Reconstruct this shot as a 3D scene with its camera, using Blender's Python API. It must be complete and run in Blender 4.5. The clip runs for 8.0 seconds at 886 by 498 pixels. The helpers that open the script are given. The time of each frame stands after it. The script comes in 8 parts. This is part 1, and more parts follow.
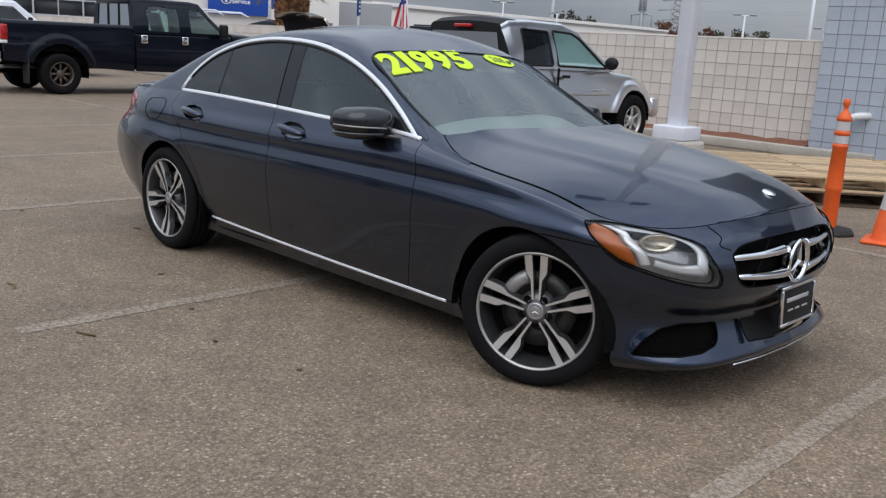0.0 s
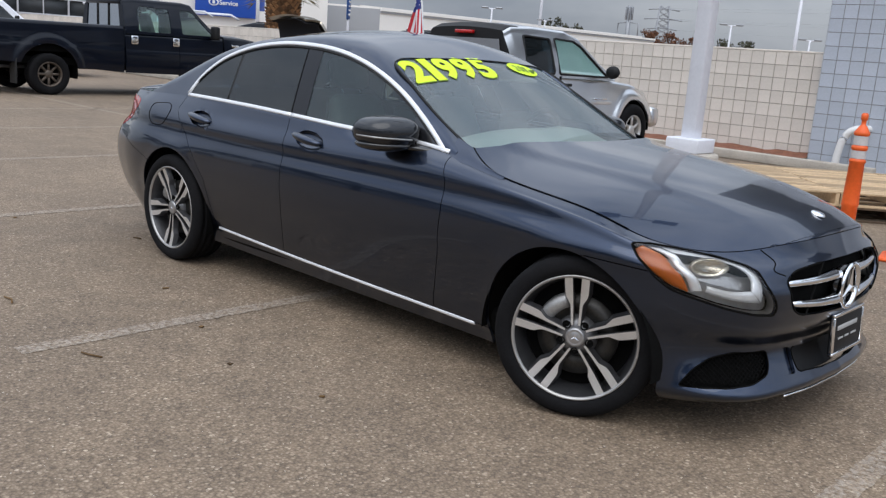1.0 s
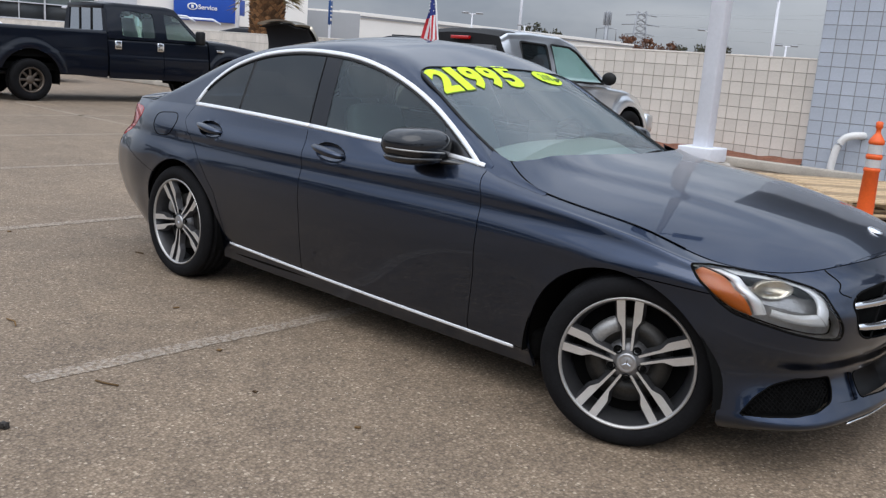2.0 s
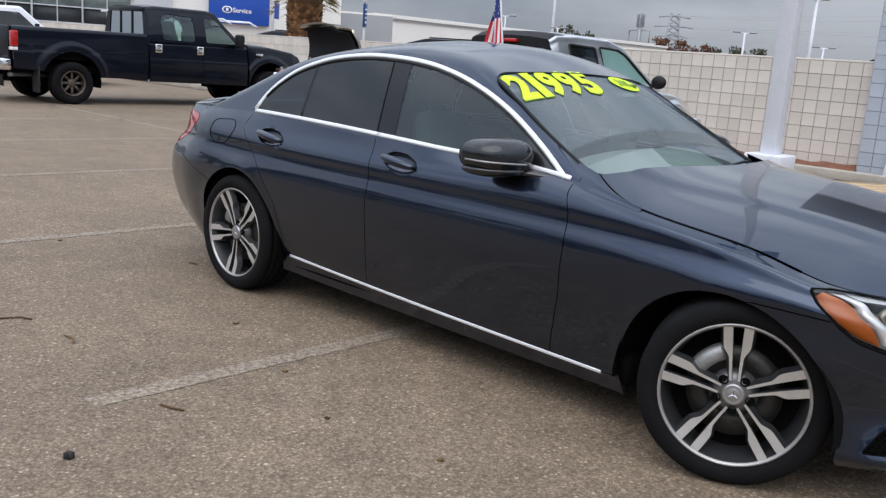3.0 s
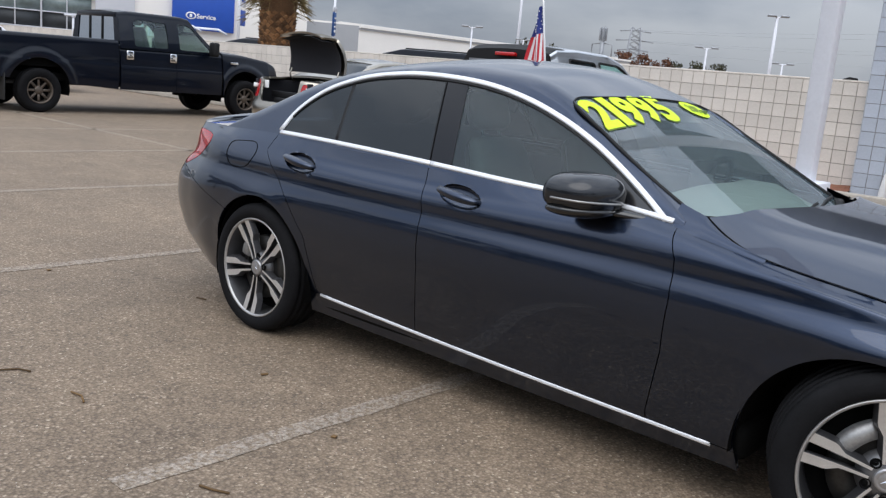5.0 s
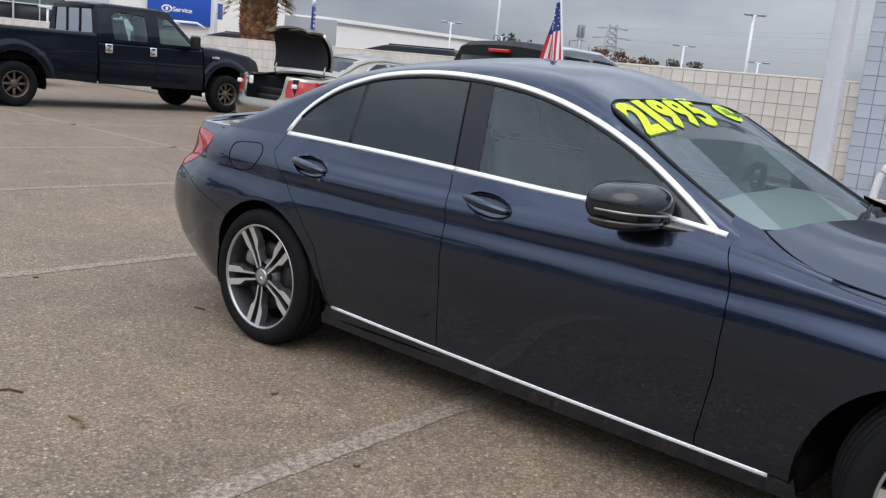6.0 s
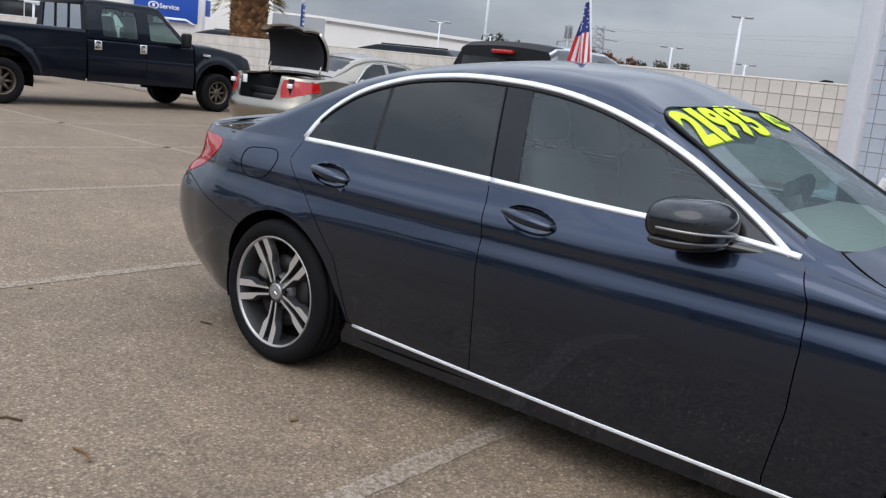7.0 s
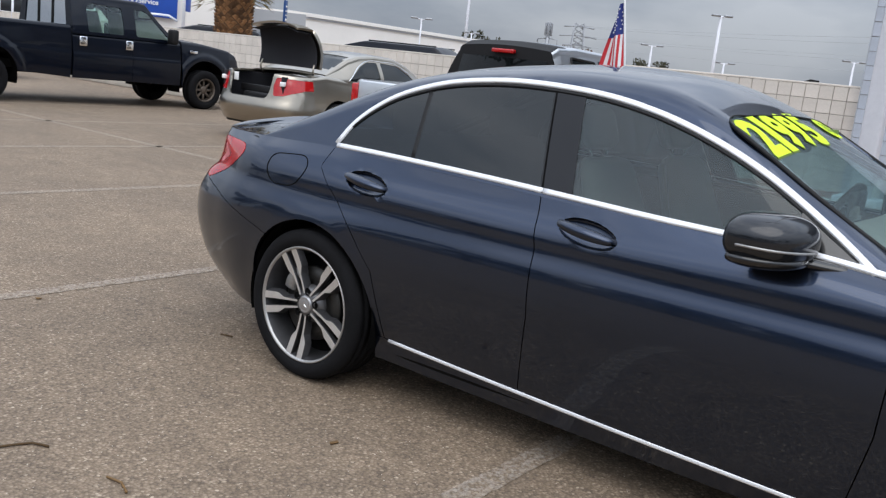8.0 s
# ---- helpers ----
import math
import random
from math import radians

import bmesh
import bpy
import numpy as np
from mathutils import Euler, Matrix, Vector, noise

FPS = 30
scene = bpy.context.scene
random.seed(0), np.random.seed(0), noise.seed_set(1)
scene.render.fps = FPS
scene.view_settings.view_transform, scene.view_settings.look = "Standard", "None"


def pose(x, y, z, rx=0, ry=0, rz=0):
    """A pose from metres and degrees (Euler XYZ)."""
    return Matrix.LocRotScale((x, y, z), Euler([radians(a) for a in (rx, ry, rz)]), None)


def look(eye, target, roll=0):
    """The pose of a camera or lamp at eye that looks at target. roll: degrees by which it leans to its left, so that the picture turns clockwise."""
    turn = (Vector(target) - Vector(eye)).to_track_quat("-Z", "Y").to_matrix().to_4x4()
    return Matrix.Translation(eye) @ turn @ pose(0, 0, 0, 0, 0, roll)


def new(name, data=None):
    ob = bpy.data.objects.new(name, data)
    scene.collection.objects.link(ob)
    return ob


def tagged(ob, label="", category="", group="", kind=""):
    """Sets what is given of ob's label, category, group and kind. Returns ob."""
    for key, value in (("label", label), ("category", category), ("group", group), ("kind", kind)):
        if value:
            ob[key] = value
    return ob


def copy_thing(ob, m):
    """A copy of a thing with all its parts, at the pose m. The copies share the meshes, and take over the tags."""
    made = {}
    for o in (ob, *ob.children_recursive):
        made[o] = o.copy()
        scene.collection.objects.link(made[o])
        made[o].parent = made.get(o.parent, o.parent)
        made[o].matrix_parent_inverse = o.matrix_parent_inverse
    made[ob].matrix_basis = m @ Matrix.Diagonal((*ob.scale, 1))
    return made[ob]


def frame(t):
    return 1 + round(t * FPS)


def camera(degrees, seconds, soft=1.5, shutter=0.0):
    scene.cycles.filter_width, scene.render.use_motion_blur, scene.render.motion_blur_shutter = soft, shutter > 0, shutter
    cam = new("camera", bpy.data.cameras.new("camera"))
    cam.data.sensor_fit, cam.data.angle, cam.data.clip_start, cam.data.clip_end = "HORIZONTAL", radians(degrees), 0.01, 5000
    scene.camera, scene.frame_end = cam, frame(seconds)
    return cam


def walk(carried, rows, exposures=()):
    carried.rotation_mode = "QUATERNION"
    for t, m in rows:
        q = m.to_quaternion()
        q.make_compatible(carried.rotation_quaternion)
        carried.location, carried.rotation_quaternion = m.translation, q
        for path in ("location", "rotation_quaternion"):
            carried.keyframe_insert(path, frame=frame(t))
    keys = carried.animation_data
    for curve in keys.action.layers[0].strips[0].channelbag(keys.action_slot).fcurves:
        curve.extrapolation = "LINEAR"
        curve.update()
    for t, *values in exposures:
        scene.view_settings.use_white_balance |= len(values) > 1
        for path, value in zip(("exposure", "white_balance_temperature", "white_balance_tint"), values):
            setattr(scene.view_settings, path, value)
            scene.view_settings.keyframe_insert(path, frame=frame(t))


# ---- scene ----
cam = camera(53.1, 8.0, soft=1.3)
PATH = [
    (0, (3.535, -3.568, 1.316), (2.184, -2.161, 0.871), 3.3),
    (0.5, (3.417, -3.554, 1.316), (2.075, -2.133, 0.892), 3.8),
    (1, (3.245, -3.548, 1.316), (1.919, -2.114, 0.884), 4.2),
    (2.5, (2.791, -3.564, 1.313), (1.505, -2.089, 0.901), 4.2),
    (3, (2.637, -3.533, 1.312), (1.295, -2.109, 0.894), 4.2),
    (3.5, (2.496, -3.487, 1.316), (1.159, -2.061, 0.896), 4.4),
    (4, (2.355, -3.468, 1.314), (1.037, -2.021, 0.907), 4.7),
    (4.5, (2.18, -3.481, 1.322), (0.88, -2.013, 0.929), 4.9),
    (6, (1.708, -3.424, 1.319), (0.471, -1.903, 0.925), 5.6),
    (6.5, (1.577, -3.375, 1.317), (0.355, -1.841, 0.926), 5.8),
    (7, (1.41, -3.346, 1.315), (0.198, -1.804, 0.923), 6.1),
    (7.5, (1.259, -3.362, 1.313), (0.067, -1.805, 0.923), 6.4),
    (8, (1.119, -3.373, 1.317), (-0.054, -1.802, 0.923), 6.4),
]
walk(cam, [(t, look(eye, target, roll)) for t, eye, target, roll in PATH],
     exposures=[(0.0, -0.31), (0.5, -0.16), (1.0, -0.09), (2.0, -0.05), (8.0, 0.03)])

# ---- world, sun and exposure ----
SUN_UP, SUN_ROUND = 58, 150
world = bpy.data.worlds.new("overcast_sky")
scene.world = world
world.use_nodes = True
wn, wl = world.node_tree.nodes, world.node_tree.links
sky = wn.new("ShaderNodeTexSky")
sky.sky_type, sky.sun_disc = "NISHITA", False
sky.sun_elevation, sky.sun_rotation = radians(SUN_UP), radians(SUN_ROUND)
sky.air_density, sky.dust_density, sky.ozone_density = 1.0, 3.0, 1.0
# cloud cover: grey layers over the clear sky, with soft darker banks
coord = wn.new("ShaderNodeTexCoord")
stretch = wn.new("ShaderNodeMapping")
stretch.inputs["Scale"].default_value = (1.6, 1.6, 5.0)
wl.new(coord.outputs["Generated"], stretch.inputs[0])
cloud = wn.new("ShaderNodeTexNoise")
cloud.inputs["Scale"].default_value, cloud.inputs["Detail"].default_value, cloud.inputs["Roughness"].default_value = 1.7, 6, 0.55
wl.new(stretch.outputs[0], cloud.inputs["Vector"])
shade = wn.new("ShaderNodeValToRGB")
shade.color_ramp.elements[0].position, shade.color_ramp.elements[0].color = 0.36, (3.5, 4.05, 5.0, 1)
shade.color_ramp.elements[1].position, shade.color_ramp.elements[1].color = 0.66, (6.4, 6.85, 7.6, 1)
wl.new(cloud.outputs["Fac"], shade.inputs[0])
# an overcast sky is about three times brighter overhead than at the horizon
updown = wn.new("ShaderNodeSeparateXYZ")
wl.new(coord.outputs["Generated"], updown.inputs[0])
lift = wn.new("ShaderNodeMapRange")
lift.inputs["From Min"].default_value, lift.inputs["From Max"].default_value = 0.02, 0.62
lift.inputs["To Min"].default_value, lift.inputs["To Max"].default_value = 0.88, 2.4
wl.new(updown.outputs["Z"], lift.inputs[0])
domed = wn.new("ShaderNodeMixRGB")
domed.blend_type, domed.inputs[0].default_value = "MULTIPLY", 1.0
wl.new(shade.outputs[0], domed.inputs[1])
# and the cloud is thinner and brighter on the sun's side
toward = wn.new("ShaderNodeVectorMath")
toward.operation = "DOT_PRODUCT"
toward.inputs[1].default_value = (0.26, -0.46, 0.85)
wl.new(coord.outputs["Generated"], toward.inputs[0])
side_glow = wn.new("ShaderNodeMapRange")
side_glow.inputs["From Min"].default_value, side_glow.inputs["From Max"].default_value = -0.5, 1.0
side_glow.inputs["To Min"].default_value, side_glow.inputs["To Max"].default_value = 0.74, 1.35
wl.new(toward.outputs["Value"], side_glow.inputs[0])
both_ways = wn.new("ShaderNodeMath")
both_ways.operation = "MULTIPLY"
wl.new(lift.outputs[0], both_ways.inputs[0])
wl.new(side_glow.outputs[0], both_ways.inputs[1])
wl.new(both_ways.outputs[0], domed.inputs[2])
cover = wn.new("ShaderNodeMixRGB")
cover.inputs[0].default_value = 0.9
wl.new(sky.outputs[0], cover.inputs[1])
wl.new(domed.outputs[0], cover.inputs[2])
wl.new(cover.outputs[0], wn["Background"].inputs[0])
wn["Background"].inputs[1].default_value = 0.1
sun = new("sun", bpy.data.lights.new("sun", "SUN"))
sun.data.energy, sun.data.angle, sun.data.color = 1.25, radians(60), (1.0, 0.96, 0.9)
a = radians(SUN_ROUND)
sun.matrix_basis = look((0, 0, 0), (-math.sin(a) * math.cos(radians(SUN_UP)), -math.cos(a) * math.cos(radians(SUN_UP)), -math.sin(radians(SUN_UP))))


# ---- materials ----
def surface(name, col, rough=0.5, metal=0.0, coat=0.0, coat_rough=0.03, grain=None, stain=None, bump=None, spec=None, wear=0.0, island=0.0, obvar=0.0):
    """Procedural material. grain, stain: (scale, amount) of fine and broad colour variation; bump: (scale, depth); wear: roughness variation."""
    m = bpy.data.materials.new(name)
    m.use_nodes = True
    n, l = m.node_tree.nodes, m.node_tree.links
    b = n["Principled BSDF"]
    b.inputs["Base Color"].default_value = (*col, 1)
    b.inputs["Roughness"].default_value, b.inputs["Metallic"].default_value = rough, metal
    b.inputs["Coat Weight"].default_value, b.inputs["Coat Roughness"].default_value = coat, coat_rough
    if spec is not None:
        b.inputs["Specular IOR Level"].default_value = spec
    tc = n.new("ShaderNodeTexCoord")
    vec = tc.outputs["Object"]
    colour = None

    def noise_at(scale, detail=4, rough_=0.6):
        t = n.new("ShaderNodeTexNoise")
        t.inputs["Scale"].default_value, t.inputs["Detail"].default_value, t.inputs["Roughness"].default_value = scale, detail, rough_
        l.new(vec, t.inputs["Vector"])
        return t.outputs["Fac"]

    def times(src, amount, prev):
        mr = n.new("ShaderNodeMapRange")
        mr.inputs["From Min"].default_value, mr.inputs["From Max"].default_value = 0.25, 0.75
        mr.inputs["To Min"].default_value, mr.inputs["To Max"].default_value = 1 - amount, 1 + amount
        l.new(src, mr.inputs[0])
        mx = n.new("ShaderNodeMixRGB")
        mx.blend_type = "MULTIPLY"
        mx.inputs[0].default_value = 1
        if prev is None:
            mx.inputs[1].default_value = (*col, 1)
        else:
            l.new(prev, mx.inputs[1])
        l.new(mr.outputs[0], mx.inputs[2])
        return mx.outputs[0]

    if grain:
        colour = times(noise_at(grain[0], 3, 0.7), grain[1], colour)
    if stain:
        colour = times(noise_at(stain[0], 6, 0.65), stain[1], colour)
    if island:
        colour = times(n.new("ShaderNodeNewGeometry").outputs["Random Per Island"], island, colour)
    if obvar:
        colour = times(n.new("ShaderNodeObjectInfo").outputs["Random"], obvar, colour)
    if colour is not None:
        l.new(colour, b.inputs["Base Color"])
    if wear:
        mr = n.new("ShaderNodeMapRange")
        mr.inputs["To Min"].default_value, mr.inputs["To Max"].default_value = max(rough - wear, 0.01), min(rough + wear, 1)
        l.new(noise_at(7, 6), mr.inputs[0])
        l.new(mr.outputs[0], b.inputs["Roughness"])
    if bump:
        bp = n.new("ShaderNodeBump")
        bp.inputs["Strength"].default_value, bp.inputs["Distance"].default_value = 1.0, bump[1]
        l.new(noise_at(bump[0], 3), bp.inputs["Height"])
        l.new(bp.outputs[0], b.inputs["Normal"])
    return m


def pane(name, tint, dust_veil=0.0, ior=1.6):
    """Tinted glass: clear film over a coloured, partly see-through body. A pale diffuse veil paints in mirrored sky
    haze along with dust.
    """
    m = bpy.data.materials.new(name)
    m.use_nodes = True
    n, l = m.node_tree.nodes, m.node_tree.links
    n.remove(n["Principled BSDF"])
    gl = n.new("ShaderNodeBsdfGlossy")
    gl.inputs["Roughness"].default_value = 0.01
    tr = n.new("ShaderNodeBsdfTransparent")
    tr.inputs[0].default_value = (*tint, 1)
    fr = n.new("ShaderNodeFresnel")
    fr.inputs["IOR"].default_value = ior
    mx = n.new("ShaderNodeMixShader")
    l.new(fr.outputs[0], mx.inputs[0])
    l.new(tr.outputs[0], mx.inputs[1])
    l.new(gl.outputs[0], mx.inputs[2])
    # bluish diffuse colour painted in for sky glare on the pane, besides dust
    film = n.new("ShaderNodeBsdfDiffuse")
    film.inputs[0].default_value = (0.40, 0.54, 0.60, 1)
    spots = n.new("ShaderNodeTexNoise")
    spots.inputs["Scale"].default_value, spots.inputs["Detail"].default_value = 3.0, 6
    tc = n.new("ShaderNodeTexCoord")
    l.new(tc.outputs["Object"], spots.inputs["Vector"])
    much = n.new("ShaderNodeMapRange")
    much.inputs["To Min"].default_value, much.inputs["To Max"].default_value = dust_veil * 0.75, dust_veil * 1.25
    l.new(spots.outputs["Fac"], much.inputs[0])
    veiled = n.new("ShaderNodeMixShader")
    l.new(much.outputs[0], veiled.inputs[0])
    l.new(mx.outputs[0], veiled.inputs[1])
    l.new(film.outputs[0], veiled.inputs[2])
    l.new(veiled.outputs[0], n["Material Output"].inputs[0])
    return m


def asphalt_material():
    """Worn asphalt: exposed pale and brown stones in a grey-brown binder, broad stains, faint wheel dirt."""
    m = surface("worn_asphalt", (0.19, 0.155, 0.125), 0.80, grain=None, spec=0.45)
    n, l = m.node_tree.nodes, m.node_tree.links
    b = n["Principled BSDF"]
    tc = n.new("ShaderNodeTexCoord")

    def tex(kind, scale, **kw):
        t = n.new(kind)
        t.inputs["Scale"].default_value = scale
        for k, v in kw.items():
            t.inputs[k].default_value = v
        l.new(tc.outputs["Object"], t.inputs["Vector"])
        return t

    def ramp(src, *stops):
        r = n.new("ShaderNodeValToRGB")
        e = r.color_ramp.elements
        e[0].position, e[0].color = stops[0][0], (*stops[0][1], 1)
        e[1].position, e[1].color = stops[-1][0], (*stops[-1][1], 1)
        for p, c in stops[1:-1]:
            k = e.new(p)
            k.color = (*c, 1)
        l.new(src, r.inputs[0])
        return r.outputs[0]

    def mix(kind, fac, a_, b_):
        x = n.new("ShaderNodeMixRGB")
        x.blend_type = kind
        for slot, val in ((0, fac), (1, a_), (2, b_)):
            if isinstance(val, (int, float)):
                x.inputs[slot].default_value = val if slot == 0 else (val, val, val, 1)
            else:
                l.new(val, x.inputs[slot])
        return x.outputs[0]

    stones = tex("ShaderNodeTexVoronoi", 95)
    stones.feature = "F1"
    tone = ramp(stones.outputs["Color"], (0.0, (0.123, 0.094, 0.068)), (0.3, (0.192, 0.143, 0.102)), (0.65, (0.249, 0.189, 0.135)), (0.85, (0.312, 0.245, 0.180)), (1.0, (0.520, 0.433, 0.338)))
    binder = ramp(stones.outputs["Distance"], (0.25, (1, 1, 1)), (0.75, (0.55, 0.53, 0.5)))
    col = mix("MULTIPLY", 0.8, tone, binder)
    fleck = tex("ShaderNodeTexVoronoi", 52)
    spots = ramp(fleck.outputs["Distance"], (0.08, (1, 1, 1)), (0.14, (0, 0, 0)))
    pale = n.new("ShaderNodeRGB")
    pale.outputs[0].default_value = (0.66, 0.60, 0.52, 1)
    some = tex("ShaderNodeTexNoise", 19, Detail=2)
    gate = ramp(some.outputs["Fac"], (0.54, (0, 0, 0)), (0.6, (1, 1, 1)))
    col = mix("MIX", mix("MULTIPLY", 1.0, spots, gate), col, pale.outputs[0])
    broad = tex("ShaderNodeTexNoise", 0.55, Detail=7, Roughness=0.6)
    col = mix("MULTIPLY", 1.0, col, ramp(broad.outputs["Fac"], (0.3, (0.90, 0.895, 0.90)), (0.7, (1.24, 1.225, 1.20))))
    mid = tex("ShaderNodeTexNoise", 4.5, Detail=6, Roughness=0.65)
    col = mix("MULTIPLY", 1.0, col, ramp(mid.outputs["Fac"], (0.3, (0.86, 0.86, 0.86)), (0.7, (1.12, 1.12, 1.11))))
    l.new(col, b.inputs["Base Color"])
    bp = n.new("ShaderNodeBump")
    bp.inputs["Distance"].default_value = 0.004
    bp.inputs["Strength"].default_value = 0.7
    l.new(stones.outputs["Distance"], bp.inputs["Height"])
    l.new(bp.outputs[0], b.inputs["Normal"])
    return m


def worn_line_material():
    """Thin old road paint, broken by the stones beneath."""
    m = asphalt_material()
    m.name = "worn_white_line_paint"
    n, l = m.node_tree.nodes, m.node_tree.links
    b = n["Principled BSDF"]
    under = b.inputs["Base Color"].links[0].from_socket
    tc = n.new("ShaderNodeTexCoord")
    t = n.new("ShaderNodeTexNoise")
    t.inputs["Scale"].default_value, t.inputs["Detail"].default_value, t.inputs["Roughness"].default_value = 42, 7, 0.75
    l.new(tc.outputs["Object"], t.inputs["Vector"])
    r = n.new("ShaderNodeValToRGB")
    r.color_ramp.elements[0].position, r.color_ramp.elements[1].position = 0.44, 0.72
    l.new(t.outputs["Fac"], r.inputs[0])
    x = n.new("ShaderNodeMixRGB")
    x.inputs[2].default_value = (0.45, 0.40, 0.345, 1)
    l.new(r.outputs[0], x.inputs[0])
    l.new(under, x.inputs[1])
    l.new(x.outputs[0], b.inputs["Base Color"])
    return m


def metallic_paint(name, col, flake=0.25, coat=1.0):
    """Metallic car paint: fine flakes under a clear coat, a little road dust."""
    m = surface(name, col, 0.30, 1.0, coat=coat, coat_rough=0.008, grain=(900, flake), stain=(1.3, 0.06), wear=0.05, spec=0.0)
    m.node_tree.nodes["Principled BSDF"].inputs["Coat IOR"].default_value = 1.5
    return m


asphalt = asphalt_material()
line_paint = worn_line_material()
car_paint = metallic_paint("grey_blue_metallic", (0.022, 0.034, 0.064))
dark_paint = surface("black_gloss_trim", (0.006, 0.006, 0.007), 0.12, coat=0.6)
black_plastic = surface("black_grained_plastic", (0.009, 0.009, 0.010), 0.6, spec=0.3, grain=(300, 0.2), bump=(500, 0.0004))
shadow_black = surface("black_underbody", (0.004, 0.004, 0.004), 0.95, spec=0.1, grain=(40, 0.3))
chrome = surface("polished_chrome", (0.82, 0.83, 0.85), 0.07, 1.0, wear=0.04)
satin = surface("satin_aluminium", (0.86, 0.87, 0.89), 0.22, 1.0, grain=(200, 0.05), wear=0.06)
bright_trim = surface("bright_satin_trim", (0.82, 0.83, 0.85), 0.42, 0.45, grain=(200, 0.04), wear=0.05)
rubber = surface("tyre_rubber", (0.009, 0.009, 0.010), 0.85, spec=0.12, grain=(120, 0.25), stain=(9, 0.25), bump=(250, 0.0006))
rim_face = surface("machined_rim_face", (0.66, 0.65, 0.635), 0.38, 0.7, grain=(260, 0.06), stain=(14, 0.08), wear=0.08)
rim_dark = surface("anthracite_rim_paint", (0.075, 0.075, 0.08), 0.38, 0.6, coat=0.3, stain=(20, 0.2))
steel = surface("brake_disc_steel", (0.055, 0.053, 0.05), 0.45, 0.8, grain=(140, 0.15), stain=(30, 0.2))
caliper_grey = surface("cast_caliper", (0.36, 0.36, 0.36), 0.45, 0.6, grain=(90, 0.2))
side_glass = pane("green_tinted_side_glass", (0.28, 0.42, 0.43), 0.045, 1.6)
privacy_glass = pane("dark_privacy_glass", (0.030, 0.042, 0.056), 0.015, 1.58)
# the windscreen's veil is mostly painted sky reflection
windscreen_glass = pane("windscreen_glass", (0.80, 0.91, 0.88), 0.10, 2.05)
lens_glass = pane("clear_lamp_lens", (0.93, 0.94, 0.95), 0.0, 1.45)
lamp_housing = surface("smoky_lamp_housing", (0.34, 0.335, 0.33), 0.28, 0.6, grain=(30, 0.2), bump=(45, 0.003))
lamp_white = surface("frosted_light_guide", (0.80, 0.81, 0.82), 0.25, 0.25, coat=0.5, grain=(60, 0.05))
warm_chrome = surface("warm_reflector_chrome", (0.80, 0.72, 0.58), 0.22, 1.0, grain=(90, 0.12), bump=(60, 0.004))
amber = surface("amber_reflector", (0.46, 0.10, 0.0), 0.4, coat=0.05, grain=(160, 0.15), bump=(140, 0.001))
red_lens = surface("red_tail_lens", (0.42, 0.006, 0.007), 0.12, coat=0.8, spec=0.4, grain=(40, 0.2), stain=(12, 0.15))
grey_leather = surface("grey_leather", (0.20, 0.20, 0.19), 0.5, grain=(60, 0.15), bump=(220, 0.001))
dash_plastic = surface("dashboard_plastic", (0.03, 0.03, 0.032), 0.6, grain=(150, 0.2), bump=(300, 0.0006))
lime = surface("lime_window_chalk", (0.62, 0.85, 0.01), 0.55, grain=(40, 0.06))
white_gloss = surface("white_reflector", (0.85, 0.85, 0.85), 0.2, grain=(50, 0.03))
beige_block = surface("beige_split_block", (0.65, 0.595, 0.535), 0.9, grain=(60, 0.10), stain=(2.2, 0.10), bump=(90, 0.003), obvar=0.05, island=0.05)
lilac_block = surface("pale_lilac_painted_block", (0.435, 0.47, 0.535), 0.75, grain=(60, 0.08), stain=(1.8, 0.08), bump=(90, 0.003), obvar=0.04, island=0.04)
mortar = surface("grey_mortar", (0.26, 0.235, 0.21), 0.95, grain=(80, 0.2), stain=(3, 0.15))
white_steel = surface("white_painted_steel", (0.70, 0.71, 0.76), 0.5, grain=(30, 0.04), stain=(2.5, 0.07), bump=(60, 0.0006))
concrete = surface("pale_concrete", (0.42, 0.38, 0.33), 0.9, grain=(70, 0.15), stain=(3, 0.2), bump=(110, 0.002))
red_soil = surface("red_bark_mulch", (0.21, 0.085, 0.05), 0.95, grain=(45, 0.5), stain=(6, 0.3), bump=(50, 0.02))
orange_plastic = surface("faded_orange_plastic", (0.80, 0.12, 0.018), 0.45, grain=(40, 0.06), stain=(5, 0.12))
reflective = surface("white_reflective_band", (0.55, 0.53, 0.52), 0.4, grain=(90, 0.12))
black_rubber = surface("black_rubber_base", (0.02, 0.02, 0.02), 0.8, grain=(60, 0.3), stain=(8, 0.25))
pallet_wood = surface("weathered_pallet_wood", (0.46, 0.33, 0.20), 0.85, grain=(30, 0.18), stain=(3, 0.2), bump=(60, 0.003), obvar=0.22)
pallet_dark = surface("old_dark_pallet_wood", (0.10, 0.065, 0.04), 0.9, grain=(30, 0.2), obvar=0.2, bump=(60, 0.003))
pvc = surface("white_pvc", (0.75, 0.74, 0.73), 0.4, grain=(30, 0.05))
black_truck = surface("faded_black_truck_paint", (0.003, 0.005, 0.011), 0.35, spec=0.1, coat=0.45, coat_rough=0.04, stain=(1.6, 0.2), wear=0.08)
truck_glass = pane("pale_green_truck_glass", (0.60, 0.78, 0.72), 0.06)
bronze_rim = surface("dull_bronze_rim", (0.14, 0.115, 0.095), 0.45, 0.7, stain=(20, 0.25))
silver_paint = metallic_paint("silver_metallic_paint", (0.74, 0.75, 0.76), 0.05)
champagne_paint = metallic_paint("champagne_metallic_paint", (0.38, 0.34, 0.28), 0.05)
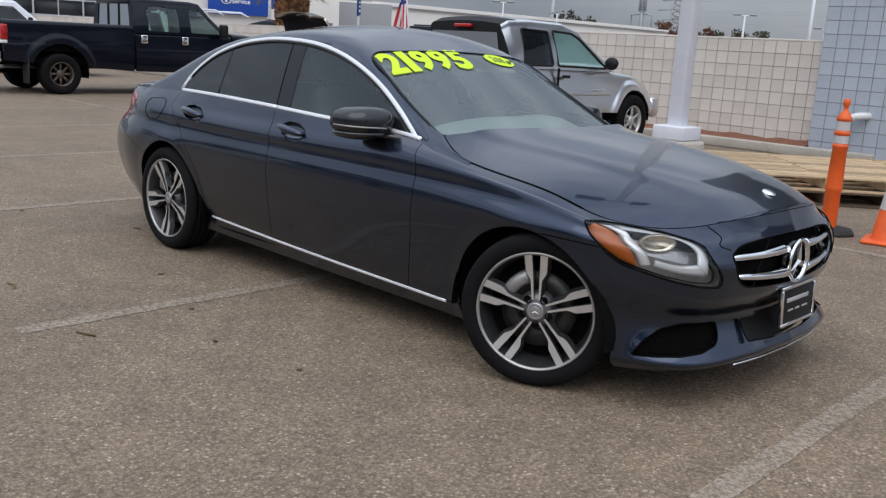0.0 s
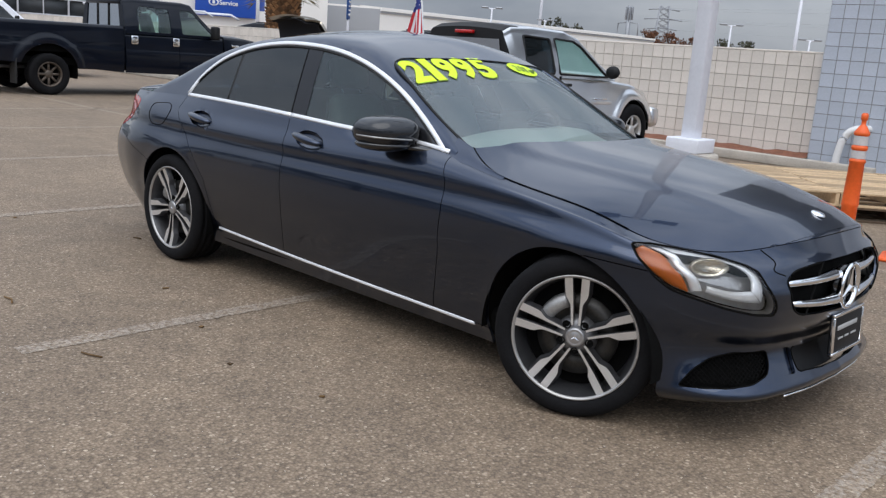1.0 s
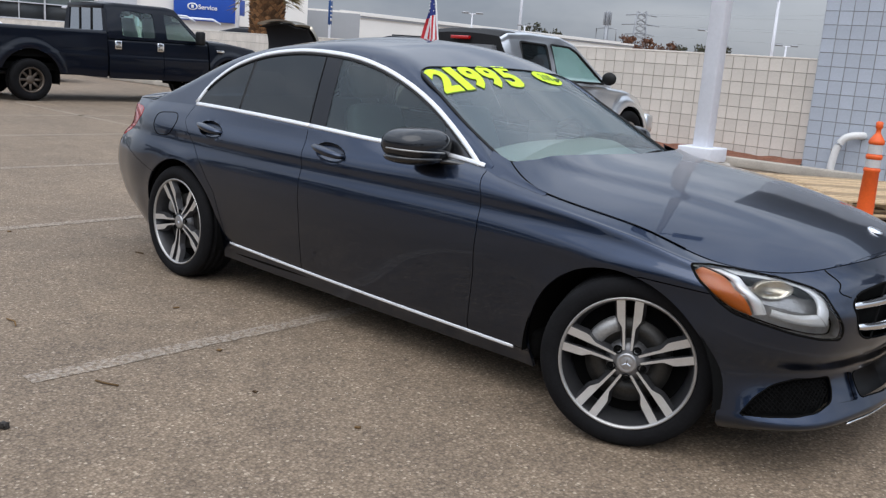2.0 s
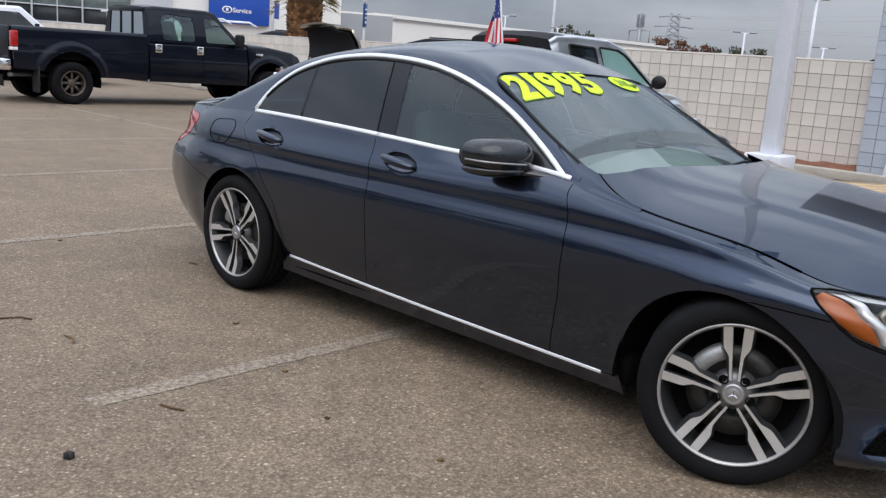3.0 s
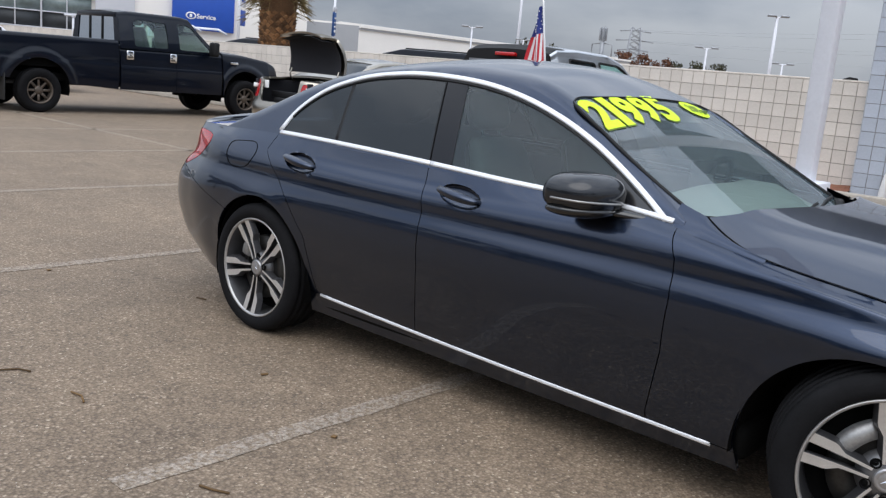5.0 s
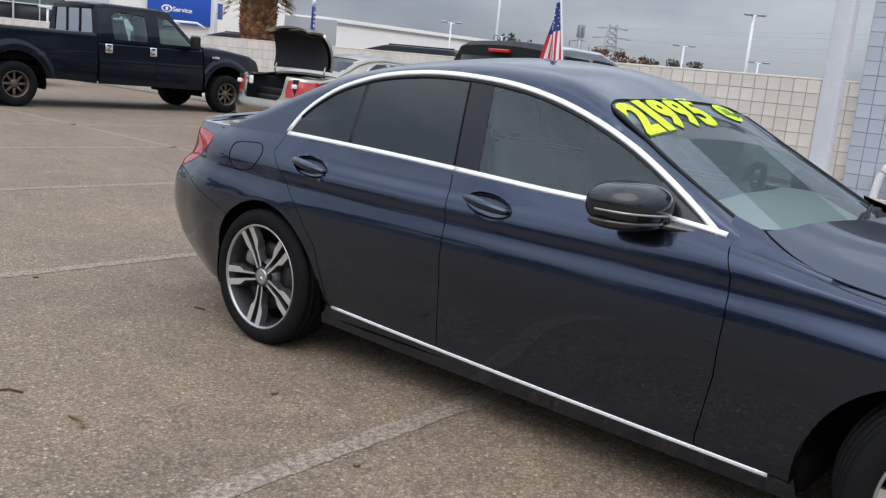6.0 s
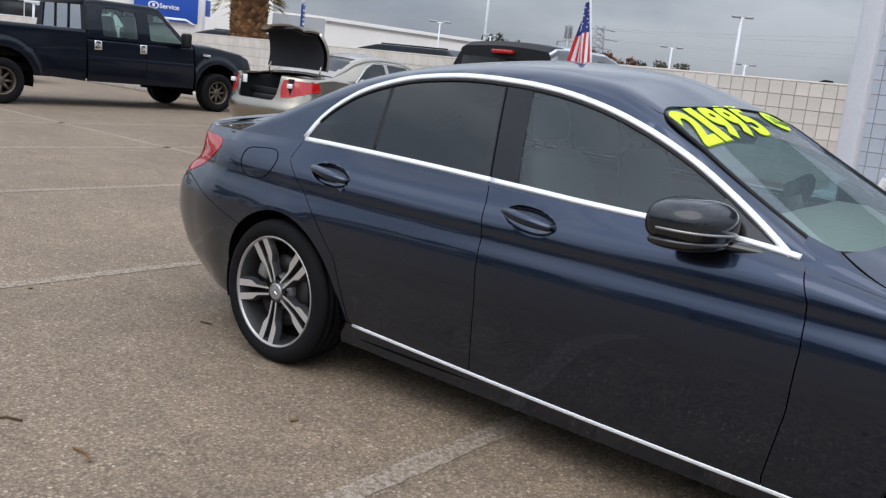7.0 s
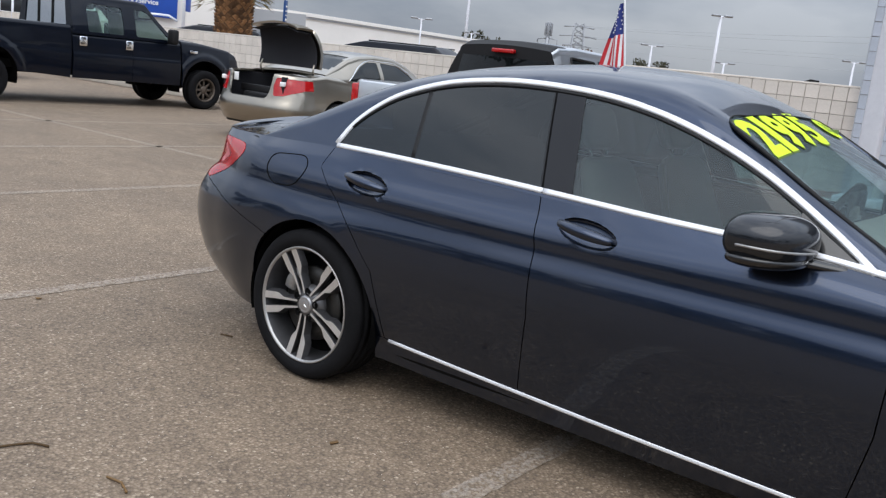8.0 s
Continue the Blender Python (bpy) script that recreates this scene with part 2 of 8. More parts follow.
dark_lining = surface("dark_boot_lining", (0.012, 0.012, 0.016), 0.95, grain=(90, 0.3))
seat_cloth = surface("pale_grey_seat_cloth", (0.33, 0.31, 0.29), 0.9, grain=(70, 0.12))
headliner = surface("pale_headliner", (0.45, 0.44, 0.42), 0.95, grain=(80, 0.06))
blue_sign = surface("deep_blue_sign_panel", (0.012, 0.075, 0.42), 0.45, grain=(20, 0.05), stain=(1.5, 0.06))
pole_blue = surface("navy_sign_panel", (0.02, 0.075, 0.24), 0.45, stain=(2, 0.08))
white_wall = surface("off_white_render", (0.86, 0.83, 0.79), 0.85, grain=(20, 0.04), stain=(0.25, 0.05))
grey_wall = surface("mid_grey_render", (0.36, 0.37, 0.39), 0.85, grain=(20, 0.04), stain=(0.25, 0.06))
pale_panel = surface("pale_metal_panel", (0.55, 0.56, 0.60), 0.5, stain=(0.4, 0.04))
shop_glass = surface("green_grey_shop_glass", (0.16, 0.20, 0.20), 0.06, stain=(0.3, 0.5), grain=(0.9, 0.3))
far_dark = surface("dark_shop_interior", (0.03, 0.035, 0.04), 0.6, stain=(0.5, 0.4))
bark = surface("palm_trunk_bark", (0.21, 0.105, 0.045), 0.95, grain=(25, 0.4), stain=(4, 0.3), island=0.5)
dry_frond = surface("dry_palm_frond", (0.23, 0.17, 0.07), 0.85, grain=(15, 0.2), island=0.3)
green_frond = surface("green_palm_frond", (0.06, 0.085, 0.025), 0.7, grain=(15, 0.2), island=0.3)
autumn_leaf = surface("rusty_autumn_leaves", (0.12, 0.05, 0.025), 0.9, grain=(6, 0.3), island=0.4)
dull_leaf = surface("dull_olive_leaves", (0.055, 0.055, 0.03), 0.9, grain=(6, 0.3), island=0.4)
twig_bark = surface("grey_brown_bark", (0.09, 0.07, 0.055), 0.9, grain=(20, 0.3))
galv = surface("galvanised_steel", (0.33, 0.34, 0.36), 0.5, 0.6, stain=(4, 0.12))
wire_mat = surface("far_wire", (0.42, 0.44, 0.47), 0.6, stain=(0.2, 0.1))
flag_red = surface("flag_red_cloth", (0.55, 0.03, 0.04), 0.8, grain=(60, 0.08))
flag_white = surface("flag_white_cloth", (0.78, 0.77, 0.77), 0.8, grain=(60, 0.04))
flag_blue = surface("flag_blue_cloth", (0.025, 0.04, 0.20), 0.8, grain=(60, 0.08))
leaf_litter = surface("dry_leaf_litter", (0.13, 0.075, 0.03), 0.9, grain=(80, 0.3), obvar=0.4)
asphalt_patch = surface("tar_spot", (0.035, 0.03, 0.027), 0.9, grain=(60, 0.3))
band_metal = surface("dark_grey_ribbed_metal", (0.07, 0.075, 0.085), 0.5, 0.3, stain=(2, 0.1))
truck_rear_glass = pane("dim_green_rear_glass", (0.30, 0.44, 0.40), 0.03, 1.4)

# ---- mesh helpers ----
def link(name, me, m, parent=None, label=""):
    for k in (m if isinstance(m, (list, tuple)) else [m]):
        me.materials.append(k)
    ob = new(name, me)
    if parent is not None:
        ob.parent = parent
    if label:
        ob["label"] = label
    return ob


def part(name, bm, m, parent=None, label="", smooth=True):
    """Links a bmesh as one mesh object under a thing or a part."""
    bm.normal_update()
    for f in bm.faces:
        f.smooth = smooth
    me = bpy.data.meshes.new(name)
    bm.to_mesh(me)
    bm.free()
    return link(name, me, m, parent, label)


def raw(name, verts, faces, m, parent=None, label="", smooth=True, index=None):
    me = bpy.data.meshes.new(name)
    me.from_pydata([tuple(map(float, v)) for v in verts], [], [tuple(map(int, f)) for f in faces])
    me.polygons.foreach_set("use_smooth", [smooth] * len(me.polygons))
    if index is not None:
        me.polygons.foreach_set("material_index", index)
    me.update()
    return link(name, me, m, parent, label)


def thing(name, x=0, y=0, z=0, turn=0, label="", category="", group=""):
    ob = new(name)
    ob.empty_display_size = 0.2
    ob.matrix_basis = pose(x, y, z, 0, 0, turn)
    return tagged(ob, label, category, group)


def block(bm, mn, mx, bevel=0.0, seg=2, taper=None):
    """A box from corner to corner with rounded edges. taper: (x, y) by which the top is drawn in."""
    r = bmesh.ops.create_cube(bm, size=1)
    vs = r["verts"]
    for v in vs:
        top = v.co.z > 0
        v.co = Vector([mn[i] + (v.co[i] + 0.5) * (mx[i] - mn[i]) for i in range(3)])
        if taper and top:
            cx, cy = (mn[0] + mx[0]) / 2, (mn[1] + mx[1]) / 2
            v.co.x += taper[0] * (1 if v.co.x < cx else -1)
            v.co.y += taper[1] * (1 if v.co.y < cy else -1)
    if bevel:
        es = list({e for v in vs for e in v.link_edges})
        out = bmesh.ops.bevel(bm, geom=es, offset=bevel, segments=seg, affect="EDGES", profile=0.5)
        vs = list({v for f in out["faces"] for v in f.verts} | {v for v in vs if v.is_valid})
    return vs


def tube(bm, pts, radius, n=10, closed=False, cap=True, flat=1.0, up=None):
    """A tube along points. radius: one number or one for each point; flat: height against width."""
    pts = [Vector(p) for p in pts]
    rings = []
    up = Vector(up) if up else None
    for i, p in enumerate(pts):
        a = pts[i - 1] if (i or closed) else p
        b = pts[(i + 1) % len(pts)] if (i + 1 < len(pts) or closed) else p
        d = (b - a).normalized()
        ref = up or (Vector((0, 0, 1)) if abs(d.z) < 0.9 else Vector((1, 0, 0)))
        u = d.cross(ref).normalized()
        w = u.cross(d)
        r = radius[i] if isinstance(radius, (list, tuple)) else radius
        rings.append([bm.verts.new(p + u * r * math.cos(k * math.tau / n) + w * r * flat * math.sin(k * math.tau / n)) for k in range(n)])
    count = len(rings) if closed else len(rings) - 1
    for i in range(count):
        a, b = rings[i], rings[(i + 1) % len(rings)]
        for k in range(n):
            bm.faces.new((a[k], a[(k + 1) % n], b[(k + 1) % n], b[k]))
    if cap and not closed:
        bm.faces.new(list(reversed(rings[0])))
        bm.faces.new(rings[-1])
    return rings


def lathe(bm, prof, n=48, axis="z", closed=False, start=0.0, sweep=math.tau):
    """Turns a profile of (radius, height) about an axis."""
    full = abs(sweep - math.tau) < 1e-6
    m = n if full else n + 1
    rings = []
    for r, h in prof:
        ring = []
        for k in range(m):
            a = start + sweep * k / n
            c, s = r * math.cos(a), r * math.sin(a)
            ring.append(bm.verts.new({"z": (c, s, h), "y": (c, h, s), "x": (h, c, s)}[axis]))
        rings.append(ring)
    pairs = list(zip(rings, rings[1:])) + ([(rings[-1], rings[0])] if closed else [])
    flip = axis == "y"
    for a, b in pairs:
        for k in range(n):
            q = (a[k], a[(k + 1) % m], b[(k + 1) % m], b[k])
            bm.faces.new(tuple(reversed(q)) if flip else q)
    return rings


def ribbon(bm, pts, normals, width, height, seg=6):
    """A strip with a domed top along points of a surface."""
    rows = []
    n = len(pts)
    for i in range(n):
        p = Vector(pts[i])
        d = (Vector(pts[min(i + 1, n - 1)]) - Vector(pts[max(i - 1, 0)])).normalized()
        nn = Vector(normals[i]).normalized()
        side = d.cross(nn).normalized()
        row = [bm.verts.new(p + side * width * 0.5 - nn * 0.006)]
        for k in range(seg + 1):
            u = k / seg * 2 - 1
            row.append(bm.verts.new(p - side * width * 0.5 * u + nn * height * (1 - u**6)))
        row.append(bm.verts.new(p - side * width * 0.5 - nn * 0.006))
        rows.append(row)
    for a, b in zip(rows, rows[1:]):
        for k in range(len(a) - 1):
            bm.faces.new((a[k], b[k], b[k + 1], a[k + 1]))
    bm.faces.new(list(rows[0]))
    bm.faces.new(list(reversed(rows[-1])))


def inside(poly, p):
    """Which of the points p lie inside the polygon."""
    x, y = p[..., 0], p[..., 1]
    hit = np.zeros(x.shape, bool)
    a = np.asarray(poly, float)
    b = np.roll(a, -1, 0)
    for (x1, y1), (x2, y2) in zip(a, b):
        if y1 != y2:
            hit ^= ((y1 > y) != (y2 > y)) & (x < (x2 - x1) * (y - y1) / (y2 - y1) + x1)
    return hit


def nearest(poly, p):
    """The polygon's nearest point to p."""
    a = np.asarray(poly, float)
    b = np.roll(a, -1, 0)
    d = b - a
    t = np.clip(((p - a) * d).sum(1) / np.maximum((d * d).sum(1), 1e-12), 0, 1)
    q = a + d * t[:, None]
    return q[np.argmin(((q - p) ** 2).sum(1))]


def cut(q, live, poly):
    """Marks the cells of a grid whose middle lies in the polygon and draws the rim of the marked area onto it. q: 2D places (n, m, 2)."""
    mid = (q[:-1, :-1] + q[1:, :-1] + q[1:, 1:] + q[:-1, 1:]) / 4
    inn = inside(poly, mid) & live
    pad = np.pad(inn, 1)
    lv = np.pad(live, 1)
    corner_in = pad[:-1, :-1] | pad[1:, :-1] | pad[:-1, 1:] | pad[1:, 1:]
    out = lv & ~pad
    corner_out = out[:-1, :-1] | out[1:, :-1] | out[:-1, 1:] | out[1:, 1:]
    for i, j in np.argwhere(corner_in & corner_out):
        q[i, j] = nearest(poly, q[i, j])
    return inn


def rounded(poly, r=0.02, n=5):
    """Rounds the corners of a polygon."""
    out = []
    m = len(poly)
    for i in range(m):
        p, a, b = Vector(poly[i]), Vector(poly[i - 1]), Vector(poly[(i + 1) % m])
        ra = min(r, (a - p).length * 0.45)
        rb = min(r, (b - p).length * 0.45)
        s, e = p + (a - p).normalized() * ra, p + (b - p).normalized() * rb
        for k in range(n + 1):
            u = k / n
            out.append(tuple((1 - u) ** 2 * s + 2 * u * (1 - u) * p + u * u * e))
    return out


def spline2(pts, n=60):
    """A smooth open line through 2D or 3D points."""
    p = np.asarray(pts, float)
    t = np.concatenate([[0], np.cumsum(np.linalg.norm(np.diff(p, axis=0), axis=1))])
    return hermite(np.linspace(0, t[-1], n), t, p)


def panel(name, grids, m, parent, label="", gap=0.002, fold=0.012):
    """A sheet-metal panel with turned-in edges from cells of grids: (points, cells, flip) each."""
    bm = bmesh.new()
    for pts, cells, flip in grids:
        idx = {}
        for i, j in np.argwhere(cells):
            quad = []
            for a, b in ((i, j), (i, j + 1), (i + 1, j + 1), (i + 1, j)):
                if (a, b) not in idx:
                    idx[a, b] = bm.verts.new(pts[a, b])
                quad.append(idx[a, b])
            if flip:
                quad.reverse()
            quad = [v for k, v in enumerate(quad) if v not in quad[:k]]
            if len(quad) > 2:
                bm.faces.new(quad)
    bmesh.ops.remove_doubles(bm, verts=bm.verts, dist=2e-4)
    bmesh.ops.dissolve_degenerate(bm, dist=1e-4, edges=bm.edges)
    bm.normal_update()
    rim = [e for e in bm.edges if e.is_boundary]
    if fold:
        normal = {v: v.normal.copy() for e in rim for v in e.verts}
        shift = {}
        for v in normal:
            c = sum((f.calc_center_median() for f in v.link_faces), Vector()) / len(v.link_faces)
            d = c - v.co
            d -= d.dot(v.normal) * v.normal
            shift[v] = d.normalized() * gap
        for v, d in shift.items():
            v.co += d
        inner = {v: bm.verts.new(v.co - normal[v] * fold - shift[v] * 0.5) for v in normal}
        outer = {v: bm.verts.new(v.co) for v in normal}
        for e in rim:
            f = e.link_faces[0]
            vs = list(f.verts)
            k = vs.index(e.verts[0])
            a, b = (e.verts[0], e.verts[1]) if vs[(k + 1) % len(vs)] == e.verts[1] else (e.verts[1], e.verts[0])
            bm.faces.new((outer[b], outer[a], inner[a], inner[b]))
    return part(name, bm, m, parent, label)

# ---- body surface of the sedan ----
def hermite(t, knots, values):
    """Smooth curve through values at knots, without overshoot at the ends."""
    t, knots, values = np.asarray(t, float), np.asarray(knots, float), np.asarray(values, float)
    h = np.diff(knots)
    shape = (-1,) + (1,) * (values.ndim - 1)
    slope = np.diff(values, axis=0) / h.reshape(shape)
    w = h[:-1] / (h[:-1] + h[1:])
    mid = slope[:-1] * (1 - w).reshape(shape) + slope[1:] * w.reshape(shape)
    tan = np.concatenate([slope[:1], mid, slope[-1:]])
    i = np.clip(np.searchsorted(knots, t, side="right") - 1, 0, len(h) - 1)
    u = ((t - knots[i]) / h[i]).reshape(t.shape + (1,) * (values.ndim - 1))
    hi = h[i].reshape(u.shape)
    return ((2 * u**3 - 3 * u**2 + 1) * values[i] + (u**3 - 2 * u**2 + u) * hi * tan[i]
            + (3 * u**2 - 2 * u**3) * values[i + 1] + (u**3 - u**2) * hi * tan[i + 1])


# Fourteen stations from the rear's middle round the flank to the nose: plan position at the widest height.
PLAN_X = np.array([-2.47, -2.44, -2.31, -2.03, -1.42, -0.9, -0.1, 0.7, 1.05, 1.42, 1.76, 2.02, 2.105, 2.13])
PLAN_Y = np.array([0, 0.44, 0.72, 0.845, 0.893, 0.888, 0.884, 0.884, 0.888, 0.895, 0.845, 0.60, 0.31, 0])
STATION = np.concatenate([[0], np.cumsum(np.hypot(np.diff(PLAN_X), np.diff(PLAN_Y)))])
# Lengthwise feature lines, bottom to top: inset from the widest plan on the flank, at the tail and at the nose, then heights at the stations.
SHOULDER = np.array([0.074] * 6 + [0.066, 0.055, 0.050, 0.050, 0.050, 0.050, 0.050, 0.050])
LINES = [
    (0.100, 0.090, 0.050, [0.26, 0.25, 0.23, 0.20, 0.18, 0.165, 0.155, 0.150, 0.150, 0.152, 0.15, 0.142, 0.150, 0.155]),
    (0.078, 0.045, -0.020, [0.32, 0.31, 0.30, 0.28, 0.265, 0.248, 0.222, 0.208, 0.205, 0.21, 0.198, 0.196, 0.205, 0.21]),
    (0.070, 0.030, -0.006, [0.35, 0.34, 0.33, 0.31, 0.29, 0.265, 0.238, 0.223, 0.22, 0.23, 0.222, 0.221, 0.23, 0.235]),
    (0.034, -0.002, 0.044, [0.44, 0.44, 0.43, 0.42, 0.41, 0.40, 0.39, 0.385, 0.38, 0.38, 0.35, 0.33, 0.33, 0.33]),
    (0.0014, -0.022, -0.002, [0.58, 0.58, 0.58, 0.58, 0.58, 0.585, 0.585, 0.585, 0.575, 0.56, 0.52, 0.47, 0.46, 0.46]),
    (0.0030, -0.014, -0.006, [0.67, 0.67, 0.665, 0.655, 0.635, 0.645, 0.655, 0.65, 0.645, 0.64, 0.625, 0.575, 0.55, 0.55]),
    (0.0098, 0.012, 0.008, [0.745, 0.745, 0.735, 0.72, 0.700, 0.700, 0.705, 0.702, 0.698, 0.685, 0.655, 0.615, 0.60, 0.60]),
    (0.0270, 0.045, 0.020, [0.785, 0.785, 0.785, 0.784, 0.776, 0.770, 0.764, 0.760, 0.751, 0.722, 0.676, 0.64, 0.64, 0.64]),
    (0.0290, 0.053, 0.026, [0.815, 0.815, 0.815, 0.814, 0.814, 0.808, 0.802, 0.797, 0.787, 0.750, 0.690, 0.65, 0.655, 0.655]),
    (SHOULDER, 0.065, 0.048, [0.90, 0.90, 0.90, 0.895, 0.905, 0.895, 0.88, 0.858, 0.816, 0.768, 0.702, 0.67, 0.69, 0.695]),
]
# The top line: belt, hood edge and deck edge.
TOP_X = [-2.365, -2.35, -2.25, -1.97, -1.42, -0.9, -0.1, 0.70, 1.05, 1.42, 1.70, 1.90, 2.03, 2.06]
TOP_Y = [0, 0.40, 0.63, 0.735, 0.782, 0.788, 0.79, 0.774, 0.800, 0.804, 0.770, 0.60, 0.33, 0]
TOP_Z = [0.977, 0.972, 0.948, 0.952, 0.966, 0.960, 0.934, 0.893, 0.834, 0.786, 0.718, 0.700, 0.735, 0.745]


def feature_net():
    net = []
    tail = np.array([1, 1, 1, 0.6, 0.1] + [0] * 9)
    nose = np.array([0] * 9 + [0.0, 0.3, 0.9, 1, 1])
    for flank, back, front, z in LINES:
        inset_y = flank * (1 - tail) * (1 - nose) + back * tail + front * nose
        y = np.maximum(PLAN_Y - inset_y * np.clip(PLAN_Y / 0.6, 0, 1), 0)
        x = PLAN_X + back * tail * np.linspace(1, 0.5, 14) - front * nose
        net.append(np.stack([x, y, np.array(z)], 1))
    net.append(np.stack([TOP_X, TOP_Y, TOP_Z], 1))
    return np.array(net)


NET = feature_net()
ROWS_V = np.array([0, 0.075, 0.105, 0.24, 0.435, 0.525, 0.60, 0.68, 0.72, 0.83, 0.92])
TOPV = ROWS_V[-1]


def flank(s, v):
    """Points of the body's outer skin (right half has y > 0) at lengthwise places s and heights v, as arrays of the same shape."""
    s, v = np.broadcast_arrays(np.asarray(s, float), np.asarray(v, float))
    lines = hermite(s.ravel(), STATION, NET.transpose(1, 0, 2))
    out = np.empty((s.size, 3))
    h = np.diff(ROWS_V)
    slope = np.diff(lines, axis=1) / h[None, :, None]
    w = (h[:-1] / (h[:-1] + h[1:]))[None, :, None]
    tan = np.concatenate([slope[:, :1], slope[:, :-1] * (1 - w) + slope[:, 1:] * w, slope[:, -1:]], 1)
    i = np.clip(np.searchsorted(ROWS_V, v.ravel(), side="right") - 1, 0, len(h) - 1)
    u = ((v.ravel() - ROWS_V[i]) / h[i])[:, None]
    k = np.arange(s.size)
    out = ((2 * u**3 - 3 * u**2 + 1) * lines[k, i] + (u**3 - 2 * u**2 + u) * h[i][:, None] * tan[k, i]
           + (3 * u**2 - 2 * u**3) * lines[k, i + 1] + (u**3 - u**2) * h[i][:, None] * tan[k, i + 1])
    # rounded shoulders over the wheels
    for cx, cz, amount in ((1.42, 0.672, 0.019), (-1.42, 0.68, 0.008)):
        out[:, 1] += amount * np.exp(-(((out[:, 0] - cx) / 0.36) ** 2) - (((out[:, 2] - cz) / 0.055) ** 2)) * (out[:, 1] > 0.6)
    return out.reshape(s.shape + (3,))


FINE = np.linspace(0, STATION[-1], 700)


def place_x(x, v):
    """Lengthwise place at which the skin has that x at height v."""
    return float(np.interp(x, flank(FINE, np.full(700, v))[:, 0], FINE))


def height_v(z, s):
    """Height parameter at which the skin has that z at place s."""
    vs = np.linspace(0, TOPV, 300)
    return float(np.interp(z, flank(np.full(300, s), vs)[:, 2], vs))


# cabin
ROOF_X = [-2.05, -1.85, -1.6, -1.25, -0.8, -0.35, -0.06, 0.1, 0.315, 0.6, 0.97]
ROOF_Z = [0.985, 1.070, 1.180, 1.316, 1.392, 1.411, 1.376, 1.322, 1.213, 1.068, 0.893]


def roof_z(x, y):
    flat_ = np.clip((np.asarray(x) + 0.2) / 0.3, 0, 1)
    flat_ = flat_ * flat_ * (3 - 2 * flat_)
    return hermite(x, ROOF_X, ROOF_Z) - 0.19 * np.asarray(y) ** 2 + 0.07 * flat_ * (np.asarray(y) ** 2 - (0.57 + 0.2 * (np.asarray(x) - 0.1)) ** 2)


def belt_at(x):
    """Half width and height of the body's top line at x."""
    line = flank(FINE, np.full(700, TOPV))
    return np.interp(x, line[:, 0], line[:, 1]), np.interp(x, line[:, 0], line[:, 2])


def cabin_y(x, z):
    """Half width of the cabin's side at x and height z."""
    yb, zb = belt_at(x)
    d = np.maximum(np.asarray(z) - zb, -0.1)
    return yb - 0.49 * d - 0.12 * d * np.abs(d)


def cabin_section(x, n_side=22, n_round=7, n_top=20):
    """Half section of the cabin at x, from the belt up over the roof's edge to the middle."""
    yb, zb = belt_at(x)
    lo, hi = zb - 0.02, 1.46
    for _ in range(40):
        m = (lo + hi) / 2
        if roof_z(x, cabin_y(x, m)) > m:
            lo = m
        else:
            hi = m
    zc = lo
    r = min(0.05, max(zc - zb, 0.0) * 0.45)
    z1 = zc - r
    side = [(float(cabin_y(x, z)), z) for z in np.linspace(zb - 0.012, z1, n_side)]
    yc = float(cabin_y(x, zc))
    y2 = yc - r * 1.4
    a, b, c = np.array(side[-1]), np.array([yc, zc]), np.array([y2, float(roof_z(x, y2))])
    turn = [(1 - u) ** 2 * a + 2 * u * (1 - u) * b + u * u * c for u in np.linspace(0, 1, n_round + 2)[1:]]
    top = [(y, float(roof_z(x, y))) for y in np.linspace(y2, 0, n_top + 1)[1:]]
    return np.array([(x, y, z) for y, z in [*side, *turn, *top]])

# ---- ground and setting ----
bm = bmesh.new()
bmesh.ops.create_grid(bm, x_segments=40, y_segments=40, size=1500)
tagged(part("ground", bm, asphalt), "worn grey-brown asphalt with pale stones showing", "asphalt", kind="structure")


def stripe(x0, y0, x1, y1, wide):
    """A painted line with slightly frayed edges."""
    rng = random.Random(int(x0 * 100 + y0 * 10))
    bm = bmesh.new()
    a_, b_ = Vector((x0, y0, 0.0025)), Vector((x1, y1, 0.0025))
    d = (b_ - a_).normalized()
    n_ = Vector((-d.y, d.x, 0))
    count = max(8, int((b_ - a_).length / 0.06))
    last = None
    for k in range(count + 1):
        p = a_.lerp(b_, k / count)
        pair = [bm.verts.new(p + n_ * (wide / 2 + rng.uniform(-0.006, 0.004))), bm.verts.new(p - n_ * (wide / 2 + rng.uniform(-0.006, 0.004)))]
        if last:
            bm.faces.new((last[0], last[1], pair[1], pair[0]))
        last = pair
    bmesh.ops.recalc_face_normals(bm, faces=bm.faces)
    if bm.faces[:][0].normal.z < 0:
        bmesh.ops.reverse_faces(bm, faces=bm.faces)
    ob = part("stall_line", bm, line_paint)
    return tagged(ob, "worn white stall line painted on the asphalt", "road marking", "stall lines", "structure")


for x in (-13.66, -11.02, -8.38, -5.72, -3.06, -0.33, 2.42, 5.13):
    stripe(x, -2.19, x, 8.6, 0.10)
stripe(-16.5, 3.24, 8.0, 3.24, 0.10)

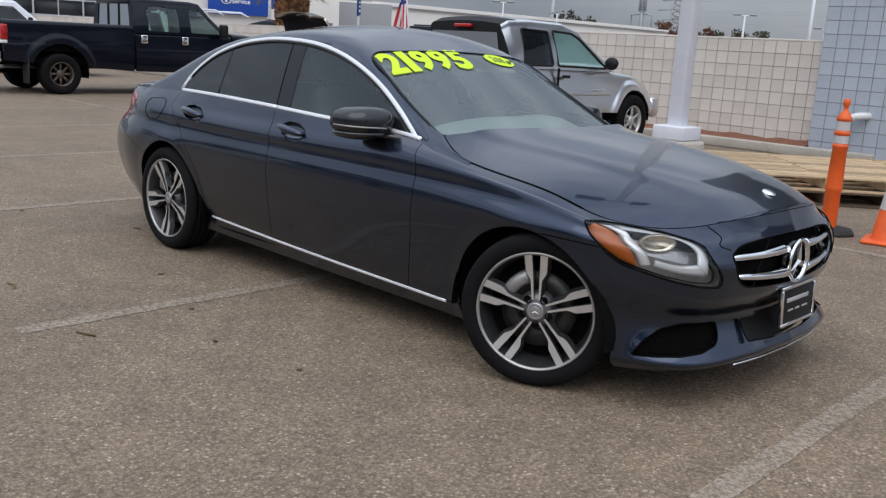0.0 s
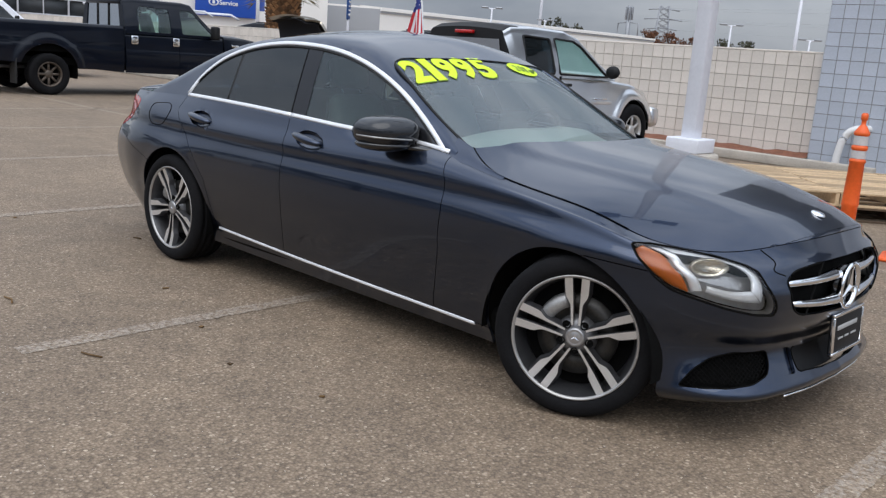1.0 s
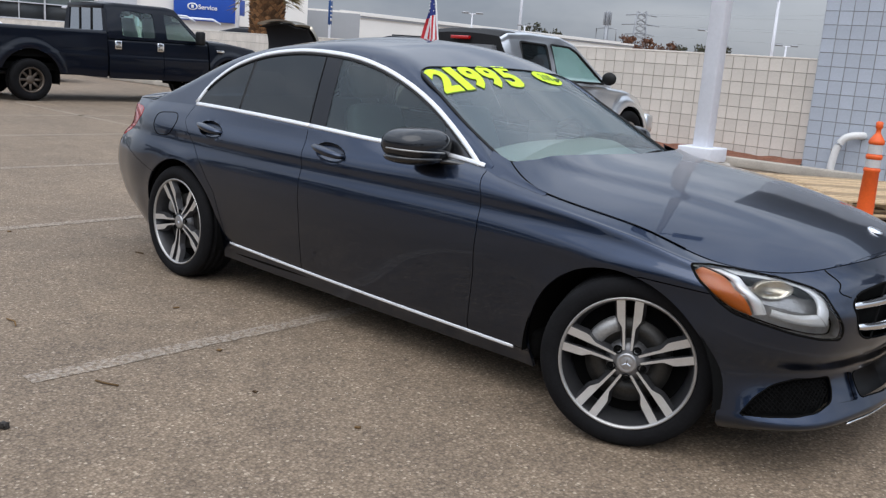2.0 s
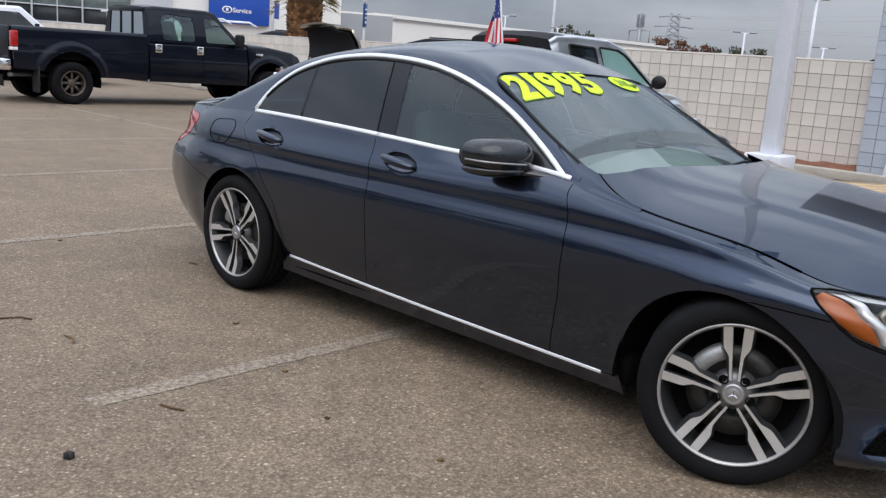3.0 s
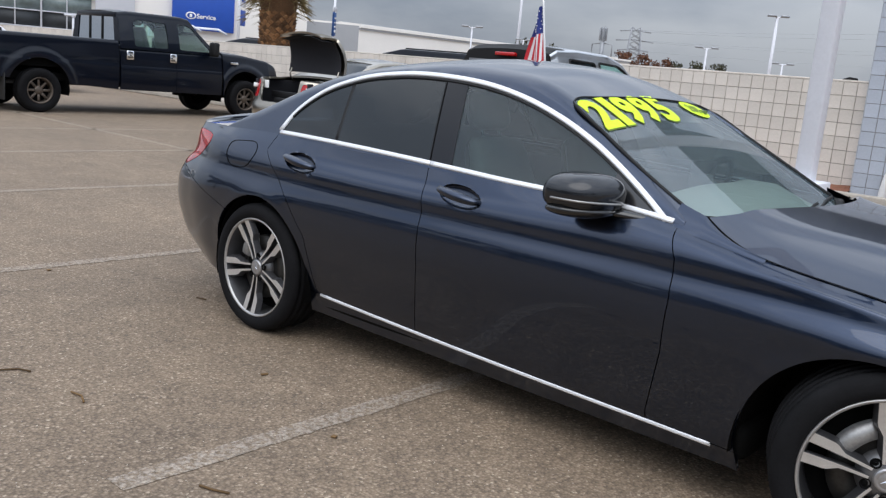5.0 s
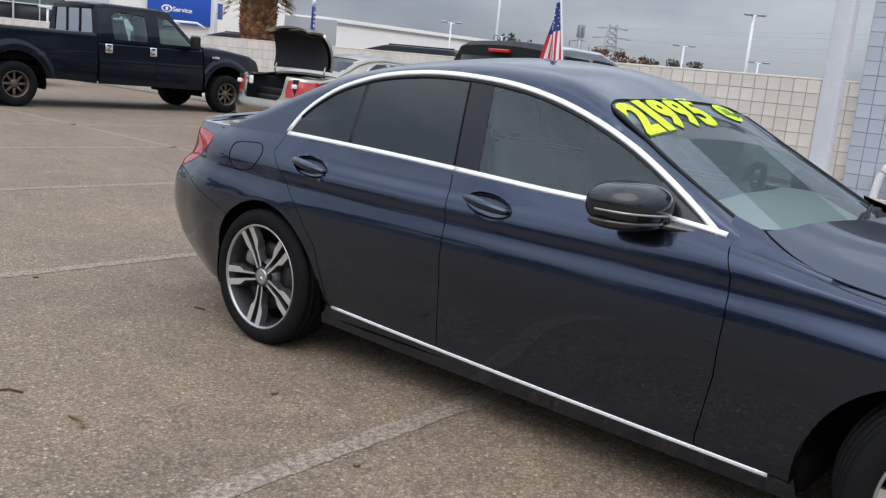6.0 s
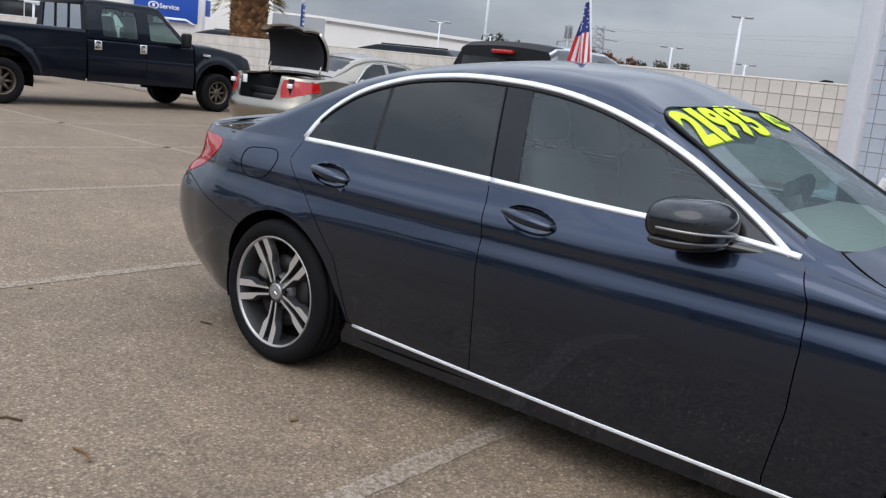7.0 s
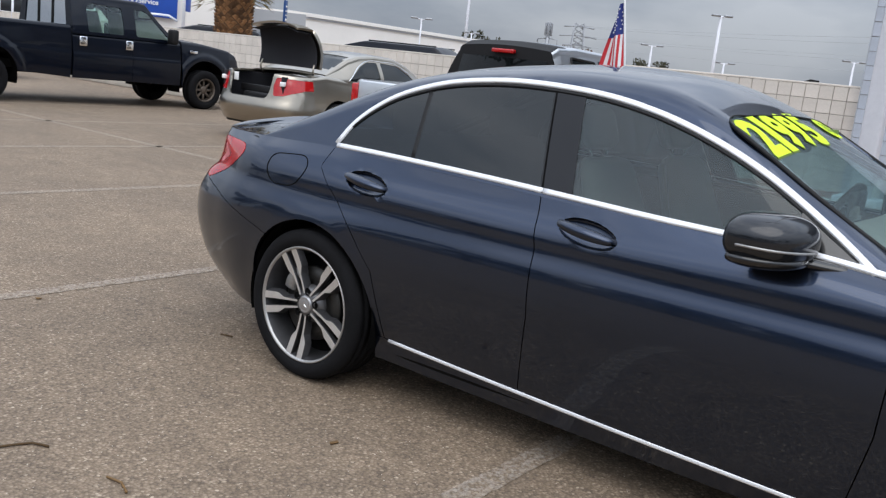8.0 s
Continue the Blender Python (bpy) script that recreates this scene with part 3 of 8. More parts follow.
# scattered litter on the asphalt
rng = random.Random(7)
for k, (x, y, w_, l_, turn) in enumerate(((0.05, -2.43, 0.022, 0.025, 20), (-0.86, -1.23, 0.012, 0.03, 75), (0.285, -1.585, 0.014, 0.018, 10), (-2.945, -1.187, 0.02, 0.022, 0),
                                          (0.78, -1.5, 0.015, 0.02, 35), (1.95, -2.2, 0.010, 0.035, 80), (-0.2, -1.42, 0.018, 0.018, 15), (3.0, 0.4, 0.015, 0.02, 20))):
    bm = bmesh.new()
    vs = block(bm, (-l_ / 2, -w_ / 2, 0.0), (l_ / 2, w_ / 2, 0.006 if k else 0.02), 0.002)
    for v in bm.verts:
        v.co += Vector((rng.uniform(-1, 1), rng.uniform(-1, 1), 0)) * 0.003
        v.co.z = max(0.001, v.co.z + 0.6 * abs(v.co.x) * 0.1)
    ob = part("dead_leaf" if k else "stone", bm, leaf_litter if k else asphalt_patch)
    ob.matrix_basis = pose(x, y, 0.001, 0, 0, turn)
    tagged(ob, "small curled brown dead leaf lying on the asphalt" if k else "small dark clod lying on the asphalt", "leaf" if k else "stone", "litter")
for x, y, pts in ((-1.445, -2.03, [(-0.05, -0.09), (-0.035, -0.03), (-0.01, 0.03), (0.045, 0.055)]), (-1.05, -1.95, [(-0.06, 0.0), (0.0, 0.012), (0.06, -0.01)]), (-0.12, -2.0, [(-0.05, 0.0), (0.0, 0.015), (0.05, 0.04)]), (-2.0, -0.8, [(-0.03, 0.0), (0.03, 0.02)])):
    bm = bmesh.new()
    tube(bm, [(x + a_, y + b_, 0.006) for a_, b_ in pts], 0.004, 6)
    tagged(part("twig", bm, leaf_litter), "thin dark curved twig lying on the asphalt", "twig", "litter")

# ---- block walls behind the stalls ----
B = 0.203


def block_mesh(name, depth, m):
    bm = bmesh.new()
    h = B / 2 - 0.003
    f, b_ = [], []
    for sx, sz in ((-1, -1), (1, -1), (1, 1), (-1, 1)):
        f.append(bm.verts.new((sx * (h - 0.003), -depth, sz * (h - 0.003))))
        b_.append(bm.verts.new((sx * h, 0, sz * h)))
    bm.faces.new(f)
    for k in range(4):
        bm.faces.new((b_[k], b_[(k + 1) % 4], f[(k + 1) % 4], f[k]))
    me = bpy.data.meshes.new(name)
    bm.to_mesh(me)
    bm.free()
    me.materials.append(m)
    return me


WALL_Y, WALL_X0, WALL_X1, COURSES, FOOT = 10.6, -34.0, -2.10, 8, 0.085
bm = bmesh.new()
STEP_X, DROP = WALL_X1 - 26 * B, 0.135
block(bm, (STEP_X, WALL_Y, 0.0), (WALL_X1, WALL_Y + 0.2, FOOT + COURSES * B), 0)
block(bm, (WALL_X0, WALL_Y, 0.0), (STEP_X, WALL_Y + 0.2, FOOT + COURSES * B - DROP), 0)
wall = tagged(part("wall_north", bm, mortar, smooth=False), "low beige block wall with a grid of dark joints", "wall", kind="structure")
for x0, x1, low_ in ((STEP_X, WALL_X1, 0.0), (WALL_X0, STEP_X, DROP)):
    bm = bmesh.new()
    block(bm, (x0, WALL_Y - 0.012, FOOT + COURSES * B - low_), (x1, WALL_Y + 0.21, FOOT + 0.03 + COURSES * B - low_), 0.006)
    part("coping", bm, beige_block, wall, "thin pale coping along the wall")
face = block_mesh("block_face", 0.012, beige_block)
near_cols = 37
total = int((WALL_X1 - WALL_X0) / B)
for i in range(near_cols):
    for j in range(COURSES):
        ob = new("block", face)
        ob.parent = wall
        ob.location = (WALL_X1 - (i + 0.5) * B, WALL_Y, FOOT + (j + 0.5) * B - (DROP if i >= 26 else 0))
verts, faces = [], []
h = B / 2 - 0.003
for i in range(near_cols, total):
    for j in range(COURSES):
        x, z = WALL_X1 - (i + 0.5) * B, FOOT + (j + 0.5) * B - DROP
        n0 = len(verts)
        for q, y in ((h - 0.003, WALL_Y - 0.012), (h, WALL_Y)):
            verts += [(x - q, y, z - q), (x + q, y, z - q), (x + q, y, z + q), (x - q, y, z + q)]
        faces.append((n0, n0 + 1, n0 + 2, n0 + 3))
        faces += [(n0 + 4 + k, n0 + 4 + (k + 1) % 4, n0 + (k + 1) % 4, n0 + k) for k in range(4)]
tagged(raw("far_blocks", verts, faces, beige_block, wall, smooth=False), kind="stuff")

# lilac building at the wall's end
LX0, LX1, LY, LH = -2.10, 9.0, 10.42, 3.86
bm = bmesh.new()
block(bm, (LX0, LY, 0.0), (LX1, LY + 7.0, LH), 0)
lilac = tagged(part("wall_east", bm, mortar, smooth=False), "tall pale lilac painted block wall of a building", "wall", kind="structure")
lface = block_mesh("lilac_block_face", 0.010, lilac_block)
for i in range(20):
    for j in range(15):
        ob = new("block", lface)
        ob.parent = lilac
        ob.location = (LX0 + (i + 0.5) * B, LY, (j + 0.5) * B)
verts, faces = [], []
for i in range(int((LX1 - LX0) / B)):
    for j in range(19):
        if i < 20 and j < 15:
            continue
        x, z = LX0 + (i + 0.5) * B, (j + 0.5) * B
        n0 = len(verts)
        for q, y in ((h - 0.003, LY - 0.010), (h, LY)):
            verts += [(x - q, y, z - q), (x + q, y, z - q), (x + q, y, z + q), (x - q, y, z + q)]
        faces.append((n0, n0 + 1, n0 + 2, n0 + 3))
        faces += [(n0 + 4 + k, n0 + 4 + (k + 1) % 4, n0 + (k + 1) % 4, n0 + k) for k in range(4)]
tagged(raw("far_blocks", verts, faces, lilac_block, lilac, smooth=False), kind="stuff")
# blocks on the building's end face
for j in range(19):
    ob = new("block", lface)
    ob.parent = lilac
    ob.matrix_basis = pose(LX0, LY + B / 2, (j + 0.5) * B, 0, 0, -90)

# kerb and planting strip before the wall
bm = bmesh.new()
block(bm, (-34, 9.75, 0.0), (LX0 + 1.2, 9.90, 0.15), 0.02)
tagged(part("kerb", bm, concrete), "pale concrete kerb along the planting strip", "kerb", kind="structure")
bm = bmesh.new()
bmesh.ops.create_grid(bm, x_segments=150, y_segments=5, size=1)
for v in bm.verts:
    x, y = -5.2 + (v.co.x + 1) / 2 * (LX0 + 5.2), 9.895 + (v.co.y + 1) / 2 * 0.71
    v.co = (x, y, 0.085 + 0.09 * (y - 9.895) / 0.71 + 0.04 * noise.noise((x * 3, y * 3, 0)))
tagged(part("planting_strip", bm, red_soil), "reddish-brown bark mulch before the block wall", "soil", kind="structure")

# dark ribbed metal cladding over the block storey
bm = bmesh.new()
block(bm, (LX0, LY - 0.06, LH), (LX1, LY + 7.0, 7.35), 0.02)
band = part("upper_cladding", bm, band_metal, lilac, "dark ribbed metal cladding over the block storey")
for k in range(52):
    bm = bmesh.new()
    block(bm, (LX0 + 0.07 + k * 0.21, LY - 0.105, LH + 0.02), (LX0 + 0.15 + k * 0.21, LY - 0.055, 7.33), 0.004, 1)
    part("cladding_rib", bm, band_metal, band)

# ---- the sedan for sale ----
sedan = thing("sedan", 0, 0, 0, 0, "dark blue-grey metallic four-door sedan parked across the stall lines", "car")
AXLES = (-1.42, 1.42)
ARCHES = {-1.42: (-1.42, 0.315, 0.350), 1.42: (1.400, 0.252, 0.390)}
REAR_SEAM = ([0.26, 0.294, 0.534, 0.683, 0.793, 0.885, 0.952, 1.0], [-1.02, -1.025, -1.074, -1.2, -1.325, -1.437, -1.415, -1.40])
MID_SEAM = ([0.26, 0.542, 0.768, 0.937, 1.0], [-0.397, -0.367, -0.381, -0.419, -0.43])
FRONT_SEAM = ([0.26, 0.488, 0.667, 0.797, 0.874, 1.0], [0.691, 0.737, 0.746, 0.735, 0.70, 0.66])


def body_grid():
    """The grid of the body's right half: places along it, with columns on the door seams, and heights."""
    rows = []
    for a_, b_ in zip(ROWS_V, ROWS_V[1:]):
        n = max(1, round((b_ - a_) / 0.0135))
        rows += list(np.linspace(a_, b_, n + 1)[:-1])
    rows = np.array(rows + [TOPV])
    counts = (66, 24, 88, 98, 52, 104)
    cols = np.zeros((sum(counts) + 1, len(rows)))
    for j, v in enumerate(rows):
        line = flank(FINE, np.full(700, v))
        marks = [0.0, np.interp(-1.5, line[:, 0], FINE)]
        for zs, xs in (REAR_SEAM, MID_SEAM, FRONT_SEAM):
            s = 2.0
            for _ in range(4):
                z = np.interp(s, FINE, line[:, 2])
                s = np.interp(np.interp(z, zs, xs), line[:, 0], FINE)
            marks.append(s)
        marks += [np.interp(1.42, line[:, 0], FINE), STATION[-1]]
        at = [0.0]
        for k, n in enumerate(counts):
            at += list(np.linspace(marks[k], marks[k + 1], n + 1)[1:])
        cols[:, j] = at
    edges = np.cumsum((0,) + counts)
    return cols, rows, edges


cols, rows, edge = body_grid()
grid_sv = np.stack([cols, np.broadcast_to(rows, cols.shape)], -1).copy()
live = np.ones((grid_sv.shape[0] - 1, grid_sv.shape[1] - 1), bool)
END = STATION[-1]
HEADLIGHT = rounded([(4.742, 0.725), (4.80, 0.86), (4.93, 0.905), (5.09, 0.885), (5.15, 0.80), (5.21, 0.71), (5.25, 0.57), (5.305, 0.49), (5.30, 0.462), (5.21, 0.461), (5.10, 0.466), (4.977, 0.476), (4.90, 0.484), (4.838, 0.512), (4.780, 0.62)], 0.02)
GRILLE = rounded([(5.350, 0.61), (5.385, 0.485), (5.44, 0.455), (END + 0.3, 0.43), (END + 0.3, 0.75), (5.56, 0.728), (5.40, 0.690)], 0.04)
INTAKE = rounded([(5.485, 0.245), (5.495, 0.18), (5.51, 0.130), (5.68, 0.117), (END + 0.3, 0.112), (END + 0.3, 0.26)], 0.02)
VENT = rounded([(4.952, 0.102), (5.008, 0.170), (5.077, 0.224), (5.165, 0.252), (5.33, 0.255), (5.345, 0.195), (5.33, 0.148), (5.252, 0.121), (5.15, 0.110), (5.05, 0.106)], 0.02)
CHANNEL = rounded([(5.352, 0.256), (5.478, 0.247), (5.487, 0.18), (5.49, 0.128), (5.36, 0.140), (5.356, 0.19)], 0.01)
TAIL = rounded([(0.875, 0.585), (0.72, 0.60), (0.42, 0.62), (0.40, 0.80), (0.70, 0.85), (0.96, 0.855), (1.10, 0.845), (1.125, 0.79), (1.0, 0.68)], 0.05)
hole = {}
for key, poly in (("headlight", HEADLIGHT), ("grille", GRILLE), ("intake", INTAKE), ("vent", VENT), ("channel", CHANNEL), ("tail", TAIL)):
    hole[key] = cut(grid_sv, live, poly)
    live &= ~hole[key]
skin = flank(grid_sv[..., 0], grid_sv[..., 1])
skin[-1, :, 1] = 0
skin[0, :, 1] = 0
flat = skin[..., [0, 2]].copy()
side_live = live.copy()
side_live[: edge[0] + 26] = False
side_live[edge[5] + 66:] = False
well = np.zeros_like(live)
for axle in AXLES:
    cx, cz, ARCH_R = ARCHES[axle]
    ring = [(cx + ARCH_R * math.cos(k * math.tau / 96), cz + ARCH_R * math.sin(k * math.tau / 96)) for k in range(96)]
    arch = [p for p in ring if p[1] >= cz] + [(cx - ARCH_R, cz), (cx - ARCH_R + 0.02, 0.1), (cx + ARCH_R - 0.02, 0.1)]
    well |= cut(flat, side_live & ~well, arch)
live &= ~well
HANDLES = ((-1.17, 0.856, "rear"), (-0.205, 0.851, "front"))
bowl = np.zeros_like(live)
for cx, cz, _ in HANDLES:
    oval = [(cx + 0.108 * math.cos(k * math.tau / 40), cz + 0.040 * math.sin(k * math.tau / 40) - 0.012 * math.cos(k * math.tau / 40)) for k in range(40)]
    bowl |= cut(flat, side_live & ~well & ~bowl, oval)
live &= ~bowl
seam_zone = np.zeros_like(live)
seam_zone[edge[0] + 26: edge[1] + 8] = True
low_tail = cut(flat, seam_zone & side_live & ~well & ~bowl, [(-2.60, 0.0), (-2.60, 0.742), (-2.30, 0.736), (-2.10, 0.690), (-1.60, 0.545), (-1.60, 0.0)])
skin[..., 0], skin[..., 2] = flat[..., 0], flat[..., 1]
# flare of the arches
for axle in AXLES:
    cx, cz, ARCH_R = ARCHES[axle]
    d = np.hypot(skin[..., 0] - cx, skin[..., 2] - cz)
    skin[..., 1] += 0.005 * np.exp(-(((d - ARCH_R) / 0.035) ** 2)) * (skin[..., 1] > 0.7)

ci, ri = np.meshgrid(np.arange(live.shape[0]), np.arange(live.shape[1]), indexing="ij")
row_at = lambda v: int(np.argmin(np.abs(rows - v)))
low_row, rear_row, front_row = row_at(0.105), row_at(0.60), row_at(0.525)
back, front = ci < edge[1], ci >= edge[5]
middle = (ci >= edge[2]) & (ci < edge[4])
is_rear_bumper = np.where(ci < edge[0] + 26, ri < rear_row, low_tail)
is_front_bumper = front & ((ri < front_row) | (cols[:-1, :][ci, ri] > 5.09))
is_sill = (~back) & (~front) & (ri < low_row)
panels = {
    "rear_bumper": (is_rear_bumper, True),
    "front_bumper": (is_front_bumper, True),
    "sill": (is_sill, False),
    "quarter_panel": (((ci < edge[2]) & ~is_rear_bumper & ~is_sill), False),
    "rear_door": (((ci >= edge[2]) & (ci < edge[3]) & ~is_sill), False),
    "front_door": (((ci >= edge[3]) & (ci < edge[4]) & ~is_sill), False),
    "front_fender": (((ci >= edge[4]) & ~is_front_bumper & ~is_sill), False),
}
tail_panel = panels["quarter_panel"][0] & (cols[:-1, :][ci, ri] < 0.40)
panels["quarter_panel"] = (panels["quarter_panel"][0] & ~tail_panel, False)
panels["trunk_lid_face"] = (tail_panel, True)


def sided(pts, sgn):
    out = np.array(pts, float).copy()
    out[..., 1] *= sgn
    return out


made = {}
for key, (mask, both) in panels.items():
    if both:
        made[key] = panel(key, [(sided(skin, s), mask & live, s < 0) for s in (1, -1)], car_paint, sedan)
    else:
        for s in (-1, 1):
            made[key, s] = panel(key, [(sided(skin, s), mask & live, s < 0)], car_paint, sedan)

# dark inner shell behind the gaps
du = np.gradient(skin, axis=0)
dv = np.gradient(skin, axis=1)
nrm = np.cross(dv, du)
nrm /= np.maximum(np.linalg.norm(nrm, axis=-1, keepdims=True), 1e-9)
inner = skin - nrm * 0.014
inner[..., 1] = np.maximum(inner[..., 1], 0)
shell_cells = ~well & ~hole["grille"] & ~hole["intake"] & ~hole["headlight"] & ~hole["tail"] & ~hole["vent"] & ~hole["channel"] & ~bowl
panel("inner_shell", [(sided(inner, s), shell_cells, s < 0) for s in (1, -1)], shadow_black, sedan, fold=0)


# hood
def hood_height(x):
    return hermite(x, [0.6, 0.93, 1.2, 1.5, 1.8, 1.95, 2.06], [1.0, 0.962, 0.935, 0.895, 0.842, 0.803, 0.752])


s_hood = np.linspace(place_x(0.765, TOPV), END, 90)
eta = np.linspace(1, 0, 34)
seam_line = []
hood = np.zeros((len(s_hood), len(eta), 3))
for i, s in enumerate(s_hood):
    ex, ey, ez = flank(np.array([s]), np.array([TOPV]))[0]
    ey, ez = ey - 0.004 * min(1, ey / 0.1), ez + 0.001
    near = max(0, (1.0 - ex) / 0.235)
    ey, ez = ey - 0.055 * near**2, ez + 0.046 * near**2
    seam_line.append((ex, ey, ez))
    bow = 0.165 * max(0, 1 - (ex - 0.765) / 0.5) ** 2 + (2.06 - ex) * 0.02
    for j, e in enumerate(eta):
        x = ex + bow * (1 - e * e)
        rise = hood_height(x) - ez
        bulge = 0.010 / (1 + math.exp(min(60, (e * ey - 0.57 + 0.15 * (x - 0.9)) / 0.010))) * min(1, max(0, (1.98 - x) / 0.4))
        hood[i, j] = x, e * ey, ez + rise * (1 - e**2.6) + bulge
hood_cells = np.ones((len(s_hood) - 1, len(eta) - 1), bool)
# shut line across the nose: the strip ahead of it belongs to the grille surround
NOSE_LINE = [(2.050, 0.0), (2.045, 0.16), (2.028, 0.30), (2.004, 0.40), (1.975, 0.455)]
nose_edge = [tuple(p) for p in spline2(NOSE_LINE, 24)]
flat_hood = hood[..., :2].copy()
ahead = cut(flat_hood, hood_cells, [(2.050, -0.2)] + nose_edge + [(2.6, 0.47), (2.6, -0.2)])
hood[..., :2] = flat_hood
hood[:, -1, 1] = 0
made["hood"] = panel("hood", [(sided(hood, s), hood_cells & ~ahead, s < 0) for s in (1, -1)], car_paint, sedan, gap=0.0025)
panel("nose_panel", [(sided(hood, s), ahead, s < 0) for s in (1, -1)], car_paint, sedan, gap=0.001)
panel("hood_underside", [(sided(hood - np.array([0, 0, 0.016]), s), hood_cells, s < 0) for s in (1, -1)], shadow_black, made["hood"], fold=0)

# fender top between the hood's rear corner and the belt
patch = []
for s, (hx, hy, hz) in zip(s_hood, seam_line):
    if hx < 1.01:
        ox, oy, oz = flank(np.array([s]), np.array([TOPV]))[0]
        low_edge = flank(np.array([s]), np.array([TOPV - 0.03]))[0] + np.array([0, 0.0015, 0])
        patch.append([tuple(low_edge)] + [(ox + (hx - ox) * u, oy + 0.002 + (hy + 0.001 - oy) * u, oz + 0.002 + (hz - oz) * u + 0.006 * math.sin(math.pi * u)) for u in np.linspace(0, 1, 8)])
ox, oy, oz = flank(np.array([place_x(0.66, TOPV)]), np.array([TOPV]))[0]
first = patch[0][-1]
patch.insert(0, [(0.66, oy + 0.012, oz - 0.03)] + [(0.66 + (first[0] - 0.10 - 0.66) * u, oy + (first[1] - 0.01 - oy) * u, oz + (first[2] + 0.03 - oz) * u) for u in np.linspace(0, 1, 8)])
patch = np.array(patch)
for s in (-1, 1):
    panel("fender_top", [(sided(patch, s), np.ones((len(patch) - 1, 8), bool), s < 0)], car_paint, made["front_fender", s], gap=0.0, fold=0)

for s in (-1, 1):
    bm = bmesh.new()
    tube(bm, [(x_, s * (y_ + 0.0015), z_ + 0.0035) for x_, y_, z_ in seam_line if x_ < 1.60], [0.0026 if x_ < 1.0 else 0.0014 for x_, _, _ in seam_line if x_ < 1.60], 6)
    part("hood_seam", bm, shadow_black, made["front_fender", s], "dark gap along the hood's edge")

# deck
s_deck = np.linspace(0, place_x(-1.62, TOPV), 60)
deck = np.zeros((len(s_deck), 26, 3))
for i, s in enumerate(s_deck):
    ex, ey, ez = flank(np.array([s]), np.array([TOPV]))[0]
    for j, e in enumerate(np.linspace(1, 0, 26)):
        deck[i, j] = ex, e * ey, ez + 0.022 * (1 - e * e) * min(1, ey / 0.3)
made["trunk_lid"] = panel("trunk_lid", [(sided(deck, s), np.ones((59, 25), bool), s < 0) for s in (1, -1)], car_paint, sedan, gap=0.001)
bm = bmesh.new()
lip = [(-2.350 + 0.12 * (y / 0.6) ** 2, y, 0.979 - 0.022 * (y / 0.6) ** 2) for y in np.linspace(-0.61, 0.61, 31)]
tube(bm, lip, [0.004 + 0.014 * (1 - abs(k - 15) / 15) ** 0.4 for k in range(31)], 10, flat=0.30)
part("spoiler_lip", bm, car_paint, made["trunk_lid"])

# cabin
cabin_x = np.concatenate([np.linspace(-2.0, -1.42, 38)[:-1], np.linspace(-1.42, 0.80, 150)[:-1], np.linspace(0.80, 0.96, 10)])
cabin = np.array([cabin_section(float(x)) for x in cabin_x])
# tuck the rear corner under the deck
tuck = np.clip((-1.88 - cabin_x) / 0.12, 0, 1) ** 2
cabin[:, :26, 1] -= 0.022 * tuck[:, None]
cabin[:, :26, 2] -= 0.010 * tuck[:, None]
N_SIDE = 22 + 7
c_live = np.ones((cabin.shape[0] - 1, cabin.shape[1] - 1), bool)
DLO_TOP = [(-1.415, 0.985), (-1.375, 1.062), (-1.25, 1.177), (-1.05, 1.261), (-0.8, 1.304), (-0.5, 1.310), (-0.28, 1.292), (-0.07, 1.250), (0.105, 1.195), (0.271, 1.126), (0.445, 1.033), (0.578, 0.951), (0.70, 0.868)]
dlo_top = spline2(DLO_TOP, 70)
dlo_low_x = np.linspace(0.69, -1.405, 40)
dlo_low = np.stack([dlo_low_x, belt_at(dlo_low_x)[1] + 0.004], 1)
DLO = [tuple(p) for p in dlo_top] + [tuple(p) for p in dlo_low]
c_flat = cabin[..., [0, 2]].copy()
mask = c_live.copy()
mask[:, N_SIDE - 3:] = False
glass_cells = cut(c_flat, mask, DLO)
pillar_cells = cut(c_flat, glass_cells, [(-0.418, 0.90), (-0.292, 0.90), (-0.418, 1.34), (-0.544, 1.34)])
cabin[..., 0], cabin[..., 2] = c_flat[..., 0], c_flat[..., 1]
c_live &= ~glass_cells
WIND = [(0.655, 0.69), (0.50, 0.672), (0.3, 0.632), (0.1, 0.572), (0.085, 0.54), (0.10, 0.4), (0.115, 0.2), (0.12, -0.1), (1.2, -0.1), (1.2, 0.69)]
BACK = [(-1.83, 0.575), (-1.55, 0.56), (-1.30, 0.50), (-1.265, 0.44), (-1.245, 0.2), (-1.24, -0.1), (-2.2, -0.1), (-2.2, 0.575)]
top_flat = cabin[..., :2].copy()
mask = c_live.copy()
mask[:, : 22 + 2] = False
wind_cells = cut(top_flat, mask & (cabin[:-1, :-1, 0] > -0.6), WIND)
back_cells = cut(top_flat, mask & (cabin[:-1, :-1, 0] < -0.6), BACK)
shift = np.abs(top_flat - cabin[..., :2]).max(-1) > 1e-7
cabin[..., :2] = top_flat
cabin[..., 2] = np.where(shift, roof_z(cabin[..., 0], cabin[..., 1]), cabin[..., 2])
cabin[:, -1, 1] = 0
c_live &= ~(wind_cells | back_cells)
c_live &= ~((cabin[1:, 1:, 0] > 0.725) & (cabin[:-1, :-1, 1] > 0.70))
cdu, cdv = np.gradient(cabin, axis=0), np.gradient(cabin, axis=1)
cn = np.cross(cdv, cdu)
cn /= np.maximum(np.linalg.norm(cn, axis=-1, keepdims=True), 1e-9)
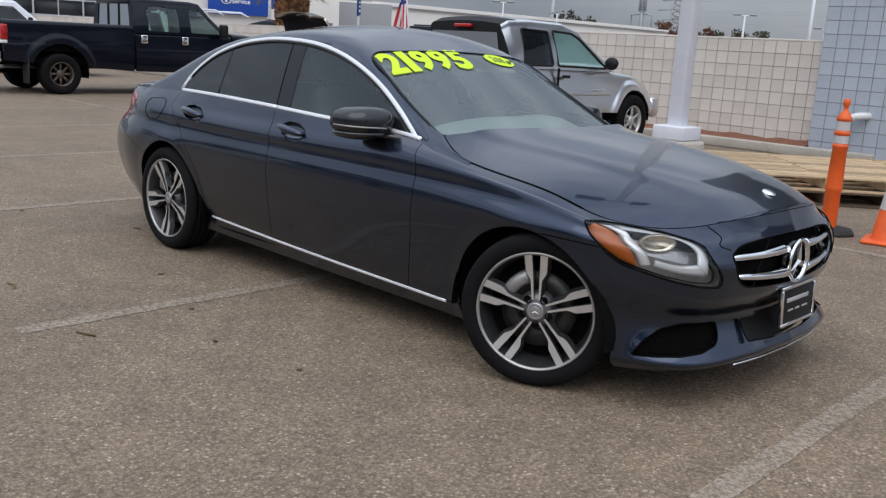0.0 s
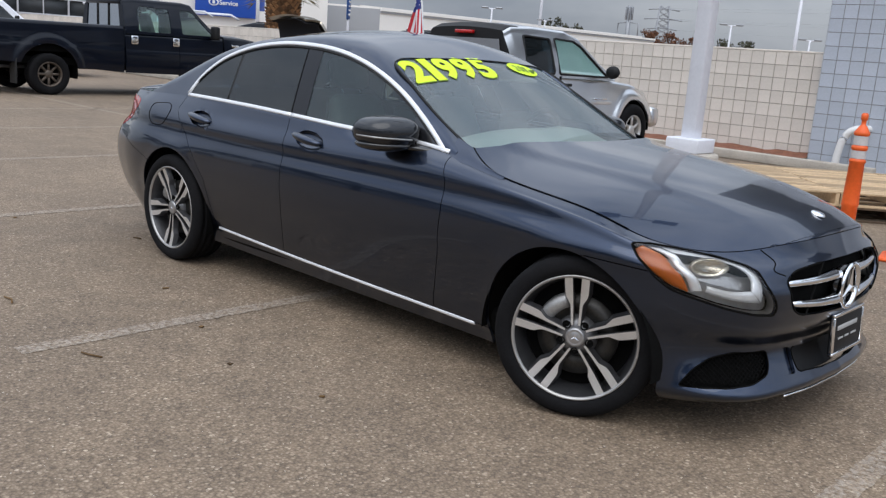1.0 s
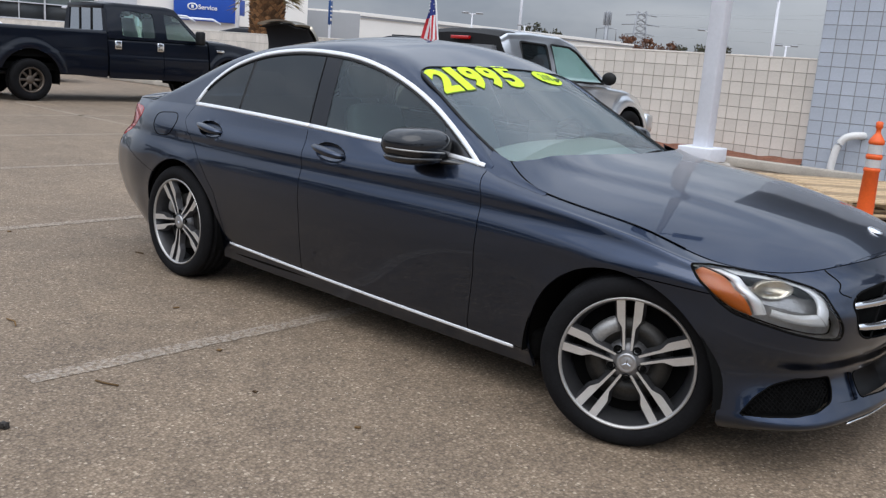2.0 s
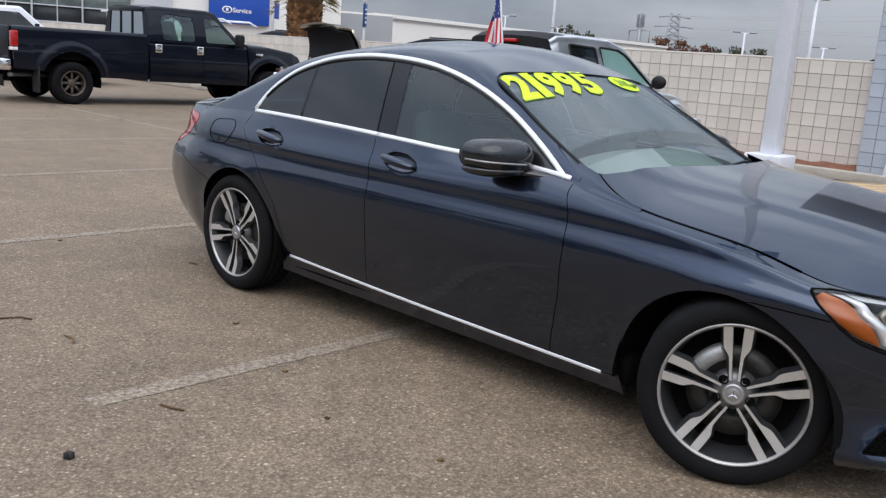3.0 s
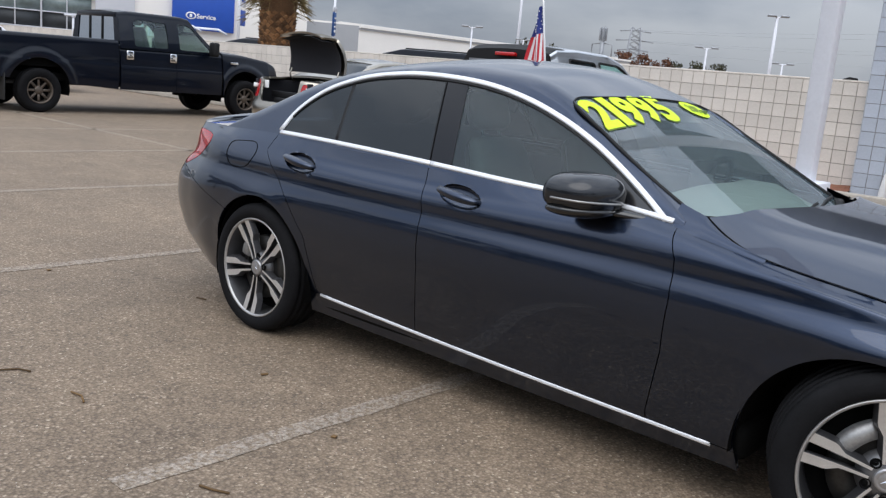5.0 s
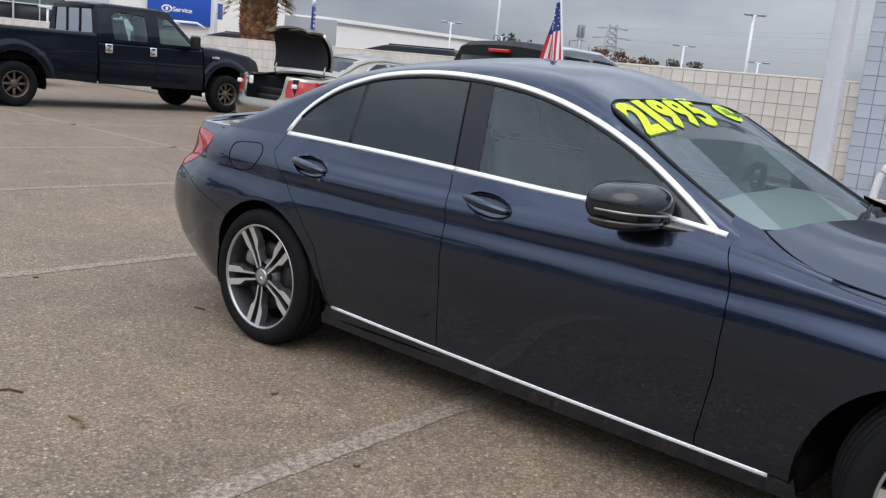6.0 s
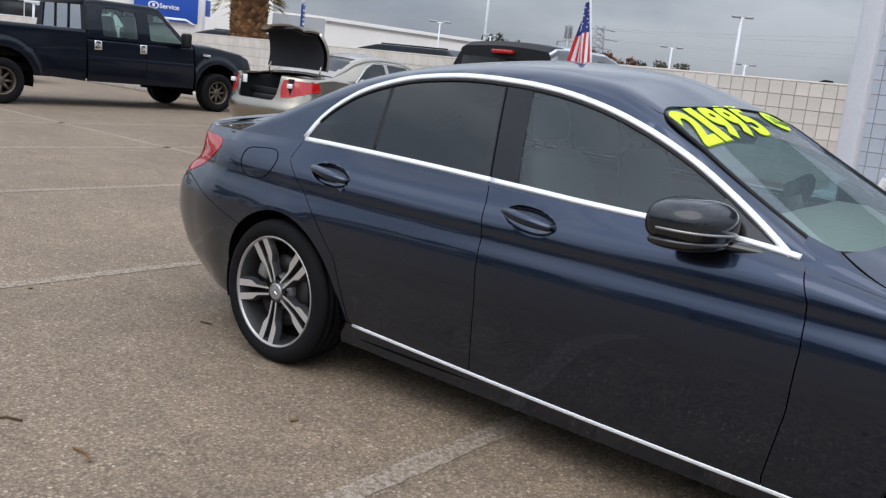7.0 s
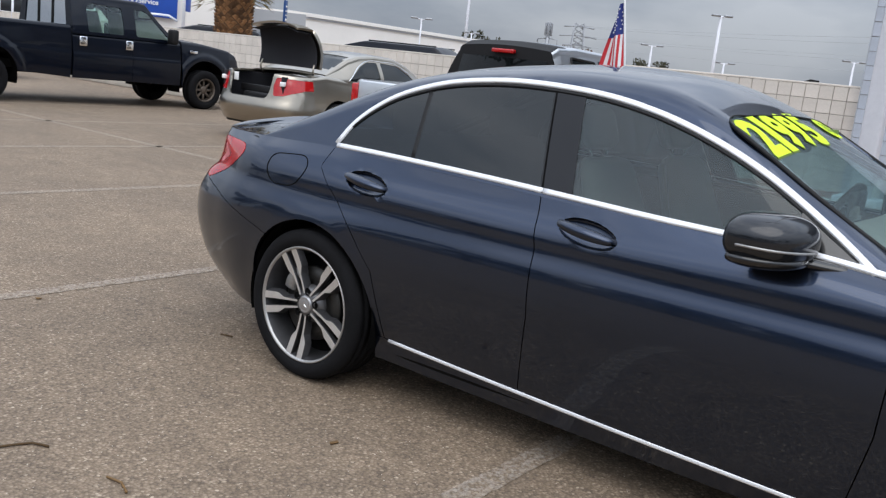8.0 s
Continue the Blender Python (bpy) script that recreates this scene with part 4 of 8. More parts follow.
made["roof"] = panel("roof", [(sided(cabin, s), c_live, s < 0) for s in (1, -1)], car_paint, sedan, gap=0.0)
sunk = cabin - cn * 0.005
glass = panel("windshield", [(sided(sunk, s), wind_cells, s < 0) for s in (1, -1)], windscreen_glass, sedan, fold=0)
glass.visible_shadow = False
glass = panel("rear_window", [(sided(sunk, s), back_cells, s < 0) for s in (1, -1)], privacy_glass, sedan, fold=0)
pillar_black = surface("satin_black_pillar", (0.004, 0.004, 0.006), 0.2, spec=0.35, grain=(60, 0.1))
mid_x = (cabin[:-1, :-1, 0] + cabin[1:, 1:, 0]) / 2
mid_z = (cabin[:-1, :-1, 2] + cabin[1:, 1:, 2]) / 2
lean = (mid_z - 0.96) / 0.33
for s in (-1, 1):
    fore = glass_cells & ~pillar_cells & (mid_x > -0.36 - 0.10 * lean)
    aft = glass_cells & ~fore & ~pillar_cells & (mid_x > -1.015 - 0.045 * lean)
    tip = glass_cells & ~fore & ~aft & ~pillar_cells
    panel("pillar_cover", [(sided(cabin - cn * 0.003, s), pillar_cells, s < 0)], pillar_black, made["front_door", s], "gloss black pillar cover", fold=0, gap=0.0)
    for nm, cells, gl, own in (("side_window", fore, side_glass, made["front_door", s]), ("side_window", aft, privacy_glass, made["rear_door", s]), ("quarter_window", tip, privacy_glass, made["rear_door", s])):
        g = panel(nm, [(sided(sunk, s), cells, s < 0)], gl, own, fold=0)
        g.visible_shadow = False


def on_cabin(x, z, lift=0.0):
    return np.array([x, cabin_y(x, z) + lift, z])


def cabin_normal(x, z):
    a_, b_, c_ = on_cabin(x, z), on_cabin(x + 0.02, z), on_cabin(x, z + 0.02)
    d = np.cross(c_ - a_, b_ - a_)
    return d / np.linalg.norm(d)


def strip(name, line, width, height, m, parent, s, label="", sink=0.0):
    bm = bmesh.new()
    pts = [sided(on_cabin(x, z) - cabin_normal(x, z) * sink, s) for x, z in line]
    ns = [sided(cabin_normal(x, z), s) for x, z in line]
    ribbon(bm, pts, ns, width, height)
    bmesh.ops.recalc_face_normals(bm, faces=bm.faces)
    return part(name, bm, m, parent, label)


for s in (-1, 1):
    upper = [tuple(p) for p in dlo_top]
    strip("window_trim", [(x, z - 0.004) for x, z in upper[:-2]], 0.022, 0.004, bright_trim, sedan, s, "bright satin aluminium window trim")
    low = lambda x0, x1: [(x, float(belt_at(x)[1]) + 0.008) for x in np.linspace(x0, x1, 36)]
    strip("belt_trim", low(-1.405, -0.421), 0.021, 0.005, bright_trim, made["rear_door", s], s, "bright satin aluminium belt trim")
    strip("belt_trim", low(-0.417, 0.672), 0.021, 0.005, bright_trim, made["front_door", s], s, "bright satin aluminium belt trim")
    strip("pillar_seam", [(-0.427 - 0.094 * u, 0.965 + 0.325 * u) for u in np.linspace(0, 1, 12)], 0.006, 0.0008, shadow_black, made["front_door", s], s, sink=0.002)
    strip("window_divider", [(-1.013 - 0.047 * u, 0.982 + 0.255 * u) for u in np.linspace(0, 1, 10)], 0.018, 0.0015, black_plastic, made["rear_door", s], s, sink=0.0045)
    strip("window_seal", [(x, z - 0.021) for x, z in upper[3:-4]], 0.010, 0.002, black_plastic, sedan, s)
    # sill strip
    bm = bmesh.new()
    pts, ns = [], []
    for x in np.linspace(-1.0, 0.93, 40):
        sp = place_x(x, 0.10)
        p = flank(np.array([sp]), np.array([0.098]))[0]
        pts.append(sided(p, s))
        ns.append(Vector((0, s, 0.15)))
    ribbon(bm, pts, ns, 0.016, 0.006)
    bmesh.ops.recalc_face_normals(bm, faces=bm.faces)
    part("sill_trim", bm, bright_trim, made["sill", s], "bright strip along the sill")
    # door handles in oval bowls
    for cx, cz, which in HANDLES:
        door = made[which + "_door", s]
        bm = bmesh.new()
        rings = []
        for k in range(7):
            q = k / 6
            ring = []
            for h in range(40):
                c_, d_ = math.cos(h * math.tau / 40), math.sin(h * math.tau / 40)
                rr = math.cos(q * math.pi / 2 * 0.97)
                x = cx + 0.109 * c_ * rr
                z = cz + (0.041 * d_ - 0.012 * c_) * rr
                y = flank(np.array([place_x(x, height_v(z, place_x(x, 0.75)))]), np.array([height_v(z, place_x(x, 0.75))]))[0][1]
                ring.append(bm.verts.new((x, s * (y + 0.0005 - 0.032 * math.sin(q * math.pi / 2)), z)))
            rings.append(ring)
        for a_, b_ in zip(rings, rings[1:]):
            for h in range(40):
                bm.faces.new((a_[h], a_[(h + 1) % 40], b_[(h + 1) % 40], b_[h]))
        bm.faces.new(rings[-1])
        bmesh.ops.recalc_face_normals(bm, faces=bm.faces)
        bmesh.ops.reverse_faces(bm, faces=bm.faces)
        part("handle_bowl", bm, car_paint, door)
        bm = bmesh.new()
        arc = []
        for u in np.linspace(-1, 1, 15):
            x = cx + 0.099 * u
            arc.append((x, s * (0.853 + 0.013 * (1 - u * u) - (0.018 if abs(u) > 0.9 else 0)), cz + 0.006 - 0.014 * u))
        tube(bm, arc, [0.0125 + 0.008 * (1 - (k / 7 - 1) ** 2) for k in range(15)], 12, flat=1.25, up=(0, 1, 0))
        part("door_handle", bm, car_paint, door)
    # fuel door outline on the near side
    if s < 0:
        bm = bmesh.new()
        loop = rounded([(-1.735, 0.898), (-1.535, 0.914), (-1.50, 0.862), (-1.555, 0.782), (-1.69, 0.775), (-1.745, 0.83)], 0.05)
        pts = []
        for x, z in loop:
            v_ = height_v(z, place_x(x, 0.8))
            p = flank(np.array([place_x(x, v_)]), np.array([v_]))[0]
            pts.append(sided(p + np.array([0, 0.0005, 0]), s))
        tube(bm, pts, 0.0022, 6, closed=True)
        part("fuel_flap_seam", bm, shadow_black, made["quarter_panel", s])


# lamps, grille and openings
def offset(cells, depth, m, name, parent, s_list, label="", fold=0.0):
    return panel(name, [(sided(skin - nrm * depth, s), cells, s < 0) for s in s_list], m, parent, label, fold=fold, gap=0.0)


for s in (-1, 1):
    lamp = offset(hole["headlight"], 0.055, lamp_housing, "headlight", sedan, (s,), "clear headlight with an amber corner reflector")
    ring_pts = [sided(flank(np.array([a_]), np.array([b_]))[0], s) for a_, b_ in HEADLIGHT]
    bm = bmesh.new()
    deep = [Vector(p) - Vector((0.05, s * 0.03, 0)) for p in ring_pts]
    v1, v2 = [bm.verts.new(p) for p in ring_pts], [bm.verts.new(p) for p in deep]
    for k in range(len(v1)):
        bm.faces.new((v1[k], v1[(k + 1) % len(v1)], v2[(k + 1) % len(v1)], v2[k]))
    part("lamp_wall", bm, lamp_housing, lamp)
    bm = bmesh.new()
    tube(bm, ring_pts, 0.0045, 6, closed=True)
    part("lamp_gasket", bm, shadow_black, lamp)
    lens = offset(hole["headlight"], -0.001, lens_glass, "lens", lamp, (s,))
    lens.visible_shadow = False
    place = lambda a_, b_, d_: Vector(sided(flank(np.array([a_]), np.array([b_]))[0] - np.array([0.75, 0.65, 0]) * d_, s))
    def sheet(name, low, high, depth, m, label=""):
        """A curved band between two lines on the lamp's face, its edges turned in."""
        bm = bmesh.new()
        grid_ = []
        for (a0, b0), (a1, b1) in zip(spline2(low, 22), spline2(high, 22)):
            grid_.append([bm.verts.new(place(a0 + (a1 - a0) * w_, b0 + (b1 - b0) * w_, depth + d_)) for w_, d_ in ((0, 0.010), (0.06, 0.002), (0.35, 0), (0.65, 0), (0.94, 0.002), (1, 0.010))])
        for a_, b_ in zip(grid_, grid_[1:]):
            for k in range(5):
                bm.faces.new((a_[k], b_[k], b_[k + 1], a_[k + 1]))
        bmesh.ops.recalc_face_normals(bm, faces=bm.faces)
        return part(name, bm, m, lamp, label)
    sheet("amber_reflector", [(4.765, 0.69), (4.835, 0.530), (4.90, 0.496), (4.962, 0.486)], [(4.785, 0.745), (4.862, 0.705), (4.914, 0.585), (4.966, 0.492)], 0.006, amber, "amber side reflector")
    sheet("light_guide", [(4.80, 0.765), (4.872, 0.715), (4.924, 0.590), (4.978, 0.490)], [(4.845, 0.83), (4.905, 0.765), (4.950, 0.64), (5.015, 0.500)], 0.010, lamp_white, "white daytime light guide")
    sheet("light_guide", [(4.90, 0.790), (5.02, 0.820), (5.115, 0.750), (5.165, 0.67), (5.190, 0.58), (5.190, 0.530)], [(4.86, 0.845), (5.03, 0.868), (5.145, 0.785), (5.205, 0.68), (5.238, 0.56), (5.240, 0.492)], 0.014, lamp_white, "white daytime light guide")
    sheet("light_guide", [(5.025, 0.494), (5.12, 0.488), (5.236, 0.490)], [(5.030, 0.516), (5.12, 0.514), (5.192, 0.528)], 0.016, lamp_white, "white daytime light guide")
    for a_, b_, r_ in ((5.040, 0.665, 0.050),):
        bm = bmesh.new()
        lathe(bm, [(0.002, -0.030), (r_ * 0.45, -0.026), (r_ * 0.8, -0.012), (r_, 0.006), (r_ * 1.05, 0.004), (r_ * 1.05, -0.02)], 28, "x")
        ob = part("projector", bm, warm_chrome, lamp, "warm chrome reflector bowl")
        ob.matrix_basis = Matrix.Translation(place(a_, b_, 0.034)) @ pose(0, 0, 0, 0, 0, 38 * s) @ Matrix.Diagonal((1, 1.35, 0.6, 1))
    tail = offset(hole["tail"], -0.002, red_lens, "taillight", sedan, (s,), "red taillight wrapping the rear corner", fold=0.012)
    offset(hole["vent"], 0.030, shadow_black, "bumper_vent", made["front_bumper"], (s,), "black mesh vent insert")
    offset(hole["channel"], 0.014, car_paint, "bumper_channel", made["front_bumper"], (s,))
    # honeycomb of the vent: two sets of slanted bars
    bm = bmesh.new()
    for k in range(30):
        for lean in (-1, 1):
            line = []
            for q in np.linspace(0, 1, 13):
                a_, b_ = 4.90 + k * 0.020 + lean * (q - 0.5) * 0.14, 0.105 + 0.145 * q
                if inside(VENT, np.array([[a_, b_]]))[0]:
                    line.append(sided(flank(np.array([a_]), np.array([b_]))[0] - np.array([0.012, 0.010, 0]), s))
            if len(line) > 1:
                tube(bm, line, 0.0024, 4)
    part("vent_grid", bm, shadow_black, made["front_bumper"])

grille = offset(hole["grille"], 0.06, shadow_black, "grille", sedan, (1, -1), "black grille with two chrome louvres and a star emblem")
offset(hole["intake"], 0.05, black_plastic, "lower_intake", made["front_bumper"], (1, -1))
for s in (-1, 1):
    for a0, b0, b1 in ((5.362, 0.585, 0.600), (5.400, 0.492, 0.480)):
        bm = bmesh.new()
        pts, rad = [], []
        for u in np.linspace(0, 1, 14):
            p = flank(np.array([a0 + (END - 0.088 - a0) * u]), np.array([b0 + (b1 - b0) * u]))[0] - np.array([0.018, 0, 0])
            pts.append(sided(p, s))
            rad.append((0.0165 + 0.010 * u**2) * min(1, 0.4 + 6 * u))
        tube(bm, pts, rad, 14, flat=0.9)
        part("louvre", bm, chrome, grille, "bright chrome grille louvre")
    bm = bmesh.new()
    tube(bm, [sided(flank(np.array([a_]), np.array([b_]))[0], s) for a_, b_ in spline2([(5.334, 0.915), (5.315, 0.86), (5.288, 0.76), (5.297, 0.70), (5.345, 0.655)], 16)], 0.0024, 6)
    part("nose_seam", bm, shadow_black, made["front_bumper"])
    for loop, rad in ((GRILLE, 0.004), (INTAKE, 0.003), (VENT, 0.003)):
        bm = bmesh.new()
        pts = [sided(flank(np.array([a_]), np.array([b_]))[0], s) for a_, b_ in loop if a_ < END]
        tube(bm, pts, rad, 6)
        part("opening_edge", bm, shadow_black, made["front_bumper"])
emblem_at = Vector((2.118, 0, 0.545))
bm = bmesh.new()
lathe(bm, [(0.088, 0.0), (0.094, 0.010), (0.090, 0.018), (0.080, 0.016), (0.078, 0.004)], 40, "x")
ob = part("emblem_ring", bm, chrome, grille)
ob.matrix_basis = Matrix.Translation(emblem_at)
bm = bmesh.new()
hub = bm.verts.new((0.022, 0, 0))
tips = []
for k in range(6):
    r_ = 0.084 if k % 2 == 0 else 0.016
    an = math.pi / 2 + k * math.pi / 3
    tips.append(bm.verts.new((0.012, r_ * math.cos(an), r_ * math.sin(an))))
for k in range(6):
    bm.faces.new((hub, tips[k], tips[(k + 1) % 6]))
ob = part("emblem_star", bm, chrome, grille, smooth=False)
ob.matrix_basis = Matrix.Translation(emblem_at)
bm = bmesh.new()
lathe(bm, [(0.001, 0.002), (0.078, 0.002), (0.080, -0.03)], 32, "x")
ob = part("emblem_back", bm, dark_paint, grille)
ob.matrix_basis = Matrix.Translation(emblem_at)
bm = bmesh.new()
lathe(bm, [(0.001, 0.006), (0.02, 0.005), (0.027, 0.001), (0.029, -0.004)], 28, "z")
ob = part("hood_badge", bm, satin, made["hood"], "small round silver badge")
ob.matrix_basis = pose(1.965, 0, float(hood_height(1.965)) + 0.006, 0, 17, 0)
# chrome line and dark splitter under the bumper
bm = bmesh.new()
tube(bm, [sided(flank(np.array([a_]), np.array([0.045]))[0], 1 if q > 0 else -1) + np.array([0.001, 0, -0.008]) for q in np.linspace(-1, 1, 41) for a_ in (END - abs(q) * 0.40,)], 0.005, 8)
part("splitter_trim", bm, chrome, made["front_bumper"], "thin chrome line under the bumper")

plate_print = surface("pale_plate_print", (0.42, 0.42, 0.42), 0.5, grain=(60, 0.1))
# number plate holder with dealer insert
plate = thing("license_plate", label="black dealer insert in a chrome plate frame")
plate.parent = sedan
plate.matrix_basis = Matrix.Translation((2.133, 0.03, 0.364)) @ pose(0, 0, 0, 0, -4, 0)
bm = bmesh.new()
block(bm, (-0.012, -0.152, -0.078), (0.004, 0.152, 0.078), 0.004)
part("plate_insert", bm, black_plastic, plate)
for mn, mx in (((-0.006, -0.158, 0.070), (0.012, 0.158, 0.084)), ((-0.006, -0.158, -0.084), (0.012, 0.158, -0.070)), ((-0.006, -0.158, -0.07), (0.012, -0.147, 0.07)), ((-0.006, 0.147, -0.07), (0.012, 0.158, 0.07))):
    bm = bmesh.new()
    block(bm, mn, mx, 0.004)
    part("plate_frame", bm, chrome, plate, "chrome plate frame")
for y0, y1, z0, z1 in ((-0.105, 0.105, 0.012, 0.030), (-0.09, -0.04, -0.026, -0.018), (-0.02, 0.02, -0.026, -0.018), (0.045, 0.10, -0.026, -0.018)):
    bm = bmesh.new()
    block(bm, (0.003, y0, z0), (0.0055, y1, z1), 0.0005, 1)
    part("lettering_bar", bm, plate_print, plate)


# wheels
rim_lip_silver = surface("brushed_rim_lip", (0.42, 0.41, 0.40), 0.4, 0.7, grain=(200, 0.08), stain=(14, 0.1))
cap_silver = surface("silver_wheel_cap", (0.42, 0.42, 0.43), 0.35, 0.8, grain=(80, 0.1))
hub_grey = surface("grey_cast_hub", (0.16, 0.16, 0.165), 0.4, 0.7, stain=(30, 0.15))
def build_wheel(turn):
    w = thing("wheel", label="twin-spoke alloy wheel with a low black tyre")
    bm = bmesh.new()
    prof = [(0.236, 0.092), (0.247, 0.108), (0.270, 0.114), (0.295, 0.110), (0.305, 0.098), (0.311, 0.088)]
    for g in (0.062, 0.022, -0.022, -0.062):
        prof += [(0.3125, g + 0.006), (0.3055, g + 0.005), (0.3055, g - 0.005), (0.3125, g - 0.006)]
    prof += [(0.311, -0.088), (0.305, -0.098), (0.295, -0.110), (0.270, -0.114), (0.247, -0.108), (0.236, -0.092)]
    lathe(bm, prof, 96, "y")
    tyre = part("tyre", bm, rubber, w, "low black tyre")
    for sd in (-1, 1):
        bm = bmesh.new()
        for k in range(90):
            an = k * math.tau / 90
            vs = block(bm, (-0.0035, 0.066, -0.004), (0.0035, 0.099, 0.004))
            for v in vs:
                p = Vector((v.co.x, v.co.y * sd, v.co.z))
                r_ = 0.310 - max(0, abs(p.y) - 0.084) * 0.75 + p.z
                v.co = (r_ * math.sin(an + p.x / 0.32), p.y, r_ * math.cos(an + p.x / 0.32))
        tagged(part("tread_edge", bm, rubber, tyre), kind="stuff")
    bm = bmesh.new()
    lathe(bm, [(0.2395, 0.088), (0.2425, 0.101), (0.2415, 0.1075), (0.2365, 0.1075), (0.231, 0.101), (0.228, 0.092)], 96, "y")
    part("rim_lip", bm, rim_lip_silver, w)
    bm = bmesh.new()
    lathe(bm, [(0.230, 0.099), (0.222, 0.075), (0.212, 0.03), (0.207, -0.03), (0.222, -0.09), (0.24, -0.098)], 72, "y")
    part("rim_barrel", bm, rim_dark, w)
    for k in range(5):
        for sd in (-1, 1):
            bm = bmesh.new()
            left, right = [], []
            for u in np.linspace(0, 1, 15):
                r_ = 0.046 + 0.188 * u
                q = min(1, max(0, (u - 0.40) / 0.22))
                q = q * q * (3 - 2 * q)
                inn = sd * (0.0075 + 0.0085 * u)
                out = inn + sd * (0.0115 + 0.004 * u + 0.0175 * q)
                y_ = 0.088 - 0.006 * math.sin(math.pi * u) + 0.014 * u
                left.append((inn, y_, r_))
                right.append((out, y_, r_))
            rot = Matrix.Rotation(turn + k * math.tau / 5, 4, "Y")
            ring = []
            for (x1, y1, z1), (x2, y2, z2), u in zip(left, right, np.linspace(0, 1, 15)):
                deep = 0.034 - 0.01 * u
                xs = 0.004 * sd
                row = [(x1 + xs * 0.5, y1 - deep, z1), (x1, y1 - 0.002, z1), (x1 + sd * 0.0015, y1, z1), (x2 - sd * 0.0015, y2, z2), (x2, y2 - 0.002, z2), (x2 + xs * 2.2, y2 - deep, z2)]
                ring.append([bm.verts.new(rot @ Vector(p)) for p in row])
            for a_, b_ in zip(ring, ring[1:]):
                for h in range(5):
                    f = bm.faces.new((a_[h], a_[h + 1], b_[h + 1], b_[h]))
                    f.material_index = 0 if h == 2 else 1
            bmesh.ops.recalc_face_normals(bm, faces=bm.faces)
            if sum(f.normal.y for f in bm.faces if f.material_index == 0) < 0:
                bmesh.ops.reverse_faces(bm, faces=bm.faces)
            part("spoke", bm, [rim_face, rim_dark], w, smooth=False)
    bm = bmesh.new()
    lathe(bm, [(0.029, 0.086), (0.048, 0.084), (0.062, 0.076), (0.078, 0.058), (0.085, 0.02)], 40, "y")
    part("hub", bm, hub_grey, w)
    bm = bmesh.new()
    lathe(bm, [(0.0005, 0.095), (0.022, 0.094), (0.025, 0.0925), (0.027, 0.094), (0.034, 0.093), (0.037, 0.088), (0.038, 0.07)], 40, "y")
    cap = part("centre_cap", bm, cap_silver, w)
    bm = bmesh.new()
    hub_v = bm.verts.new((0, 0.0975, 0))
    pts = [bm.verts.new(((0.019 if q % 2 == 0 else 0.004) * math.sin(q * math.pi / 3), 0.0945, (0.019 if q % 2 == 0 else 0.004) * math.cos(q * math.pi / 3))) for q in range(6)]
    for q in range(6):
        bm.faces.new((hub_v, pts[q], pts[(q + 1) % 6]))
    bmesh.ops.recalc_face_normals(bm, faces=bm.faces)
    part("cap_star", bm, chrome, cap, smooth=False)
    for k in range(5):
        an = turn + math.pi / 5 + k * math.tau / 5
        bm = bmesh.new()
        lathe(bm, [(0.0005, 0.010), (0.009, 0.010), (0.0095, 0.006), (0.013, 0.013), (0.0165, 0.0145)], 14, "y")
        bolt = part("wheel_bolt", bm, shadow_black, w)
        bolt.location = (0.057 * math.sin(an), 0.0735, 0.057 * math.cos(an))
    bm = bmesh.new()
    lathe(bm, [(0.07, 0.045), (0.155, 0.045), (0.156, 0.02), (0.07, 0.02)], 60, "y", closed=True)
    part("brake_disc", bm, steel, w)
    bm = bmesh.new()
    lathe(bm, [(0.005, 0.0), (0.21, 0.0)], 40, "y")
    part("back_plate", bm, shadow_black, w)
    bm = bmesh.new()
    rings = []
    for k in range(13):
        u = k / 12
        an = radians(18 + 56 * u)
        fat = 0.55 + 0.45 * math.sin(math.pi * u)
        row = []
        for r_, y_ in ((0.108, 0.048), (0.112, 0.048 + 0.022 * fat), (0.135, 0.050 + 0.026 * fat), (0.160, 0.05 + 0.022 * fat), (0.166, 0.04)):
            row.append(bm.verts.new((r_ * math.sin(an), y_, r_ * math.cos(an))))
        rings.append(row)
    for a_, b_ in zip(rings, rings[1:]):
        for h in range(4):
            bm.faces.new((a_[h], a_[h + 1], b_[h + 1], b_[h]))
    bm.faces.new(rings[0])
    bm.faces.new(rings[-1])
    bmesh.ops.recalc_face_normals(bm, faces=bm.faces)
    part("brake_caliper", bm, caliper_grey, w)
    return w


# a wheel's outer face looks along its own +y: turned to -y on the near flank
for x, y, turn, steer in ((-1.42, -0.785, 28, 0), (1.432, -0.785, 3, 24), (-1.42, 0.785, 20, 0), (1.42, 0.785, 50, 24)):
    w = build_wheel(radians(turn))
    w.parent = sedan
    face = 180 if y < 0 else 0
    w.matrix_basis = Matrix.Translation((x, y, 0.313)) @ pose(0, 0, 0, 0, 0, face + steer)
    cx, cz, ARCH_R = ARCHES[-1.42 if x < 0 else 1.42]
    low_ = 0.3 if x < 0 else 0.06
    bm = bmesh.new()
    lathe(bm, [(ARCH_R + 0.006, -0.30 if y > 0 else 0.30), (ARCH_R + 0.006, 0.075 if y > 0 else -0.075)], 48, "y", start=-low_, sweep=math.pi + 2 * low_)
    lathe(bm, [(0.01, -0.30 if y > 0 else 0.30), (ARCH_R + 0.006, -0.30 if y > 0 else 0.30)], 48, "y", start=-low_, sweep=math.pi + 2 * low_)
    liner = part("wheel_liner", bm, shadow_black, sedan)
    liner.location = (cx, y, cz)

